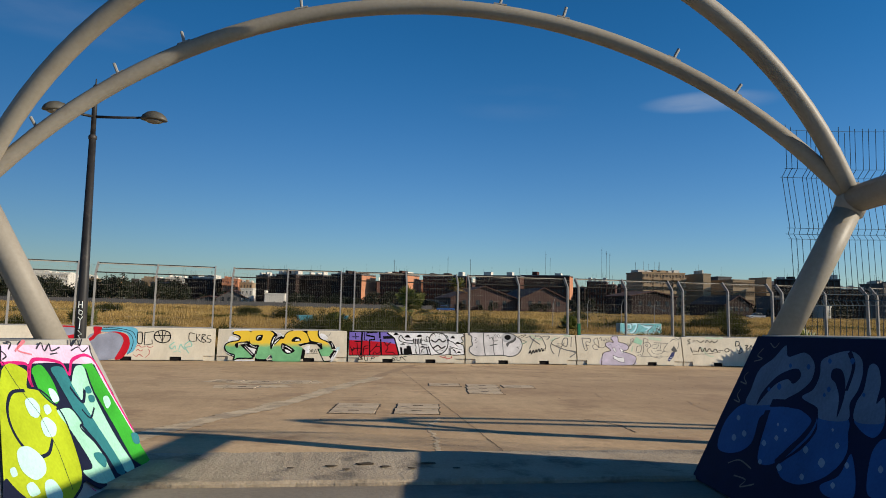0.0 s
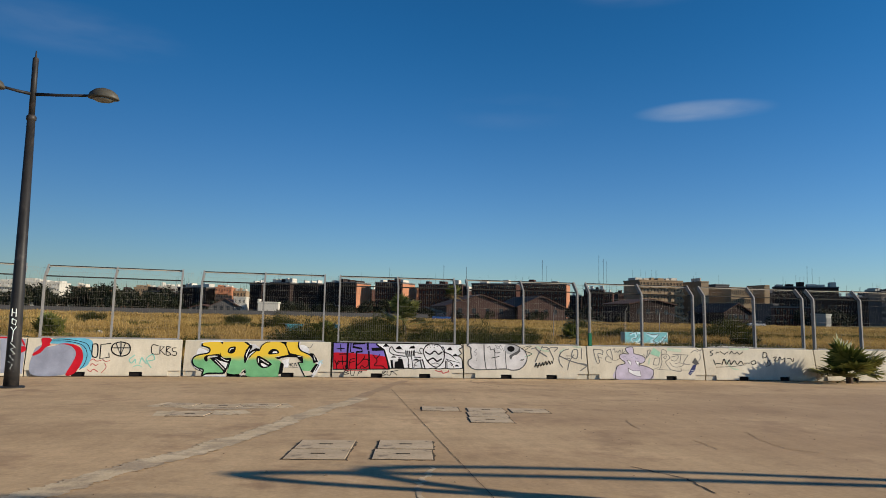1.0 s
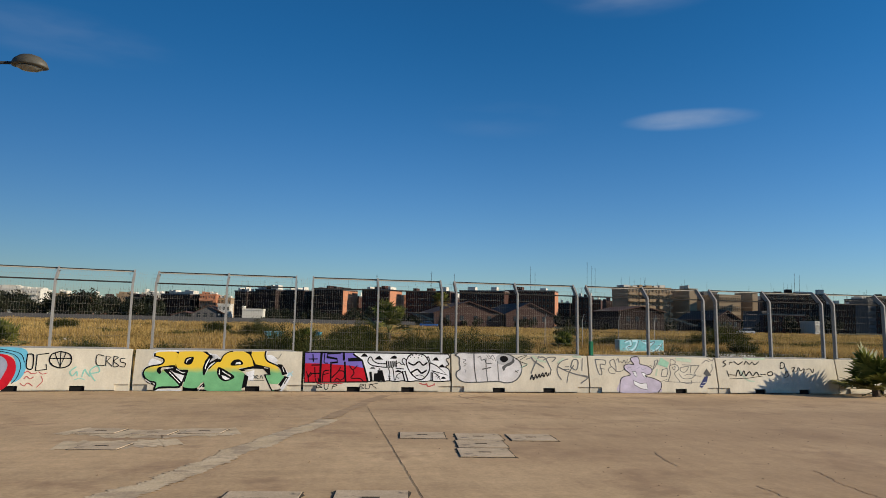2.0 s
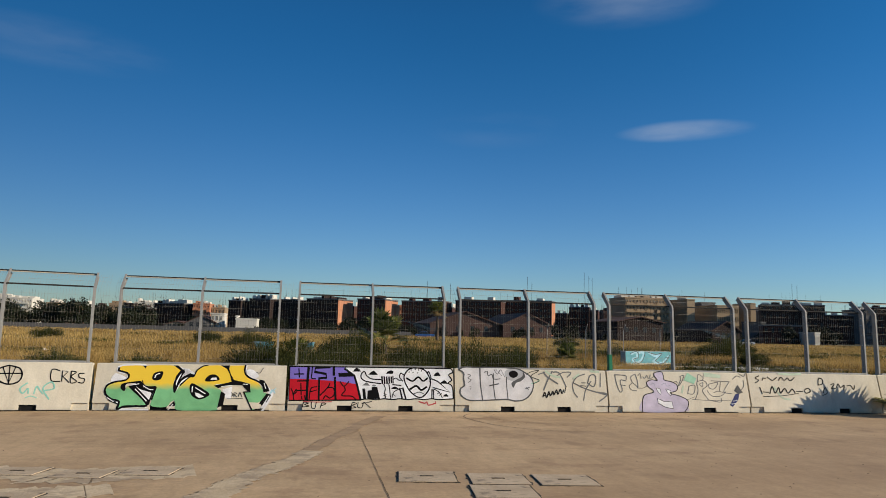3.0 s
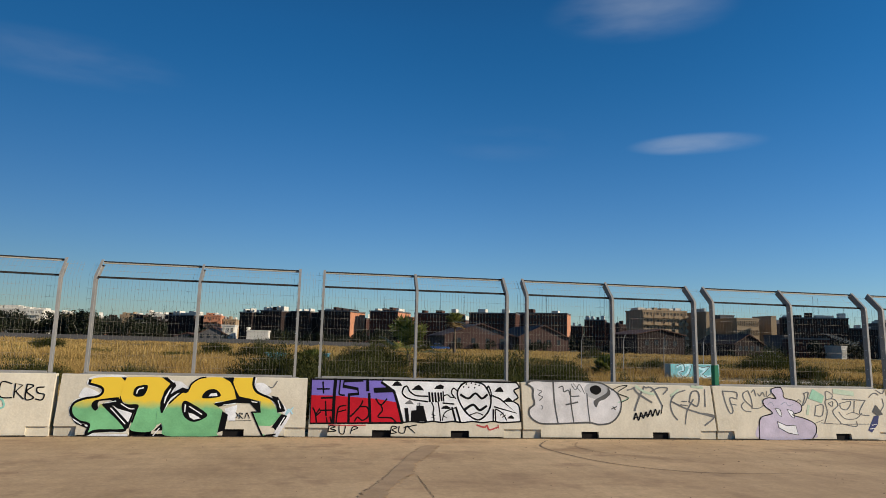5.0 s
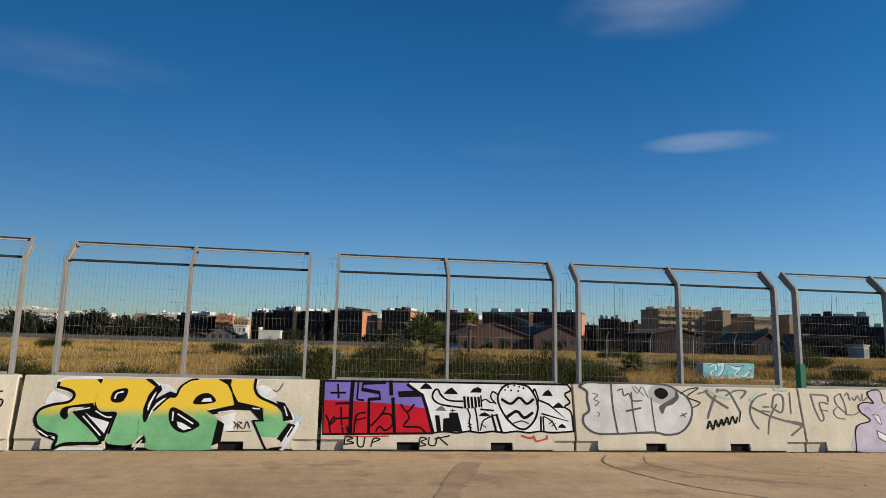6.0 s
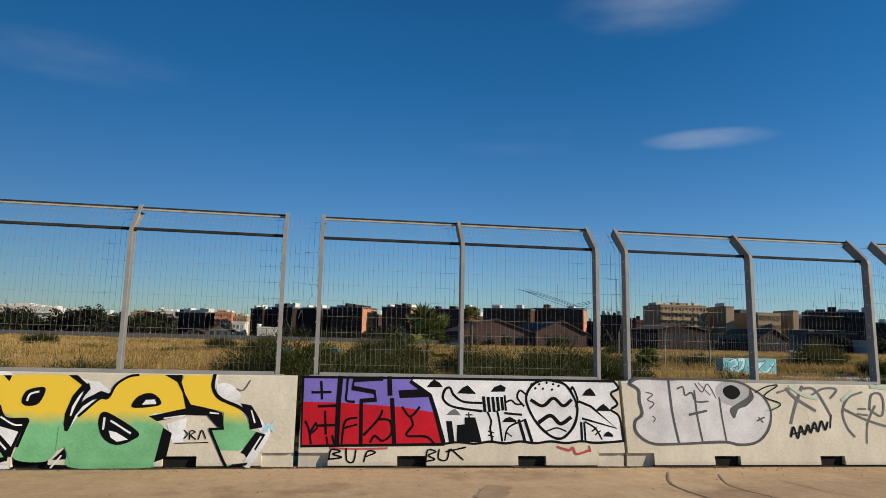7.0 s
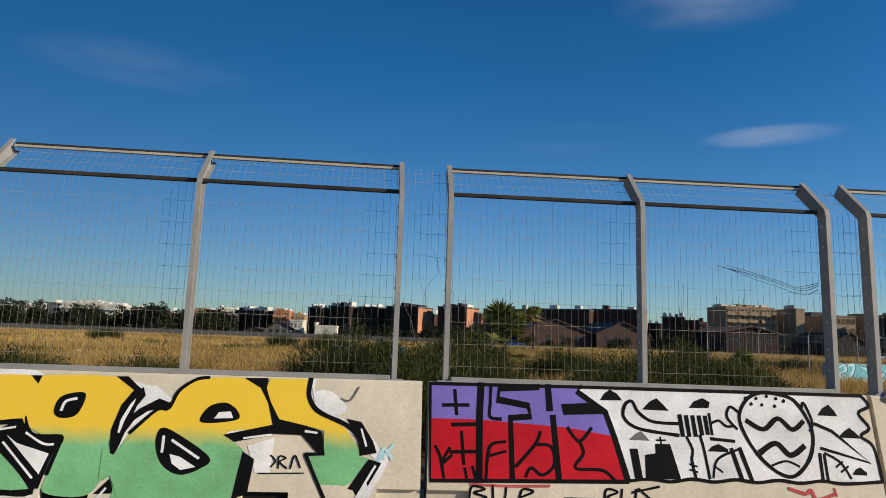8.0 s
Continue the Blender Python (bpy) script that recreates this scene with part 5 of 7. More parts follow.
def stroke(host, layer, colour, width, points, smooth=False):
    """A painted line with a hand's uneven width."""
    line = curve_through(points, False) if smooth else [Vector(p) for p in points]
    vs, fs = coat(host, layer, colour, "painted_line")
    for i, p in enumerate(line):
        a, b = line[max(i - 1, 0)], line[min(i + 1, len(line) - 1)]
        d = b - a
        d = d.normalized() if d.length > 1e-6 else Vector((1, 0))
        w = width * 0.5 * (1 + 0.18 * noise.noise(Vector((p.x * 9, p.y * 9, layer))))
        s = Vector((-d.y, d.x)) * w
        if i == 0:
            p = p - d * width * 0.3
        if i == len(line) - 1:
            p = p + d * width * 0.3
        n = len(vs)
        vs.extend(((p.x + s.x, p.y + s.y), (p.x - s.x, p.y - s.y)))
        if i:
            fs.append((n - 2, n - 1, n + 1, n))


def spray(name, c, c2=None, low=0.0, high=1.0):
    """Sprayed paint, a little cloudy; with a second colour it fades upwards into it."""
    m = material(name + "_paint", tuple(v * 0.7 for v in c), tuple(min(1, v * 1.08) for v in c), 3.0, 0.75, 0.06, 45, gloss=0.1)
    if c2:
        n, l = m.node_tree.nodes, m.node_tree.links
        tc = n["Texture Coordinate"]
        sep = n.new("ShaderNodeSeparateXYZ")
        l.new(tc.outputs["Object"], sep.inputs[0])
        nz = n.new("ShaderNodeTexNoise")
        nz.inputs["Scale"].default_value = 5
        l.new(tc.outputs["Object"], nz.inputs["Vector"])
        wob = n.new("ShaderNodeMath")
        wob.operation = "MULTIPLY_ADD"
        l.new(nz.outputs["Fac"], wob.inputs[0])
        wob.inputs[1].default_value = 0.12
        l.new(sep.outputs["Z"], wob.inputs[2])
        mr = n.new("ShaderNodeMapRange")
        l.new(wob.outputs[0], mr.inputs[0])
        mr.inputs[1].default_value, mr.inputs[2].default_value = low, high
        mx = n.new("ShaderNodeMix")
        mx.data_type = "RGBA"
        b = n["Principled BSDF"]
        l.new(mr.outputs[0], mx.inputs[0])
        l.new(b.inputs["Base Color"].links[0].from_socket, mx.inputs[6])
        mx.inputs[7].default_value = (*c2, 1)
        l.new(mx.outputs[2], b.inputs["Base Color"])
    return m


SPRAY = {
    "white": spray("white", (0.81, 0.81, 0.82)), "black": spray("black", (0.004, 0.004, 0.005)), "grey": spray("grey", (0.16, 0.16, 0.16)),
    "dgrey": spray("dark_grey", (0.1, 0.1, 0.1)), "mgrey": spray("mid_grey", (0.42, 0.42, 0.43)), "silver": spray("silver", (0.66, 0.64, 0.64)),
    "yg": spray("green_to_yellow", (0.2, 0.5, 0.24), (0.78, 0.53, 0.05), 0.52, 0.68), "purple": spray("purple", (0.2, 0.155, 0.52)), "red": spray("red", (0.52, 0.012, 0.025)),
    "redthin": spray("thin_red", (0.5, 0.09, 0.09)), "lilac": spray("lilac", (0.55, 0.49, 0.6)), "green2": spray("pale_green", (0.34, 0.58, 0.42)), "green3": spray("faint_green", (0.52, 0.62, 0.47)),
    "paleblue": spray("pale_blue", (0.42, 0.66, 0.74)), "skyblue": spray("sky_blue", (0.13, 0.42, 0.58)), "bluegrey": spray("blue_grey", (0.3, 0.32, 0.4)), "teal": spray("teal", (0.28, 0.6, 0.5)),
    "navy": spray("navy", (0.05, 0.06, 0.16)), "lavender": spray("lavender", (0.72, 0.55, 0.72)), "magenta": spray("magenta", (0.6, 0.02, 0.17)), "lime": spray("lime", (0.42, 0.52, 0.02)),
    "grass": spray("grass_green", (0.045, 0.38, 0.035)), "mint": spray("mint", (0.38, 0.74, 0.55)), "tealdark": spray("dark_teal", (0.035, 0.2, 0.22)), "cyan": spray("light_cyan", (0.52, 0.84, 0.74)),
    "darknavy": spray("blue_black", (0.012, 0.016, 0.04)), "tag": spray("ink", (0.03, 0.03, 0.04)), "rose": spray("rose", (0.7, 0.2, 0.25)), "nightblue": spray("night_blue", (0.005, 0.012, 0.05)),
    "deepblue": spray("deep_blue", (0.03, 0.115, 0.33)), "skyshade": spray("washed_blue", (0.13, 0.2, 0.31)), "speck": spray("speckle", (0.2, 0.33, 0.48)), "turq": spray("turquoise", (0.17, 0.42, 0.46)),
}

# ground coat of the shaded pier
fill("pR", 0, "nightblue", [(-3.2, -0.055), (-0.055, -0.055), (-0.055, 1.12), (-3.2, 1.12)])

# b3
fill("b3", 0, "white", [(0.312, 0.67), (0.37, 0.804), (0.48, 0.791), (0.613, 0.709), (0.383, 0.642)], True)
fill("b3", 0, "white", [(3.115, 0.923), (3.248, 0.932), (3.382, 0.802), (3.297, 0.732), (3.17, 0.774)], True)
stroke("b3", 0, "white", 0.079, [(0.455, 0.946), (0.57, 0.99), (0.938, 0.997), (0.977, 0.919), (0.952, 0.708)], True)
stroke("b3", 0, "white", 0.065, [(0.222, 0.465), (0.276, 0.567), (0.412, 0.627), (0.606, 0.668), (0.667, 0.749), (0.623, 0.823), (0.439, 0.88), (0.455, 0.946)], True)
stroke("b3", 0, "white", 0.065, [(0.222, 0.465), (0.252, 0.35), (0.368, 0.25), (0.531, 0.18)], True)
stroke("b3", 0, "white", 0.077, [(3.079, 1.017), (3.073, 0.891), (3.156, 0.768), (3.385, 0.662), (3.546, 0.555), (3.636, 0.433), (3.684, 0.372), (3.499, 0.025)], True)
stroke("b3", 0, "white", 0.063, [(2.774, 0.886), (2.807, 0.634), (2.462, 0.56)], True)
stroke("b3", 0, "white", 0.062, [(1.615, 0.762), (1.613, 0.596), (1.622, 0.382)], True)
fill("b3", 0, "white", [(1.766, 0.84), (1.767, 0.947), (1.882, 0.94), (2.012, 0.838), (1.971, 0.776), (1.898, 0.79), (1.727, 0.694)])
fill("b3", 0, "white", [(1.563, 1.002), (1.757, 0.962), (2.011, 0.844), (2, 0.764), (1.73, 0.544), (1.653, 0.271), (1.581, 0.359)])
fill("b3", 0, "white", [(2.627, 0.48), (2.828, 0.548), (2.816, 0.277), (2.702, 0.276)])
fill("b3", 0, "white", [(0.509, 0.024), (0.71, 0.08), (1.108, 0.081), (1.146, 0.005), (0.515, 0.005)])
fill("b3", 1, "yg", [(0.455, 0.946), (0.571, 0.987), (0.939, 0.994), (0.977, 0.919), (0.952, 0.708), (0.895, 0.633), (0.628, 0.615), (0.532, 0.541), (0.545, 0.462), (0.624, 0.434), (0.7, 0.528), (1.096, 0.13), (0.838, 0.109), (0.628, 0.1), (0.508, 0.032), (0.529, 0.194), (0.368, 0.25), (0.252, 0.35), (0.222, 0.465), (0.276, 0.567), (0.412, 0.627), (0.606, 0.668), (0.667, 0.749), (0.623, 0.823), (0.439, 0.88)], True)
fill("b3", 1, "yg", [(1.002, 0.995), (1.563, 1.005), (1.73, 0.907), (1.635, 0.762), (1.591, 0.596), (1.611, 0.388), (1.578, 0.212), (1.472, 0.082), (1.186, 0.101), (1.18, 0.24), (1.237, 0.518), (1.099, 0.532), (0.967, 0.604), (0.931, 0.663), (0.977, 0.919)], True)
fill("b3", 1, "yg", [(2.274, 1.018), (2.549, 1.023), (2.687, 0.947), (2.773, 0.793), (2.795, 0.634), (2.46, 0.581), (2.602, 0.44), (2.6, 0.305), (2.537, 0.069), (2.5, 0.01), (1.753, 0.01), (1.667, 0.154), (1.647, 0.359), (1.728, 0.568), (1.903, 0.751), (2, 0.767), (2.056, 0.906), (2.161, 0.994)], True)
fill("b3", 1, "yg", [(2.753, 1.027), (3.078, 1.033), (3.073, 0.891), (3.156, 0.768), (3.387, 0.631), (3.491, 0.478), (3.495, 0.417), (3.573, 0.402), (3.317, 0.016), (3.267, 0.025), (3.078, 0.429), (3.218, 0.436), (3.211, 0.614), (3.032, 0.658), (2.855, 0.686), (2.77, 0.824), (2.731, 0.948)])
stroke("b3", 2, "black", 0.04, [(0.439, 0.88), (0.623, 0.823), (0.667, 0.749), (0.606, 0.668), (0.412, 0.627), (0.276, 0.567), (0.222, 0.465), (0.252, 0.35), (0.368, 0.25), (0.529, 0.194), (0.508, 0.032), (0.63, 0.089), (0.839, 0.101), (1.096, 0.13), (0.7, 0.528)], True)
stroke("b3", 2, "black", 0.037, [(0.448, 0.94), (0.442, 0.874)], True)
fill("b3", 2, "black", [(0.526, 0.497), (0.552, 0.585), (0.681, 0.622), (0.919, 0.654), (0.871, 0.612), (0.633, 0.58), (0.63, 0.463), (0.59, 0.425)], True)
fill("b3", 2, "black", [(0.7, 0.528), (0.919, 0.654), (1.018, 0.531), (1.24, 0.539), (1.183, 0.356), (1.139, 0.13), (1.096, 0.13)])
fill("b3", 2, "black", [(0.948, 0.678), (1.029, 0.546), (1.241, 0.533), (1.222, 0.43), (1.108, 0.467), (0.971, 0.575)], True)
fill("b3", 2, "black", [(0.924, 0.996), (1.007, 0.998), (0.989, 0.931)])
fill("b3", 2, "black", [(1.563, 1.008), (1.653, 1.01), (1.763, 0.913), (1.727, 0.809), (1.667, 0.657), (1.643, 0.394), (1.604, 0.394), (1.587, 0.581), (1.633, 0.777), (1.711, 0.9)])
stroke("b3", 2, "black", 0.027, [(1.728, 0.562), (1.903, 0.745), (1.995, 0.764), (2.056, 0.906), (2.175, 1.001), (2.274, 1.021)], True)
stroke("b3", 2, "black", 0.032, [(1.18, 0.24), (1.238, 0.509)], True)
fill("b3", 2, "black", [(1.142, 0.716), (1.181, 0.837), (1.352, 0.864), (1.318, 0.698), (1.204, 0.666)], True)
fill("b3", 2, "black", [(2.253, 0.658), (2.298, 0.781), (2.423, 0.819), (2.521, 0.759), (2.522, 0.682)], True)
fill("b3", 2, "black", [(1.953, 0.6), (2.063, 0.577), (2.348, 0.388), (2.289, 0.298), (2.14, 0.25), (2, 0.326), (1.933, 0.48)], True)
fill("b3", 2, "black", [(2.549, 1.026), (2.738, 1.03), (2.731, 0.948), (2.779, 0.824), (2.854, 0.696), (3.032, 0.658), (3.197, 0.607), (3.224, 0.436), (3.159, 0.445), (3.038, 0.575), (2.834, 0.579), (2.524, 0.509), (2.433, 0.563), (2.805, 0.652), (2.756, 0.824), (2.687, 0.947)])
stroke("b3", 2, "black", 0.039, [(3.078, 1.033), (3.073, 0.891), (3.156, 0.768), (3.385, 0.662), (3.495, 0.555), (3.523, 0.448)], True)
fill("b3", 2, "black", [(3.381, 0.715), (3.502, 0.691), (3.6, 0.541), (3.635, 0.445), (3.504, 0.42), (3.474, 0.57)])
fill("b3", 2, "black", [(3.573, 0.396), (3.675, 0.366), (3.49, 0.028), (3.317, 0.01)])
stroke("b3", 2, "black", 0.028, [(3.079, 0.423), (3.218, 0.43)], True)
stroke("b3", 2, "black", 0.028, [(3.079, 0.423), (3.276, 0.025), (3.325, 0.016)], True)
fill("b3", 2, "black", [(1.456, 0.01), (1.638, 0.212), (1.718, 0.005)])
fill("b3", 2, "black", [(0.496, 0.024), (0.63, 0.089), (1.107, 0.13), (1.112, 0.09), (0.634, 0.061)])
fill("b3", 2, "black", [(2.596, 0.437), (2.69, 0.378), (2.66, 0.113), (2.545, 0.069)])
stroke("b3", 2, "black", 0.023, [(0.233, 0.35), (0.359, 0.222), (0.502, 0.145)], True)
fill("b3", 2, "black", [(0.256, 0.293), (0.377, 0.222), (0.482, 0.191), (0.448, 0.157), (0.336, 0.202)])
stroke("b3", 2, "black", 0.012, [(2.814, 0.412), (2.852, 0.367), (2.821, 0.322)], True)
stroke("b3", 2, "black", 0.012, [(2.879, 0.313), (2.878, 0.403), (2.931, 0.392), (2.887, 0.361), (2.943, 0.313)], True)
stroke("b3", 2, "black", 0.012, [(2.971, 0.313), (2.998, 0.413), (3.046, 0.32)], True)
stroke("b3", 2, "black", 0.009, [(2.731, 0.27), (3.075, 0.278)], True)
stroke("b3", 2, "grey", 0.013, [(3.326, 0.879), (3.402, 0.865), (3.469, 0.976)], True)
stroke("b3", 2, "paleblue", 0.028, [(3.652, 0.403), (3.693, 0.48), (3.756, 0.403)], True)
stroke("b3", 2, "paleblue", 0.022, [(3.639, 0.372), (3.765, 0.511)], True)
fill("b3", 3, "white", [(0.834, 0.529), (0.924, 0.465), (1.167, 0.391), (1.124, 0.234)])
stroke("b3", 3, "white", 0.018, [(0.731, 0.557), (0.888, 0.588)], True)
stroke("b3", 3, "white", 0.018, [(0.824, 0.47), (1.077, 0.21)], True)
stroke("b3", 3, "white", 0.018, [(0.975, 0.545), (1.108, 0.467), (1.185, 0.462)], True)
stroke("b3", 3, "white", 0.021, [(1.196, 0.726), (1.217, 0.795), (1.293, 0.821)], True)
fill("b3", 3, "white", [(2.349, 0.689), (2.382, 0.742), (2.473, 0.749), (2.495, 0.697)])
fill("b3", 3, "white", [(2.048, 0.406), (2.128, 0.386), (2.254, 0.31), (2.145, 0.285), (2.075, 0.332)])
stroke("b3", 3, "white", 0.021, [(1.988, 0.54), (1.99, 0.421)], True)
stroke("b3", 3, "white", 0.021, [(2.056, 0.511), (2.267, 0.378)], True)
stroke("b3", 3, "white", 0.018, [(1.653, 0.612), (1.699, 0.763)], True)
stroke("b3", 3, "white", 0.015, [(2.593, 0.54), (2.806, 0.573)], True)
stroke("b3", 3, "white", 0.019, [(3.065, 0.606), (3.154, 0.595)], True)
stroke("b3", 3, "white", 0.016, [(3.505, 0.632), (3.549, 0.5)], True)
stroke("b3", 3, "white", 0.019, [(3.626, 0.341), (3.476, 0.07)], True)
stroke("b3", 3, "white", 0.016, [(3.104, 0.954), (3.131, 0.83)], True)
stroke("b3", 3, "white", 0.018, [(1.534, 0.016), (1.619, 0.14)], True)
stroke("b3", 3, "white", 0.017, [(0.284, 0.279), (0.416, 0.194)], True)

# b4
fill("b4", 0, "purple", [(0.004, 1.025), (1.345, 1.036), (1.313, 0.996), (1.536, 0.846), (1.606, 0.628), (1.207, 0.69), (0.431, 0.736), (0.004, 0.737)])
fill("b4", 0, "red", [(0.004, 0.737), (0.431, 0.736), (1.207, 0.69), (1.606, 0.628), (1.709, 0.262), (0.03, 0.244)])
fill("b4", 0, "white", [(1.345, 1.036), (1.904, 1.036), (3.313, 1.036), (3.925, 1.036), (3.977, 0.93), (3.872, 0.881), (3.947, 0.756), (3.858, 0.683), (3.952, 0.6), (3.98, 0.308), (1.709, 0.276), (1.615, 0.628), (1.536, 0.846), (1.313, 0.996)])
stroke("b4", 1, "black", 0.031, [(0.004, 1.031), (0.024, 0.238), (1.709, 0.262)])
stroke("b4", 1, "black", 0.031, [(0.004, 1.028), (1.345, 1.036), (1.968, 1.036), (2.882, 1.036), (3.313, 1.036), (3.925, 1.036)])
stroke("b4", 1, "black", 0.05, [(1.345, 1.036), (1.304, 0.996), (1.546, 0.831), (1.615, 0.619), (1.709, 0.268)])
stroke("b4", 1, "black", 0.029, [(3.926, 1.036), (3.978, 0.946), (3.872, 0.881), (3.947, 0.756), (3.858, 0.683), (3.958, 0.591), (3.981, 0.308)], True)
stroke("b4", 1, "black", 0.027, [(1.709, 0.268), (1.897, 0.287), (2.086, 0.27), (2.276, 0.295), (2.466, 0.276), (2.659, 0.298), (2.851, 0.279), (3.046, 0.301), (3.239, 0.281), (3.436, 0.304), (3.632, 0.284), (3.981, 0.308)], True)
stroke("b4", 1, "black", 0.028, [(0.221, 0.978), (0.24, 0.776)])
stroke("b4", 1, "black", 0.028, [(0.12, 0.849), (0.34, 0.855)])
stroke("b4", 1, "black", 0.056, [(0.451, 1.033), (0.437, 0.755), (0.435, 0.247)])
stroke("b4", 1, "black", 0.028, [(0.538, 1.035), (0.531, 0.876), (0.529, 0.762), (0.622, 0.745)], True)
stroke("b4", 1, "black", 0.056, [(0.95, 1.024), (0.613, 1.006), (0.598, 0.908), (0.866, 0.863), (0.881, 0.773), (0.708, 0.758)])
stroke("b4", 1, "black", 0.046, [(0.708, 0.758), (0.716, 0.255)])
stroke("b4", 1, "black", 0.057, [(1.044, 1.036), (1.054, 0.839)])
stroke("b4", 1, "black", 0.049, [(1.08, 0.779), (1.114, 0.257)])
fill("b4", 1, "black", [(1.157, 0.886), (1.463, 0.906), (1.558, 0.813), (1.174, 0.795)])
stroke("b4", 1, "black", 0.033, [(0.204, 0.689), (0.439, 0.698)])
stroke("b4", 1, "black", 0.027, [(0.283, 0.633), (0.303, 0.374)])
stroke("b4", 1, "black", 0.027, [(0.193, 0.467), (0.399, 0.475)])
stroke("b4", 1, "black", 0.027, [(0.061, 0.512), (0.104, 0.425), (0.136, 0.265)], True)
stroke("b4", 1, "black", 0.024, [(0.185, 0.499), (0.124, 0.402)], True)
stroke("b4", 1, "black", 0.024, [(0.2, 0.44), (0.125, 0.372)], True)
stroke("b4", 1, "black", 0.024, [(0.313, 0.339), (0.329, 0.263)], True)
stroke("b4", 1, "black", 0.024, [(0.379, 0.354), (0.404, 0.264)], True)
stroke("b4", 1, "black", 0.027, [(0.658, 0.56), (0.525, 0.517), (0.492, 0.268)], True)
stroke("b4", 1, "black", 0.024, [(0.661, 0.483), (0.528, 0.446)], True)
stroke("b4", 1, "black", 0.028, [(0.965, 0.647), (0.917, 0.545), (0.75, 0.366)], True)
stroke("b4", 1, "black", 0.027, [(0.917, 0.545), (1.054, 0.529), (1.075, 0.381), (0.972, 0.3), (0.879, 0.355), (0.828, 0.285)], True)
stroke("b4", 1, "black", 0.028, [(1.207, 0.687), (1.302, 0.579), (1.414, 0.689)], True)
stroke("b4", 1, "black", 0.028, [(1.302, 0.579), (1.334, 0.481), (1.258, 0.362), (1.491, 0.349), (1.59, 0.273)], True)
stroke("b4", 1, "black", 0.028, [(2.187, 0.65), (1.837, 0.698), (1.71, 0.787), (1.727, 0.895), (1.791, 0.927), (1.844, 0.835), (1.965, 0.76), (2.189, 0.748)], True)
stroke("b4", 1, "black", 0.038, [(2.213, 0.816), (2.226, 0.651)])
stroke("b4", 1, "black", 0.038, [(2.271, 0.811), (2.284, 0.651)])
stroke("b4", 1, "black", 0.038, [(2.329, 0.812), (2.342, 0.652)])
stroke("b4", 1, "black", 0.038, [(2.387, 0.812), (2.4, 0.665)])
stroke("b4", 1, "black", 0.035, [(2.442, 0.813), (2.452, 0.672)])
stroke("b4", 1, "black", 0.025, [(2.258, 0.639), (2.3, 0.536), (2.286, 0.445), (2.308, 0.296)], True)
stroke("b4", 1, "black", 0.025, [(2.38, 0.653), (2.403, 0.537), (2.429, 0.303)], True)
stroke("b4", 1, "black", 0.025, [(2.482, 0.838), (2.49, 0.666)], True)
stroke("b4", 1, "black", 0.022, [(2.48, 0.752), (2.562, 0.784), (2.625, 0.739), (2.69, 0.739)], True)
stroke("b4", 1, "black", 0.025, [(2.476, 0.629), (2.686, 0.613)], True)
stroke("b4", 1, "black", 0.032, [(3.087, 1.036), (3.276, 0.982), (3.392, 0.795), (3.407, 0.64), (3.341, 0.471), (3.193, 0.339), (3.048, 0.362), (2.892, 0.497), (2.786, 0.679), (2.759, 0.833), (2.846, 0.975), (2.981, 1.036), (3.087, 1.036)], True)
stroke("b4", 1, "black", 0.025, [(2.75, 0.864), (2.679, 0.904), (2.644, 0.816), (2.722, 0.718)], True)
stroke("b4", 1, "black", 0.026, [(3.346, 0.92), (3.374, 0.952), (3.425, 0.796), (3.394, 0.718)], True)
stroke("b4", 1, "black", 0.041, [(2.822, 0.788), (2.967, 0.721), (3.109, 0.816), (3.23, 0.725), (3.339, 0.795)], True)
stroke("b4", 1, "black", 0.047, [(2.91, 0.527), (3.06, 0.605), (3.179, 0.509), (3.314, 0.584)], True)
stroke("b4", 1, "black", 0.019, [(3.002, 0.422), (3.134, 0.459), (3.246, 0.418)], True)
stroke("b4", 1, "black", 0.029, [(3.448, 0.778), (3.594, 0.72), (3.902, 0.461), (3.472, 0.573)])
stroke("b4", 1, "black", 0.031, [(3.449, 0.524), (3.442, 0.298)])
stroke("b4", 1, "black", 0.028, [(3.488, 0.518), (3.488, 0.298)])
stroke("b4", 1, "black", 0.037, [(2.651, 0.546), (2.716, 0.293)])
stroke("b4", 1, "black", 0.037, [(2.726, 0.553), (2.803, 0.293)])
stroke("b4", 1, "black", 0.021, [(2.461, 0.312), (2.52, 0.463), (2.732, 0.553)], True)
stroke("b4", 1, "black", 0.022, [(3.499, 0.533), (3.626, 0.458), (3.7, 0.33)], True)
stroke("b4", 1, "black", 0.016, [(3.581, 0.421), (3.643, 0.464)])
stroke("b4", 1, "black", 0.016, [(3.622, 0.382), (3.691, 0.428)])
stroke("b4", 1, "black", 0.015, [(2.486, 0.402), (2.549, 0.357)])
stroke("b4", 1, "black", 0.015, [(2.263, 0.415), (2.326, 0.398)])
stroke("b4", 1, "black", 0.015, [(2.262, 0.37), (2.325, 0.353)])
fill("b4", 1, "black", [(1.866, 0.286), (1.874, 0.483), (1.969, 0.496), (1.97, 0.575), (2.103, 0.576), (2.175, 0.289)])
stroke("b4", 1, "black", 0.015, [(2.021, 0.63), (2.027, 0.569)])
stroke("b4", 1, "black", 0.015, [(1.986, 0.605), (2.065, 0.606)])
fill("b4", 1, "black", [(1.741, 0.53), (1.811, 0.531), (1.841, 0.286), (1.772, 0.286)])
fill("b4", 1, "black", [(1.504, 0.928), (1.551, 0.991), (1.599, 1.023), (1.663, 0.987), (1.705, 0.932)])
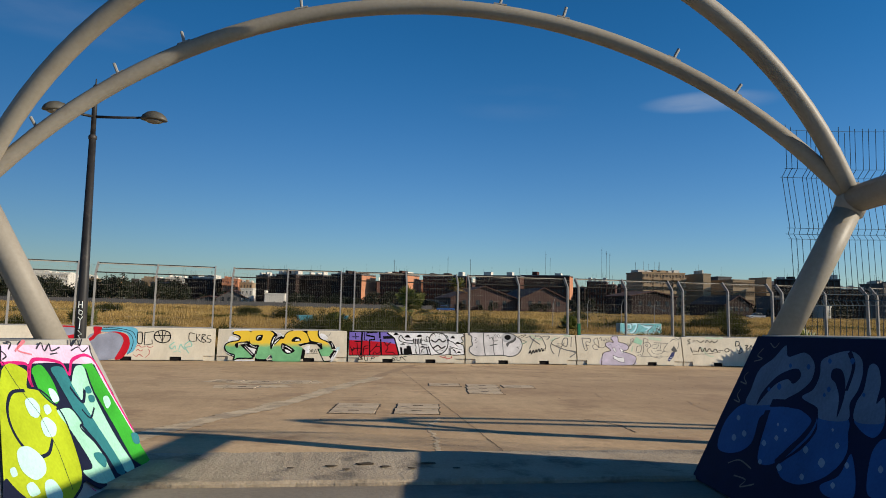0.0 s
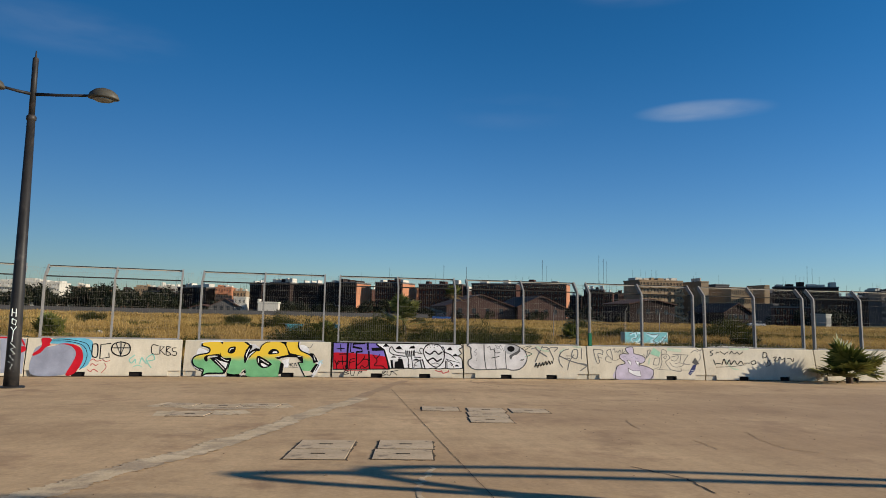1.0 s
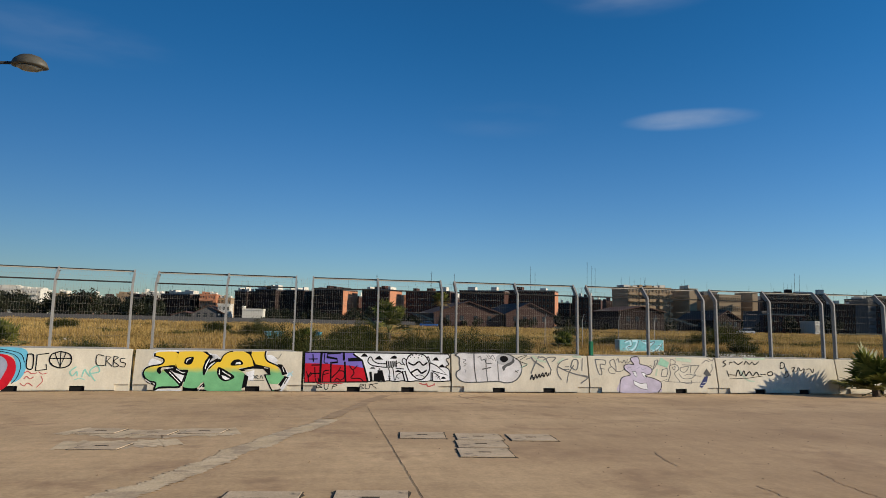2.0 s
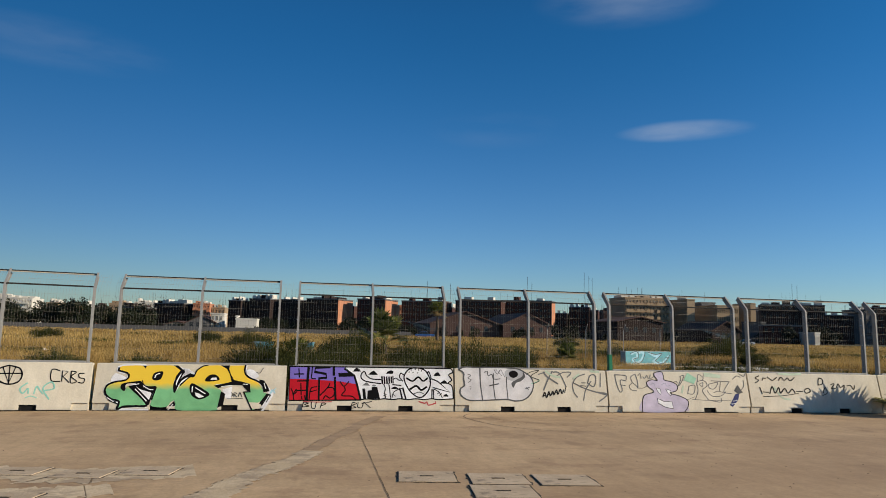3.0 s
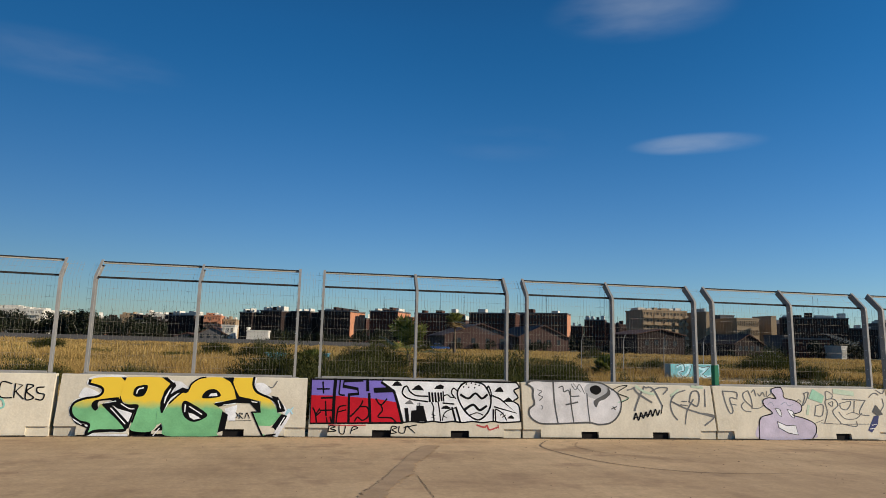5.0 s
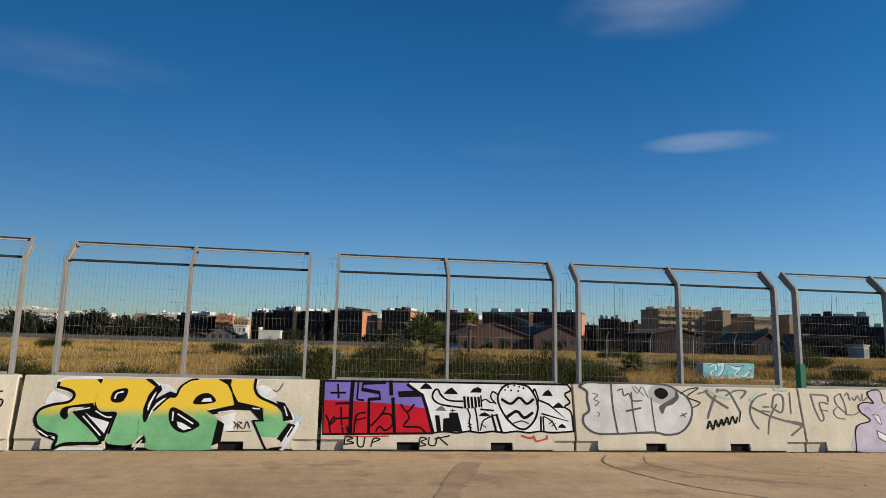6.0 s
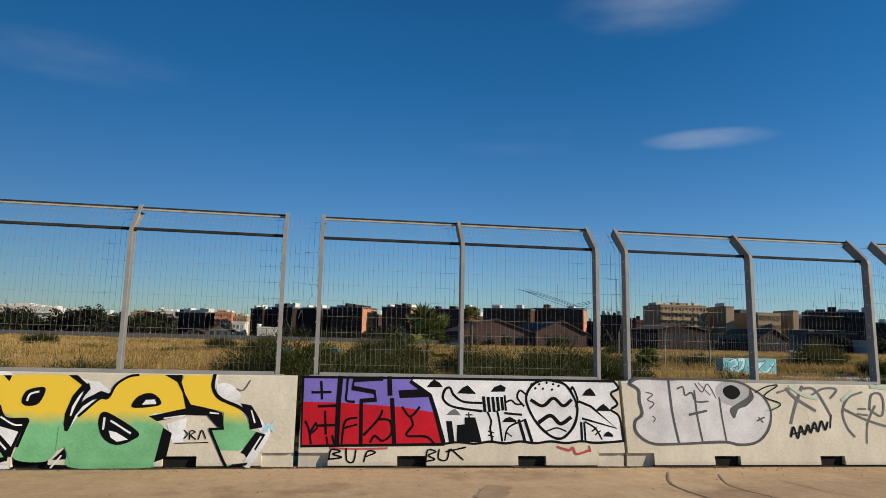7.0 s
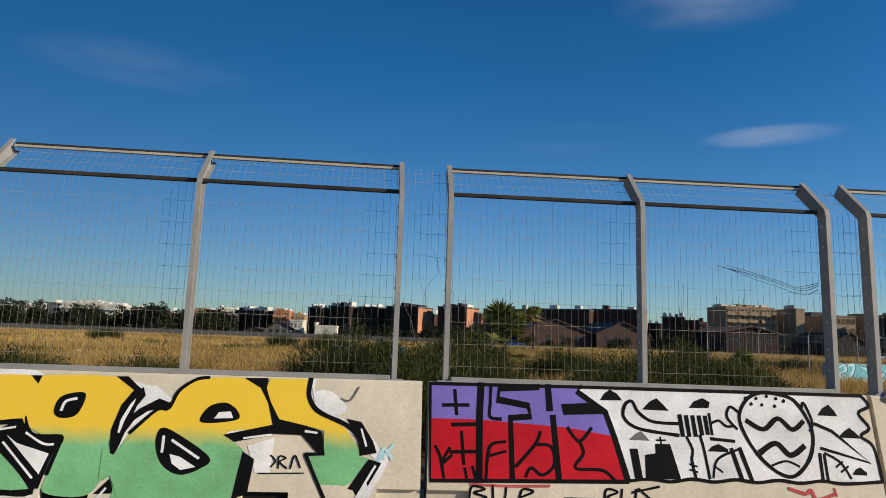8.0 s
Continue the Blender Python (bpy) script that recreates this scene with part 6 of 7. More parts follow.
fill("b4", 1, "black", [(1.88, 0.86), (1.951, 0.929), (2.016, 0.961), (2.079, 0.9), (2.12, 0.855)])
fill("b4", 1, "black", [(2.305, 0.885), (2.355, 0.942), (2.437, 0.975), (2.501, 0.938), (2.483, 0.888)])
fill("b4", 1, "black", [(3.485, 0.853), (3.539, 0.917), (3.601, 0.949), (3.645, 0.9), (3.669, 0.85)])
fill("b4", 1, "black", [(3.643, 0.668), (3.711, 0.725), (3.763, 0.754), (3.81, 0.714), (3.857, 0.664)])
fill("b4", 1, "grey", [(1.742, 0.602), (1.799, 0.652), (1.85, 0.677), (1.894, 0.638), (1.925, 0.599)])
fill("b4", 1, "black", [(2.435, 0.525), (2.481, 0.568), (2.539, 0.587), (2.619, 0.546), (2.618, 0.521)])
fill("b4", 1, "black", [(3.719, 0.361), (3.755, 0.404), (3.799, 0.423), (3.853, 0.38), (3.851, 0.356)])
fill("b4", 1, "black", [(2.82, 0.987), (2.84, 1), (2.846, 0.975), (2.826, 0.968)], True)
fill("b4", 1, "black", [(2.919, 0.986), (2.939, 1.002), (2.948, 0.98), (2.925, 0.97)], True)
fill("b4", 1, "black", [(3.019, 1.009), (3.039, 1.022), (3.048, 1), (3.025, 0.99)], True)
fill("b4", 1, "black", [(3.101, 0.989), (3.121, 1.005), (3.134, 0.983), (3.11, 0.973)], True)
fill("b4", 1, "black", [(3.169, 0.968), (3.193, 0.987), (3.202, 0.962), (3.178, 0.952)], True)
fill("b4", 1, "black", [(2.867, 0.938), (2.888, 0.951), (2.897, 0.929), (2.873, 0.919)], True)
fill("b4", 1, "black", [(2.966, 0.933), (2.986, 0.946), (2.995, 0.927), (2.972, 0.914)], True)
fill("b4", 1, "black", [(3.081, 0.922), (3.102, 0.938), (3.114, 0.917), (3.09, 0.907)], True)
stroke("b4", 1, "black", 0.018, [(0.351, 0.093), (0.376, 0.2), (0.483, 0.18), (0.393, 0.151), (0.5, 0.114), (0.351, 0.093)], True)
stroke("b4", 1, "black", 0.018, [(0.548, 0.21), (0.562, 0.08), (0.637, 0.066), (0.664, 0.196)], True)
stroke("b4", 1, "black", 0.018, [(0.758, 0.066), (0.801, 0.182), (0.892, 0.168), (0.787, 0.124)], True)
stroke("b4", 1, "black", 0.018, [(1.492, 0.07), (1.516, 0.196), (1.615, 0.179), (1.522, 0.137), (1.6, 0.091), (1.492, 0.07)], True)
stroke("b4", 1, "black", 0.018, [(1.653, 0.202), (1.646, 0.1), (1.74, 0.086), (1.777, 0.203)], True)
stroke("b4", 1, "black", 0.018, [(1.796, 0.209), (1.942, 0.087)], True)
stroke("b4", 1, "black", 0.018, [(1.975, 0.228), (1.74, 0.179)], True)
stroke("b4", 1, "redthin", 0.028, [(3.123, 0.236), (3.267, 0.197), (3.318, 0.228), (3.362, 0.153), (3.528, 0.199)], True)
stroke("b4", 1, "redthin", 0.018, [(3.531, 0.244), (3.543, 0.184)], True)
stroke("b4", 1, "redthin", 0.021, [(0.361, 0.217), (0.663, 0.208), (1.029, 0.216)], True)

# b5
fill("b5", 0, "silver", [(0.106, 1.010), (0.236, 1.078), (0.588, 1.073), (0.944, 1.080), (1.302, 1.075), (1.621, 1.055), (1.812, 0.965), (1.959, 0.856), (2.024, 0.674), (1.946, 0.455), (1.767, 0.303), (1.525, 0.266), (1.294, 0.300), (0.670, 0.274), (0.325, 0.282), (0.144, 0.403), (0.136, 0.544), (0.239, 0.634), (0.221, 0.795), (0.224, 0.932)], True)
stroke("b5", 1, "dgrey", 0.032, [(0.106, 1.010), (0.236, 1.078), (0.588, 1.073), (0.944, 1.080), (1.302, 1.075), (1.621, 1.055), (1.812, 0.965), (1.959, 0.856), (2.024, 0.674), (1.946, 0.455), (1.767, 0.303), (1.525, 0.266), (1.294, 0.300), (0.670, 0.274), (0.325, 0.282), (0.144, 0.403), (0.136, 0.544), (0.239, 0.634), (0.221, 0.795), (0.224, 0.932), (0.106, 1.010)], True)
stroke("b5", 1, "dgrey", 0.030, [(0.645, 1.056), (0.648, 0.657), (0.690, 0.284)], True)
stroke("b5", 1, "dgrey", 0.022, [(1.324, 0.847), (1.325, 0.575), (1.341, 0.300)], True)
stroke("b5", 1, "dgrey", 0.024, [(0.988, 0.933), (0.984, 0.625), (1.013, 0.297)], True)
stroke("b5", 1, "dgrey", 0.022, [(0.754, 0.955), (0.835, 0.978), (0.852, 0.876), (0.946, 0.907), (0.994, 0.798), (1.160, 0.801)], True)
stroke("b5", 1, "dgrey", 0.030, [(0.879, 0.631), (1.120, 0.681)])
stroke("b5", 1, "dgrey", 0.014, [(0.319, 0.905), (0.406, 0.877), (0.331, 0.811), (0.413, 0.769), (0.345, 0.703)], True)
stroke("b5", 1, "dgrey", 0.012, [(0.372, 0.610), (0.408, 0.582), (0.378, 0.539)], True)
fill("b5", 0, "mgrey", [(1.280, 0.949), (1.399, 1.051), (1.621, 1.055), (1.792, 0.965), (1.756, 0.846), (1.583, 0.741), (1.350, 0.793)], True)
fill("b5", 1, "black", [(1.402, 0.966), (1.515, 1.012), (1.611, 0.969), (1.621, 0.888), (1.514, 0.828), (1.408, 0.878)], True)
fill("b5", 1, "dgrey", [(1.580, 0.785), (1.739, 0.872), (1.772, 0.972), (1.815, 0.862), (1.696, 0.750), (1.571, 0.704), (1.493, 0.588), (1.451, 0.703)], True)
stroke("b5", 1, "dgrey", 0.014, [(1.010, 1.026), (1.094, 0.917), (1.184, 1.021), (1.277, 0.846)], True)
stroke("b5", 1, "dgrey", 0.012, [(1.058, 1.034), (1.201, 0.882)], True)
stroke("b5", 1, "dgrey", 0.020, [(1.808, 0.562), (1.918, 0.607)], True)
stroke("b5", 1, "dgrey", 0.020, [(1.838, 0.606), (1.886, 0.545)], True)
stroke("b5", 1, "black", 0.016, [(1.847, 0.921), (2.019, 0.998), (2.184, 1.016), (1.970, 0.875), (2.184, 0.779), (2.026, 0.692)], True)
stroke("b5", 1, "green2", 0.020, [(1.970, 0.691), (2.147, 0.749), (2.194, 0.793)], True)
stroke("b5", 0, "grey", 0.036, [(2.310, 0.981), (2.408, 0.863), (2.670, 0.700)], True)
stroke("b5", 0, "grey", 0.036, [(2.544, 1.007), (2.391, 0.752), (2.287, 0.538)], True)
stroke("b5", 0, "grey", 0.030, [(2.569, 0.985), (2.731, 0.961), (2.886, 0.640)], True)
stroke("b5", 0, "grey", 0.026, [(2.622, 0.874), (2.837, 0.982), (3.044, 0.978), (2.934, 0.863)], True)
stroke("b5", 0, "grey", 0.026, [(2.172, 0.926), (2.342, 0.974)], True)
stroke("b5", 0, "grey", 0.028, [(3.416, 0.946), (3.193, 0.867), (3.071, 0.687), (3.088, 0.496), (3.174, 0.372)], True)
stroke("b5", 0, "grey", 0.030, [(3.094, 0.724), (3.433, 0.573), (3.970, 0.431)], True)
stroke("b5", 0, "grey", 0.028, [(3.482, 0.729), (3.556, 0.910), (3.686, 0.927), (3.710, 0.807), (3.632, 0.638), (3.469, 0.729)], True)
stroke("b5", 0, "grey", 0.026, [(3.572, 0.768), (3.407, 0.543), (3.333, 0.294)], True)
stroke("b5", 0, "grey", 0.022, [(3.850, 0.968), (3.811, 0.629)], True)
stroke("b5", 0, "grey", 0.030, [(3.712, 0.502), (3.986, 0.446), (3.750, 0.268)], True)
stroke("b5", 0, "grey", 0.022, [(3.314, 0.727), (3.419, 0.728)], True)
stroke("b5", 0, "grey", 0.022, [(3.282, 0.660), (3.425, 0.647)], True)
stroke("b5", 1, "black", 0.026, [(2.255, 0.368), (2.312, 0.488), (2.349, 0.351), (2.420, 0.503), (2.452, 0.395), (2.527, 0.515), (2.545, 0.418), (2.630, 0.549), (2.652, 0.433), (2.730, 0.565), (2.762, 0.456), (2.818, 0.551)], True)
stroke("b5", 1, "black", 0.016, [(2.250, 0.393), (2.425, 0.431), (2.635, 0.480)], True)
stroke("b5", 1, "black", 0.018, [(2.890, 0.640), (2.840, 0.482)], True)
stroke("b5", 0, "green3", 0.050, [(2.368, 1.011), (2.536, 0.902), (2.736, 0.860)], True)
stroke("b5", 0, "green3", 0.050, [(3.577, 1.024), (3.806, 1.005)], True)
stroke("b5", 0, "green3", 0.040, [(3.096, 0.836), (3.270, 0.951)], True)

# b6
fill("b6", 0, "lilac", [(0.872, 0.025), (0.923, 0.331), (1.010, 0.450), (1.254, 0.524), (1.101, 0.667), (1.092, 0.776), (1.224, 0.826), (1.387, 0.816), (1.312, 0.937), (1.339, 1.011), (1.523, 1.038), (1.575, 0.941), (1.582, 0.831), (1.821, 0.773), (1.941, 0.677), (1.891, 0.555), (1.700, 0.493), (1.962, 0.423), (2.176, 0.316), (2.173, 0.161), (2.065, 0.030)], True)
stroke("b6", 1, "black", 0.020, [(0.872, 0.025), (0.923, 0.331), (1.010, 0.450), (1.254, 0.524), (1.101, 0.667), (1.092, 0.776), (1.224, 0.826), (1.387, 0.816), (1.312, 0.937), (1.339, 1.011), (1.523, 1.038), (1.575, 0.941), (1.582, 0.831), (1.821, 0.773), (1.941, 0.677), (1.891, 0.555), (1.700, 0.493), (1.962, 0.423), (2.176, 0.316), (2.173, 0.161), (2.065, 0.030)], True)
fill("b6", 1, "white", [(1.333, 0.358), (1.523, 0.276), (1.730, 0.289), (1.749, 0.099), (1.538, 0.134), (1.339, 0.239)])
stroke("b6", 1, "black", 0.014, [(1.333, 0.358), (1.523, 0.276), (1.730, 0.289), (1.749, 0.099), (1.538, 0.134), (1.339, 0.239), (1.333, 0.358)])
fill("b6", 1, "white", [(1.325, 0.621), (1.386, 0.502), (1.448, 0.466), (1.431, 0.598)], True)
stroke("b6", 1, "black", 0.012, [(1.325, 0.621), (1.386, 0.502), (1.448, 0.466), (1.431, 0.598), (1.325, 0.621)], True)
fill("b6", 1, "white", [(1.596, 0.600), (1.656, 0.480), (1.730, 0.433), (1.725, 0.553)], True)
stroke("b6", 1, "black", 0.012, [(1.596, 0.600), (1.656, 0.480), (1.730, 0.433), (1.725, 0.553), (1.596, 0.600)], True)
stroke("b6", 1, "bluegrey", 0.013, [(1.174, 0.692), (1.264, 0.741), (1.306, 0.669)], True)
stroke("b6", 1, "bluegrey", 0.013, [(1.476, 0.695), (1.595, 0.745), (1.637, 0.673), (1.752, 0.699)], True)
stroke("b6", 0, "grey", 0.022, [(0.213, 0.945), (0.244, 0.705), (0.309, 0.515), (0.383, 0.563), (0.352, 0.802), (0.512, 0.792)], True)
stroke("b6", 0, "grey", 0.022, [(0.213, 0.945), (0.506, 0.925), (0.518, 0.828)], True)
stroke("b6", 0, "grey", 0.018, [(0.336, 0.694), (0.480, 0.672)], True)
stroke("b6", 0, "grey", 0.018, [(0.783, 0.965), (0.665, 0.903), (0.673, 0.782), (0.789, 0.663), (0.825, 0.640), (0.826, 0.808), (0.783, 0.965)], True)
stroke("b6", 0, "grey", 0.016, [(0.665, 0.734), (0.586, 0.661), (0.638, 0.566), (0.783, 0.543)], True)
stroke("b6", 0, "grey", 0.016, [(0.808, 0.616), (0.971, 0.617), (1.090, 0.679)], True)
stroke("b6", 0, "grey", 0.016, [(0.859, 0.930), (0.922, 0.980), (0.943, 0.858)], True)
stroke("b6", 0, "grey", 0.016, [(0.992, 0.908), (1.038, 0.860), (1.106, 0.934), (1.146, 0.849)], True)
stroke("b6", 0, "grey", 0.016, [(1.206, 0.960), (1.187, 0.850), (1.294, 0.912)], True)
stroke("b6", 0, "grey", 0.018, [(2.044, 0.923), (2.161, 0.949), (2.072, 0.776), (1.969, 0.677), (2.058, 0.849), (2.044, 0.923)], True)
stroke("b6", 0, "grey", 0.014, [(1.816, 0.748), (1.909, 0.798), (1.955, 0.750)], True)
stroke("b6", 0, "grey", 0.018, [(2.276, 0.680), (2.210, 0.485)], True)
stroke("b6", 0, "grey", 0.018, [(2.276, 0.680), (2.447, 0.695), (2.377, 0.487), (2.210, 0.485)], True)
stroke("b6", 0, "grey", 0.018, [(2.401, 0.330), (2.518, 0.561), (2.521, 0.782), (2.727, 0.821), (2.801, 0.699), (2.645, 0.562), (2.782, 0.345)], True)
stroke("b6", 0, "grey", 0.014, [(2.582, 0.733), (2.689, 0.771), (2.654, 0.673), (2.582, 0.733)], True)
stroke("b6", 0, "grey", 0.016, [(2.851, 0.736), (3.116, 0.777), (2.995, 0.615), (2.858, 0.638), (2.851, 0.736)], True)
stroke("b6", 0, "grey", 0.016, [(2.927, 0.824), (3.466, 0.806)], True)
stroke("b6", 0, "grey", 0.016, [(3.205, 0.790), (3.141, 0.567)], True)
stroke("b6", 0, "grey", 0.016, [(2.786, 0.564), (2.899, 0.431), (3.154, 0.433), (3.321, 0.545)], True)
stroke("b6", 0, "grey", 0.014, [(2.960, 0.517), (3.110, 0.555), (3.244, 0.519)], True)
stroke("b6", 0, "grey", 0.018, [(2.765, 0.333), (3.119, 0.275), (3.155, 0.372)], True)
stroke("b6", 0, "grey", 0.016, [(3.466, 0.806), (3.264, 0.544), (3.482, 0.497)], True)
stroke("b6", 0, "grey", 0.012, [(2.320, 0.341), (2.735, 0.320), (3.442, 0.326)], True)
stroke("b6", 0, "grey", 0.012, [(2.149, 0.316), (2.388, 0.402)], True)
stroke("b6", 0, "grey", 0.018, [(3.567, 0.870), (3.704, 0.959), (3.812, 0.923)], True)
stroke("b6", 0, "grey", 0.018, [(3.777, 1.023), (3.905, 0.950), (3.988, 1.052)], True)
stroke("b6", 0, "grey", 0.016, [(3.881, 0.849), (3.875, 0.699), (3.758, 0.574)], True)
stroke("b6", 0, "grey", 0.014, [(2.541, 0.806), (2.576, 0.980), (2.717, 0.908), (2.673, 0.833)], True)
fill("b6", 0, "green2", [(2.275, 1.025), (2.513, 0.880), (2.427, 0.731), (2.137, 0.826)])
stroke("b6", 0, "green3", 0.100, [(2.775, 0.983), (3.195, 0.939)], True)
stroke("b6", 0, "green3", 0.050, [(2.109, 0.679), (2.048, 0.508)], True)
fill("b6", 1, "navy", [(3.594, 0.486), (3.715, 0.512), (3.643, 0.327), (3.460, 0.156), (3.386, 0.204)])
fill("b6", 1, "dgrey", [(3.571, 0.572), (3.692, 0.722), (3.819, 0.525), (3.680, 0.487)])
stroke("b6", 2, "white", 0.012, [(3.494, 0.302), (3.628, 0.327)], True)
stroke("b6", 2, "white", 0.012, [(3.434, 0.228), (3.551, 0.241)], True)

# b7
stroke("b7", 0, "black", 0.023, [(0.336, 0.969), (0.225, 0.914), (0.315, 0.852), (0.208, 0.788)], True)
stroke("b7", 0, "black", 0.023, [(0.423, 0.853), (0.447, 0.917), (0.529, 0.908)])
stroke("b7", 0, "black", 0.027, [(0.589, 0.94), (0.721, 0.847), (0.87, 0.933)])
stroke("b7", 0, "black", 0.023, [(0.916, 0.859), (0.994, 0.945), (1.086, 0.862), (1.19, 0.927), (1.266, 0.853), (1.406, 0.94)], True)
stroke("b7", 0, "black", 0.031, [(0.316, 0.663), (0.356, 0.497)])
stroke("b7", 0, "black", 0.023, [(0.395, 0.549), (0.554, 0.54)])
stroke("b7", 0, "black", 0.031, [(0.584, 0.509), (0.691, 0.693), (0.748, 0.521), (0.879, 0.669), (0.91, 0.522), (1.054, 0.645), (1.139, 0.525), (1.281, 0.631), (1.35, 0.526)], True)
stroke("b7", 0, "black", 0.023, [(1.402, 0.569), (1.584, 0.571)])
stroke("b7", 0, "black", 0.027, [(1.656, 0.624), (1.784, 0.652), (1.816, 0.573), (1.685, 0.529), (1.638, 0.598)], True)
stroke("b7", 0, "black", 0.015, [(0.373, 0.429), (0.943, 0.45), (1.451, 0.517)])
stroke("b7", 0, "black", 0.024, [(2.099, 0.746), (2.152, 0.928), (2.266, 0.887), (2.23, 0.779), (2.111, 0.746)], True)
stroke("b7", 0, "black", 0.019, [(2.206, 0.534), (2.301, 0.684), (2.329, 0.535), (2.173, 0.47)], True)
stroke("b7", 0, "black", 0.024, [(2.487, 0.766), (2.602, 0.783), (2.499, 0.659), (2.624, 0.66)], True)
stroke("b7", 0, "black", 0.024, [(2.655, 0.687), (2.727, 0.785), (2.78, 0.689), (2.907, 0.754), (2.867, 0.636)], True)
stroke("b7", 0, "black", 0.024, [(2.996, 0.734), (3.105, 0.746), (3.18, 0.639), (3.231, 0.747)], True)
stroke("b7", 0, "green3", 0.055, [(0.94, 1.036), (1.3, 1.019), (1.61, 1.036)], True)
stroke("b7", 0, "green3", 0.046, [(0.746, 0.668), (0.935, 0.408), (1.165, 0.357)], True)

# b2
fill("b2", 0, "bluegrey", [(0.179, 0.062), (0.177, 0.678), (0.358, 0.847), (0.54, 0.805), (0.838, 0.876), (1.112, 0.812), (1.235, 0.633), (1.153, 0.352), (1.032, 0.063)], True)
fill("b2", 0, "skyblue", [(0.576, 1.019), (1.494, 1.033), (1.639, 0.75), (1.576, 0.354), (1.364, 0.208), (1.377, 0.465), (1.381, 0.719), (1.208, 0.881), (0.58, 0.895)], True)
fill("b2", 1, "red", [(0.334, 1.036), (0.576, 1.019), (0.564, 0.861), (0.989, 0.901), (1.311, 0.792), (1.418, 0.522), (1.345, 0.242), (1.196, 0.053), (1.023, 0.052), (1.153, 0.352), (1.226, 0.621), (1.102, 0.812), (0.838, 0.876), (0.498, 0.815), (0.356, 0.652), (0.192, 0.556), (0.16, 0.611), (0.296, 0.735), (0.356, 0.858)], True)
stroke("b2", 1, "black", 0.017, [(0.572, 0.962), (0.983, 0.957), (1.356, 0.86), (1.505, 0.635), (1.472, 0.354), (1.366, 0.186)], True)
stroke("b2", 1, "black", 0.017, [(0.616, 1.019), (1.029, 1.003), (1.455, 0.907), (1.582, 0.693)], True)
stroke("b2", 1, "black", 0.029, [(1.625, 0.887), (1.636, 0.58), (1.765, 0.547), (1.753, 0.865), (1.625, 0.887)], True)
stroke("b2", 1, "black", 0.029, [(2.087, 0.916), (1.836, 0.878), (1.844, 0.491), (2.082, 0.527), (2.06, 0.652)])
stroke("b2", 1, "black", 0.03, [(2.339, 0.965), (2.543, 0.905), (2.61, 0.761), (2.553, 0.617), (2.376, 0.564), (2.194, 0.631), (2.118, 0.756), (2.168, 0.9), (2.339, 0.965)], True)
stroke("b2", 1, "black", 0.025, [(2.131, 0.79), (2.591, 0.796)])
stroke("b2", 1, "black", 0.025, [(2.219, 0.929), (2.374, 0.587), (2.47, 0.944)])
stroke("b2", 1, "black", 0.025, [(2.351, 0.954), (2.375, 0.575)])
stroke("b2", 1, "black", 0.021, [(3.338, 0.863), (3.182, 0.884), (3.19, 0.652), (3.367, 0.63)], True)
stroke("b2", 1, "black", 0.021, [(3.4, 0.63), (3.393, 0.864), (3.505, 0.842), (3.414, 0.735), (3.545, 0.609)])
stroke("b2", 1, "black", 0.021, [(3.571, 0.854), (3.578, 0.609), (3.698, 0.633), (3.579, 0.737), (3.672, 0.832), (3.571, 0.854)], True)
stroke("b2", 1, "black", 0.022, [(3.83, 0.81), (3.73, 0.797), (3.748, 0.716), (3.85, 0.687), (3.829, 0.599), (3.733, 0.61)], True)
stroke("b2", 1, "teal", 0.029, [(2.733, 0.59), (2.609, 0.474), (2.672, 0.372), (2.76, 0.475), (2.779, 0.372)], True)
stroke("b2", 1, "teal", 0.029, [(2.888, 0.362), (2.928, 0.522), (2.989, 0.448), (3.061, 0.363)], True)
stroke("b2", 1, "teal", 0.03, [(3.088, 0.432), (3.269, 0.479), (3.204, 0.617), (3.052, 0.477), (3.195, 0.249)], True)
stroke("b2", 1, "teal", 0.021, [(2.734, 0.275), (2.838, 0.316), (2.949, 0.276)], True)
stroke("b2", 1, "redthin", 0.021, [(1.609, 0.439), (1.683, 0.479), (1.767, 0.423), (1.88, 0.441)], True)
stroke("b2", 1, "redthin", 0.021, [(1.623, 0.299), (1.669, 0.355), (1.753, 0.299), (1.817, 0.344)], True)
stroke("b2", 1, "redthin", 0.02, [(1.557, 0.187), (1.641, 0.131), (1.712, 0.198), (1.823, 0.131)], True)
stroke("b2", 1, "redthin", 0.017, [(1.919, 0.469), (2.004, 0.413), (2.106, 0.442)], True)
stroke("b2", 1, "redthin", 0.017, [(1.983, 0.357), (2.026, 0.244), (1.915, 0.098)], True)

# b1
fill("b1", 0, "bluegrey", [(3.365, 1.036), (3.981, 1.011), (3.981, 0.074), (3.474, 0.098)])
fill("b1", 1, "red", [(3.603, 0.728), (3.818, 0.796), (3.981, 0.799), (3.981, 0.676), (3.741, 0.608)], True)
stroke("b1", 1, "red", 0.045, [(3.365, 1.036), (3.646, 1.036), (3.844, 1.007), (3.959, 0.842)], True)

# pL
fill("pL", 0, "lavender", [(-1.122, 1.038), (0.11, 1.003), (0.086, 0.902), (0.165, 0.296), (0.055, 0.292), (-1.462, 0.614)])
fill("pL", 0, "darknavy", [(-1.23, 0.904), (-0.653, 0.894), (0.047, 0.846), (0.068, 0.025), (-0.762, 0.005), (-0.824, 0.036), (-0.891, 0.089), (-1.3, 0.028), (-1.83, 0.152)])
stroke("pL", 0, "tag", 0.022, [(0.122, 0.998), (0.08, 0.893), (0.121, 0.59)], True)
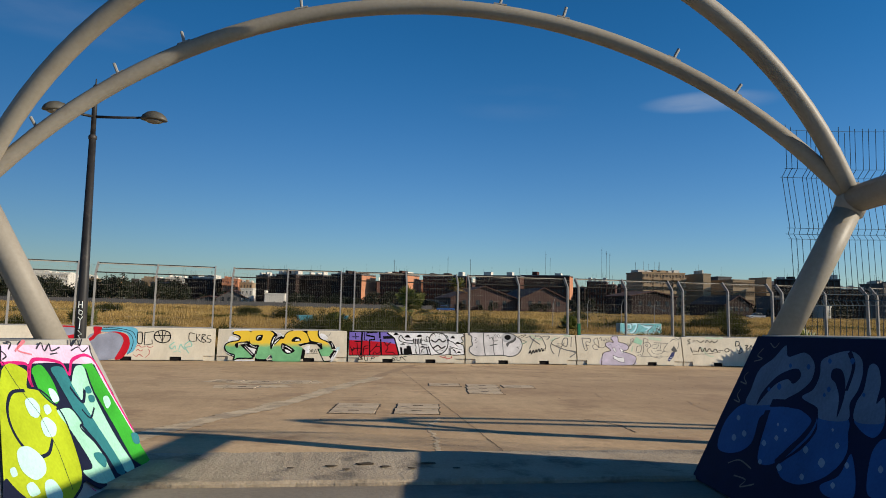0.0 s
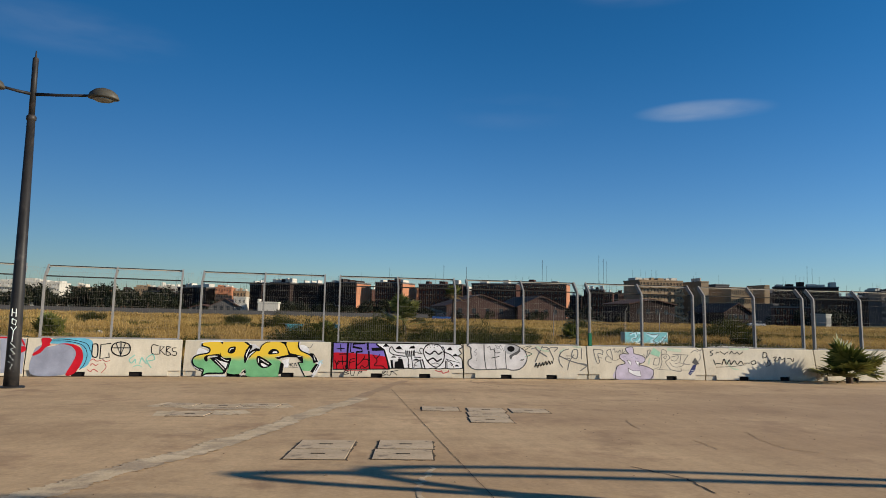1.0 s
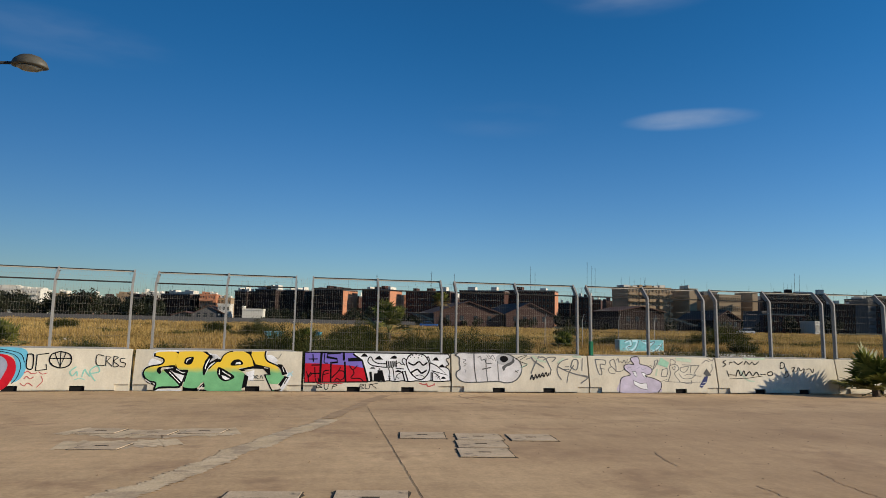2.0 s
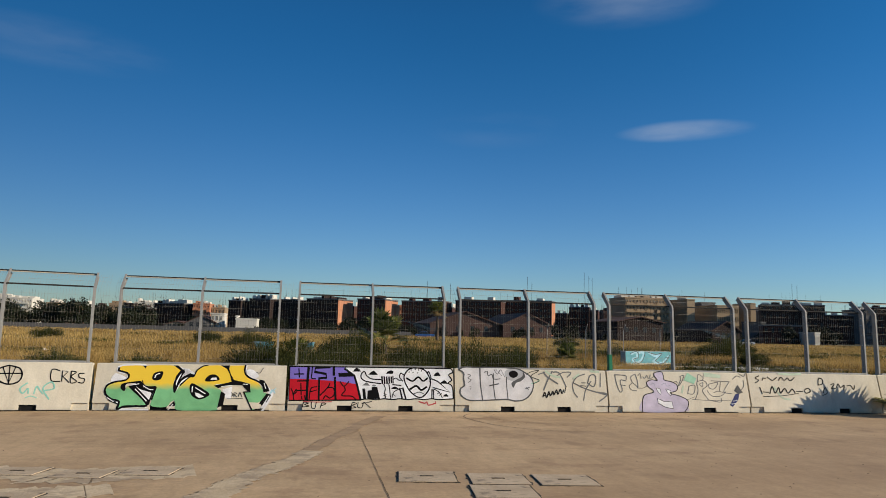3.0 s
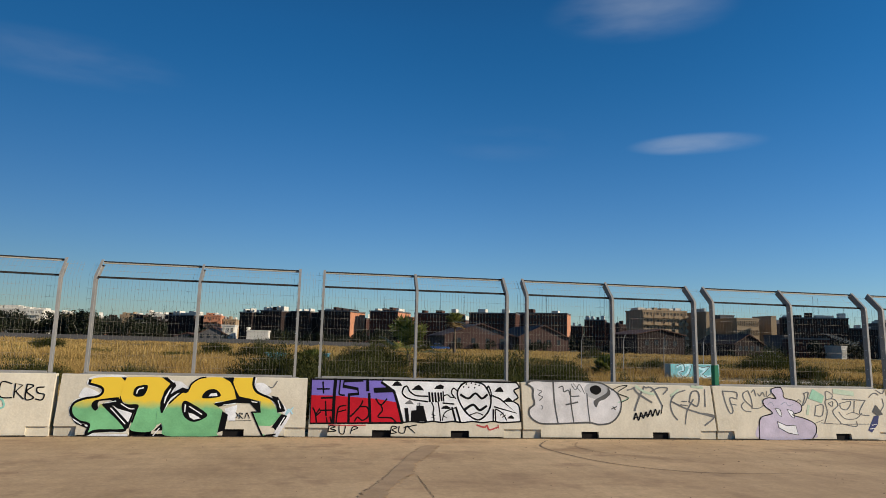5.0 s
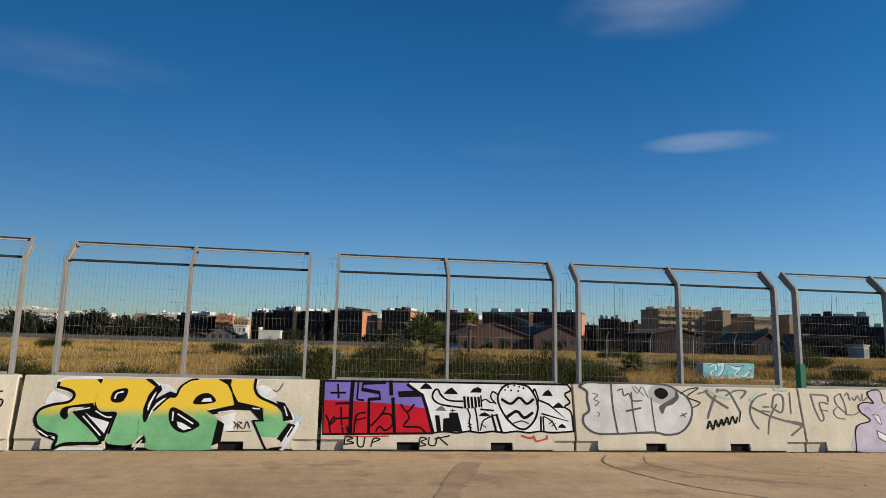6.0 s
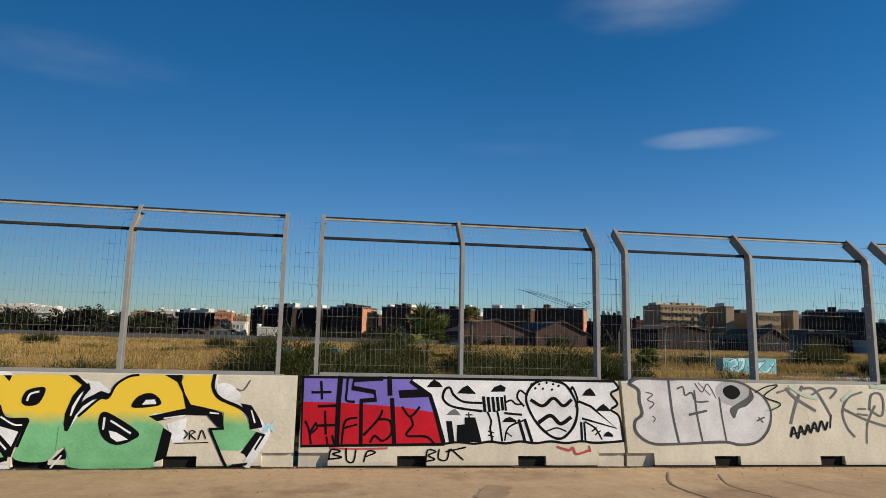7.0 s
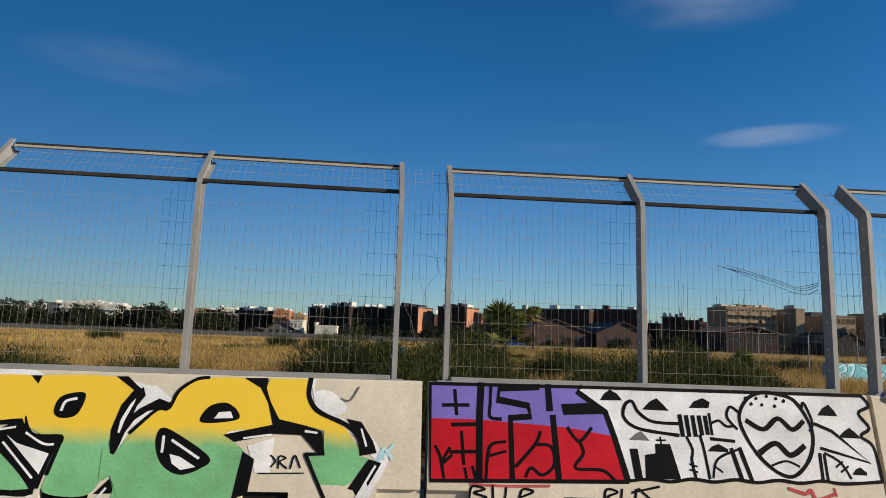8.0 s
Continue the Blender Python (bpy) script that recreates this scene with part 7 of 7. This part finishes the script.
stroke("pL", 1, "magenta", 0.025, [(-1.221, 0.915), (-0.937, 0.897), (-0.992, 0.805), (-0.993, 0.715), (-0.982, 0.797), (-0.88, 0.901), (-0.755, 0.924), (-0.476, 0.883), (-0.437, 0.793), (-0.266, 0.9), (0.053, 0.899), (0.111, 0.581), (0.165, 0.296)], True)
fill("pL", 1, "lime", [(-1.256, 0.872), (-0.979, 0.857), (-1.059, 0.747), (-0.897, 0.695), (-0.792, 0.514), (-0.856, 0.225), (-0.955, 0.086), (-1.159, 0.017), (-1.404, 0.038), (-1.605, 0.14), (-1.694, 0.265), (-1.697, 0.319)], True)
fill("pL", 1, "grass", [(-0.878, 0.871), (-0.751, 0.875), (-0.707, 0.746), (-0.751, 0.624), (-0.834, 0.608), (-0.941, 0.714), (-0.93, 0.822)], True)
fill("pL", 1, "mint", [(-0.839, 0.568), (-0.658, 0.565), (-0.597, 0.449), (-0.618, 0.409), (-0.521, 0.234), (-0.503, 0.027), (-0.529, 0.005), (-0.759, 0.046), (-0.88, 0.15), (-0.725, 0.161), (-0.779, 0.406)], True)
fill("pL", 1, "mint", [(-0.274, 0.846), (-0.124, 0.816), (-0.193, 0.617), (-0.178, 0.324), (-0.123, 0.042), (-0.293, 0.034), (-0.351, 0.207), (-0.398, 0.441), (-0.462, 0.693), (-0.441, 0.744)], True)
fill("pL", 1, "tealdark", [(-0.652, 0.852), (-0.475, 0.843), (-0.462, 0.693), (-0.398, 0.441), (-0.301, 0.057), (-0.437, 0.057), (-0.489, 0.263), (-0.597, 0.449), (-0.621, 0.604), (-0.645, 0.758)], True)
fill("pL", 1, "grass", [(-0.168, 0.855), (0.017, 0.857), (0.136, 0.28), (0.198, 0.033), (0.025, 0.015), (-0.091, 0.091), (-0.124, 0.371), (-0.175, 0.634), (-0.148, 0.808)])
fill("pL", 1, "magenta", [(-0.911, 0.07), (-0.874, 0.038), (-0.826, 0.005), (-0.601, 0.005), (-0.25, 0.005), (-0.01, 0.005), (-0.038, 0.005), (-0.529, 0.005), (-0.847, 0.005)])
stroke("pL", 2, "darknavy", 0.023, [(-1.117, 0.728), (-1.262, 0.728), (-1.379, 0.648), (-1.432, 0.539), (-1.416, 0.423), (-1.332, 0.334), (-1.183, 0.324), (-1.068, 0.392)], True)
stroke("pL", 2, "darknavy", 0.024, [(-0.143, 0.813), (-0.194, 0.632), (-0.182, 0.32), (-0.085, 0.05), (0.057, 0.009)], True)
stroke("pL", 2, "darknavy", 0.017, [(-0.832, 0.575), (-0.652, 0.565), (-0.581, 0.447), (-0.636, 0.41), (-0.488, 0.229), (-0.441, 0.046)], True)
stroke("pL", 2, "darknavy", 0.029, [(-0.512, 0.694), (-0.439, 0.583), (-0.322, 0.661)], True)
stroke("pL", 2, "darknavy", 0.016, [(-0.497, 0.53), (-0.433, 0.463), (-0.308, 0.523)], True)
stroke("pL", 2, "darknavy", 0.017, [(-1.059, 0.747), (-0.897, 0.695), (-0.792, 0.514), (-0.856, 0.225), (-0.955, 0.086), (-1.159, 0.017)], True)
stroke("pL", 2, "darknavy", 0.014, [(-0.93, 0.822), (-0.941, 0.714), (-0.837, 0.605), (-0.746, 0.616)], True)
fill("pL", 2, "cyan", [(-1.164, 0.664), (-1.064, 0.674), (-1.028, 0.609), (-1.101, 0.55), (-1.179, 0.574)], True)
fill("pL", 2, "cyan", [(-0.979, 0.61), (-0.909, 0.612), (-0.913, 0.568), (-0.992, 0.555)], True)
fill("pL", 2, "cyan", [(-1.105, 0.512), (-1.007, 0.539), (-0.941, 0.476), (-1.013, 0.415), (-1.12, 0.43)], True)
fill("pL", 2, "cyan", [(-1.488, 0.392), (-1.357, 0.399), (-1.264, 0.311), (-1.3, 0.23), (-1.443, 0.208), (-1.53, 0.288)], True)
fill("pL", 2, "cyan", [(-1.636, 0.308), (-1.584, 0.312), (-1.588, 0.271), (-1.641, 0.266)], True)
fill("pL", 2, "cyan", [(-1.367, 0.172), (-1.267, 0.173), (-1.231, 0.085), (-1.306, 0.037), (-1.412, 0.075)], True)
fill("pL", 2, "cyan", [(-1.556, 0.197), (-1.475, 0.201), (-1.455, 0.134), (-1.558, 0.136)], True)
fill("pL", 2, "cyan", [(-0.818, 0.713), (-0.75, 0.699), (-0.743, 0.632), (-0.835, 0.624)], True)
fill("pL", 2, "cyan", [(-0.087, 0.58), (0.004, 0.585), (-0.005, 0.525), (-0.112, 0.499)], True)
fill("pL", 2, "tealdark", [(-0.298, 0.677), (-0.219, 0.685), (-0.227, 0.639), (-0.308, 0.636)], True)
fill("pL", 2, "tealdark", [(-0.304, 0.618), (-0.22, 0.611), (-0.253, 0.568), (-0.328, 0.572)], True)
fill("pL", 2, "tealdark", [(-0.634, 0.228), (-0.536, 0.22), (-0.5, 0.163), (-0.571, 0.116), (-0.637, 0.178)], True)
fill("pL", 2, "tealdark", [(0.096, 0.267), (0.2, 0.252), (0.162, 0.181), (0.063, 0.196)], True)
stroke("pL", 2, "darknavy", 0.005, [(-1.207, 0.933), (-1.172, 0.779), (-1.069, 0.57), (-1.054, 0.321), (-1.105, 0.072)])
stroke("pL", 2, "tag", 0.011, [(-1.058, 1.054), (-1.008, 1.045), (-1.067, 1.006)], True)
stroke("pL", 2, "tag", 0.011, [(-0.721, 0.998), (-0.621, 1.039), (-0.625, 0.979), (-0.514, 1.028), (-0.527, 0.976), (-0.384, 0.999)], True)
stroke("pL", 2, "tag", 0.013, [(-0.16, 1.054), (-0.194, 1.005), (-0.053, 1.054), (-0.06, 1.002), (0.037, 1.054)], True)
stroke("pL", 2, "tag", 0.01, [(-0.229, 0.968), (-0.089, 0.993), (-0.048, 0.954), (0.073, 0.984)], True)
stroke("pL", 2, "tag", 0.009, [(-0.567, 0.951), (-0.459, 0.957)], True)
stroke("pL", 2, "tag", 0.009, [(-1.159, 0.993), (-1.131, 0.961), (-1.188, 0.94)], True)
stroke("pL", 2, "rose", 0.012, [(-0.998, 0.989), (-0.861, 1.054), (-0.83, 1.05), (-0.964, 0.996), (-0.817, 0.959)], True)

# pR
fill("pR", 1, "skyshade", [(-0.398, 0.580), (-0.362, 0.693), (-0.351, 0.851), (-0.489, 0.948), (-0.586, 1.053), (-0.694, 0.970), (-0.893, 1.007), (-1.074, 0.941), (-1.136, 0.831), (-1.062, 0.746), (-0.941, 0.683), (-0.793, 0.622)], True)
fill("pR", 1, "deepblue", [(-0.779, 0.637), (-1.082, 0.653), (-1.283, 0.637), (-1.395, 0.591), (-1.411, 0.498), (-1.338, 0.399), (-1.225, 0.306), (-1.063, 0.230), (-0.922, 0.239), (-0.851, 0.347), (-0.815, 0.464), (-0.783, 0.542), (-0.684, 0.509), (-0.729, 0.328), (-0.551, 0.227), (-0.279, 0.211), (-0.187, 0.332), (-0.206, 0.472), (-0.372, 0.586)], True)
fill("pR", 1, "skyshade", [(-1.153, 0.957), (-1.249, 1.008), (-1.419, 1.037), (-1.570, 0.995), (-1.648, 0.910), (-1.677, 0.807), (-1.656, 0.718), (-1.701, 0.620), (-1.425, 0.595), (-1.340, 0.658), (-1.113, 0.703), (-1.204, 0.766), (-1.208, 0.863)], True)
fill("pR", 1, "deepblue", [(-1.412, 0.611), (-1.694, 0.629), (-1.768, 0.544), (-1.825, 0.453), (-1.806, 0.368), (-1.724, 0.285), (-1.615, 0.229), (-1.484, 0.190), (-1.309, 0.189), (-1.195, 0.240), (-1.247, 0.298), (-1.376, 0.395), (-1.445, 0.514)], True)
fill("pR", 1, "skyshade", [(-1.684, 0.954), (-1.767, 0.952), (-1.859, 0.856), (-1.896, 0.743), (-1.941, 0.781), (-2.023, 0.661), (-1.940, 0.628), (-1.768, 0.628), (-1.715, 0.724), (-1.730, 0.812)], True)
fill("pR", 1, "deepblue", [(-1.768, 0.628), (-1.940, 0.628), (-2.023, 0.661), (-2.035, 0.599), (-1.989, 0.558), (-1.870, 0.579)], True)
fill("pR", 1, "deepblue", [(-2.037, 0.490), (-2.087, 0.567), (-2.187, 0.516), (-2.325, 0.308), (-2.166, 0.271), (-2.089, 0.345)], True)
fill("pR", 1, "deepblue", [(-1.717, 0.234), (-1.845, 0.317), (-1.875, 0.446), (-2.046, 0.243), (-1.827, 0.193)], True)
fill("pR", 2, "nightblue", [(-0.561, 0.589), (-0.555, 0.688), (-0.658, 0.813), (-0.808, 0.878), (-0.920, 0.885), (-0.985, 0.836), (-0.931, 0.783), (-0.829, 0.808), (-0.703, 0.765), (-0.616, 0.672)], True)
fill("pR", 2, "nightblue", [(-1.326, 0.909), (-1.418, 0.914), (-1.512, 0.847), (-1.577, 0.745), (-1.592, 0.623), (-1.526, 0.740), (-1.426, 0.822), (-1.350, 0.854)], True)
stroke("pR", 2, "nightblue", 0.055, [(-0.770, 0.628), (-1.010, 0.649), (-1.201, 0.643), (-1.359, 0.594), (-1.355, 0.501), (-1.253, 0.374), (-1.159, 0.271)], True)
stroke("pR", 2, "nightblue", 0.070, [(-0.757, 0.552), (-0.781, 0.418), (-0.827, 0.283)], True)
stroke("pR", 2, "nightblue", 0.030, [(-1.567, 0.797), (-1.534, 0.939), (-1.427, 1.026)], True)
fill("pR", 2, "speck", [(-0.352, 0.490), (-0.404, 0.474), (-0.394, 0.451), (-0.342, 0.466)], True)
fill("pR", 2, "speck", [(-0.421, 0.349), (-0.481, 0.332), (-0.469, 0.304), (-0.409, 0.320)], True)
fill("pR", 2, "speck", [(-0.547, 0.397), (-0.604, 0.380), (-0.593, 0.353), (-0.535, 0.370)], True)
fill("pR", 2, "speck", [(-1.014, 0.428), (-1.054, 0.415), (-1.045, 0.394), (-1.005, 0.407)], True)
fill("pR", 2, "speck", [(-0.882, 0.376), (-0.933, 0.360), (-0.922, 0.335), (-0.871, 0.350)], True)
fill("pR", 2, "speck", [(-1.083, 0.489), (-1.114, 0.478), (-1.108, 0.462), (-1.076, 0.473)], True)
fill("pR", 2, "speck", [(-1.405, 0.418), (-1.452, 0.400), (-1.442, 0.374), (-1.394, 0.391)], True)
fill("pR", 2, "speck", [(-1.702, 0.487), (-1.738, 0.472), (-1.730, 0.451), (-1.694, 0.465)], True)
fill("pR", 2, "speck", [(-1.617, 0.380), (-1.673, 0.359), (-1.660, 0.326), (-1.605, 0.347)], True)
fill("pR", 2, "speck", [(-1.492, 0.259), (-1.531, 0.246), (-1.523, 0.223), (-1.484, 0.236)], True)
fill("pR", 2, "speck", [(-1.820, 0.275), (-1.853, 0.263), (-1.846, 0.242), (-1.812, 0.254)], True)
fill("pR", 2, "speck", [(-1.600, 0.558), (-1.619, 0.550), (-1.614, 0.539), (-1.596, 0.546)], True)
fill("pR", 2, "speck", [(-1.866, 0.399), (-1.899, 0.385), (-1.892, 0.365), (-1.859, 0.378)], True)
fill("pR", 2, "speck", [(-0.944, 0.251), (-0.985, 0.239), (-0.977, 0.218), (-0.935, 0.230)], True)
fill("pR", 2, "speck", [(-0.964, 0.508), (-0.988, 0.500), (-0.983, 0.487), (-0.958, 0.496)], True)
fill("pR", 2, "speck", [(-1.200, 0.267), (-1.252, 0.251), (-1.241, 0.223), (-1.189, 0.239)], True)
fill("pR", 2, "speck", [(-2.149, 0.433), (-2.182, 0.418), (-2.175, 0.396), (-2.141, 0.410)], True)
fill("pR", 2, "deepblue", [(-0.738, 0.772), (-0.792, 0.751), (-0.781, 0.725), (-0.727, 0.746)], True)
fill("pR", 2, "deepblue", [(-0.620, 0.733), (-0.658, 0.719), (-0.650, 0.701), (-0.612, 0.715)], True)
fill("pR", 2, "deepblue", [(-0.769, 0.922), (-0.805, 0.907), (-0.797, 0.890), (-0.761, 0.905)], True)
fill("pR", 2, "deepblue", [(-1.237, 0.980), (-1.274, 0.963), (-1.266, 0.943), (-1.229, 0.961)], True)
fill("pR", 2, "deepblue", [(-1.481, 0.995), (-1.521, 0.975), (-1.512, 0.952), (-1.472, 0.972)], True)
fill("pR", 2, "deepblue", [(-1.010, 0.930), (-1.051, 0.912), (-1.042, 0.892), (-1.001, 0.910)], True)
fill("pR", 2, "deepblue", [(-1.367, 0.799), (-1.402, 0.783), (-1.394, 0.764), (-1.359, 0.779)], True)
fill("pR", 2, "deepblue", [(-1.744, 0.792), (-1.767, 0.781), (-1.762, 0.767), (-1.738, 0.778)], True)
fill("pR", 2, "deepblue", [(-1.348, 0.756), (-1.376, 0.744), (-1.370, 0.728), (-1.342, 0.741)], True)
stroke("pR", 2, "grey", 0.01, [(-0.187, 0.818), (-0.156, 0.778), (-0.247, 0.729), (-0.134, 0.739)], True)
stroke("pR", 2, "grey", 0.01, [(-0.196, 0.679), (-0.184, 0.631), (-0.274, 0.585), (-0.162, 0.592)], True)
stroke("pR", 2, "grey", 0.01, [(-0.257, 1.017), (-0.216, 0.960), (-0.316, 0.936), (-0.203, 0.912)], True)
stroke("pR", 2, "grey", 0.01, [(-0.334, 1.065), (-0.430, 1.031), (-0.468, 1.068)], True)
stroke("pR", 2, "grey", 0.01, [(-0.700, 0.087), (-0.879, 0.092), (-0.845, 0.037), (-1.011, 0.088)], True)
stroke("pR", 2, "grey", 0.01, [(-0.537, 0.148), (-0.680, 0.195), (-0.885, 0.172)], True)

# fb
fill("fb", 0, "turq", [(0.004, 0.854), (4.057, 0.854), (4.116, 0.109), (0.021, 0.047)])
stroke("fb", 1, "paleblue", 0.148, [(0.521, 0.687), (0.907, 0.806), (1.001, 0.471), (0.615, 0.324), (0.999, 0.106), (1.389, 0.326), (1.588, 0.768), (1.198, 0.765)], True)
stroke("fb", 1, "dgrey", 0.049, [(0.425, 0.715), (1.004, 0.854), (1.137, 0.472), (0.711, 0.324), (1.095, 0.048), (1.525, 0.283), (1.725, 0.783)], True)
stroke("fb", 1, "paleblue", 0.15, [(2.08, 0.771), (2.674, 0.553), (3.117, 0.674), (2.671, 0.33), (2.47, 0.182), (3.271, 0.109), (3.887, 0.559)], True)
stroke("fb", 1, "dgrey", 0.05, [(1.982, 0.815), (2.675, 0.672), (3.279, 0.735), (2.771, 0.331), (2.67, 0.226), (3.371, 0.049), (3.99, 0.62)], True)
stroke("fb", 1, "dgrey", 0.051, [(3.58, 0.483), (3.926, 0.409)], True)

# b3
fill("b3", 3, "yg", [(1.55, 0.441), (1.599, 0.452), (1.672, 0.441), (1.765, 0.575), (1.828, 0.42), (1.819, 0.201), (1.72, 0.051), (1.636, 0.236), (1.598, 0.201), (1.557, 0.201)])
fill("b3", 4, "black", [(1.781, 0.928), (1.722, 0.87), (1.656, 0.755), (1.606, 0.608), (1.594, 0.485), (1.611, 0.402), (1.639, 0.393), (1.664, 0.452), (1.695, 0.564), (1.752, 0.665), (1.845, 0.738), (2.008, 0.77), (2.031, 0.832), (1.992, 0.809), (1.915, 0.838), (1.78, 0.756), (1.735, 0.71), (1.756, 0.779), (1.807, 0.859)])
fill("b3", 5, "white", [(1.737, 0.835), (1.703, 0.789), (1.649, 0.664), (1.64, 0.563), (1.655, 0.557), (1.68, 0.664), (1.732, 0.801)])

for (host, layer, colour, kind, turn), (flat, faces) in COATS.items():
    owner, place = HOSTS[host]
    lift = 0.002 + 0.0013 * layer + (0.0006 if colour in ("black", "dgrey", "tag") else 0) + (0.0003 if colour in ("red", "skyshade", "tealdark", "green2") else 0) + 0.000002 * turn
    part(kind, mesh_of(kind, [place(u, z, lift) for u, z in flat], faces, SPRAY[colour]), None, owner, SPRAY[colour].name.replace("_", " "))
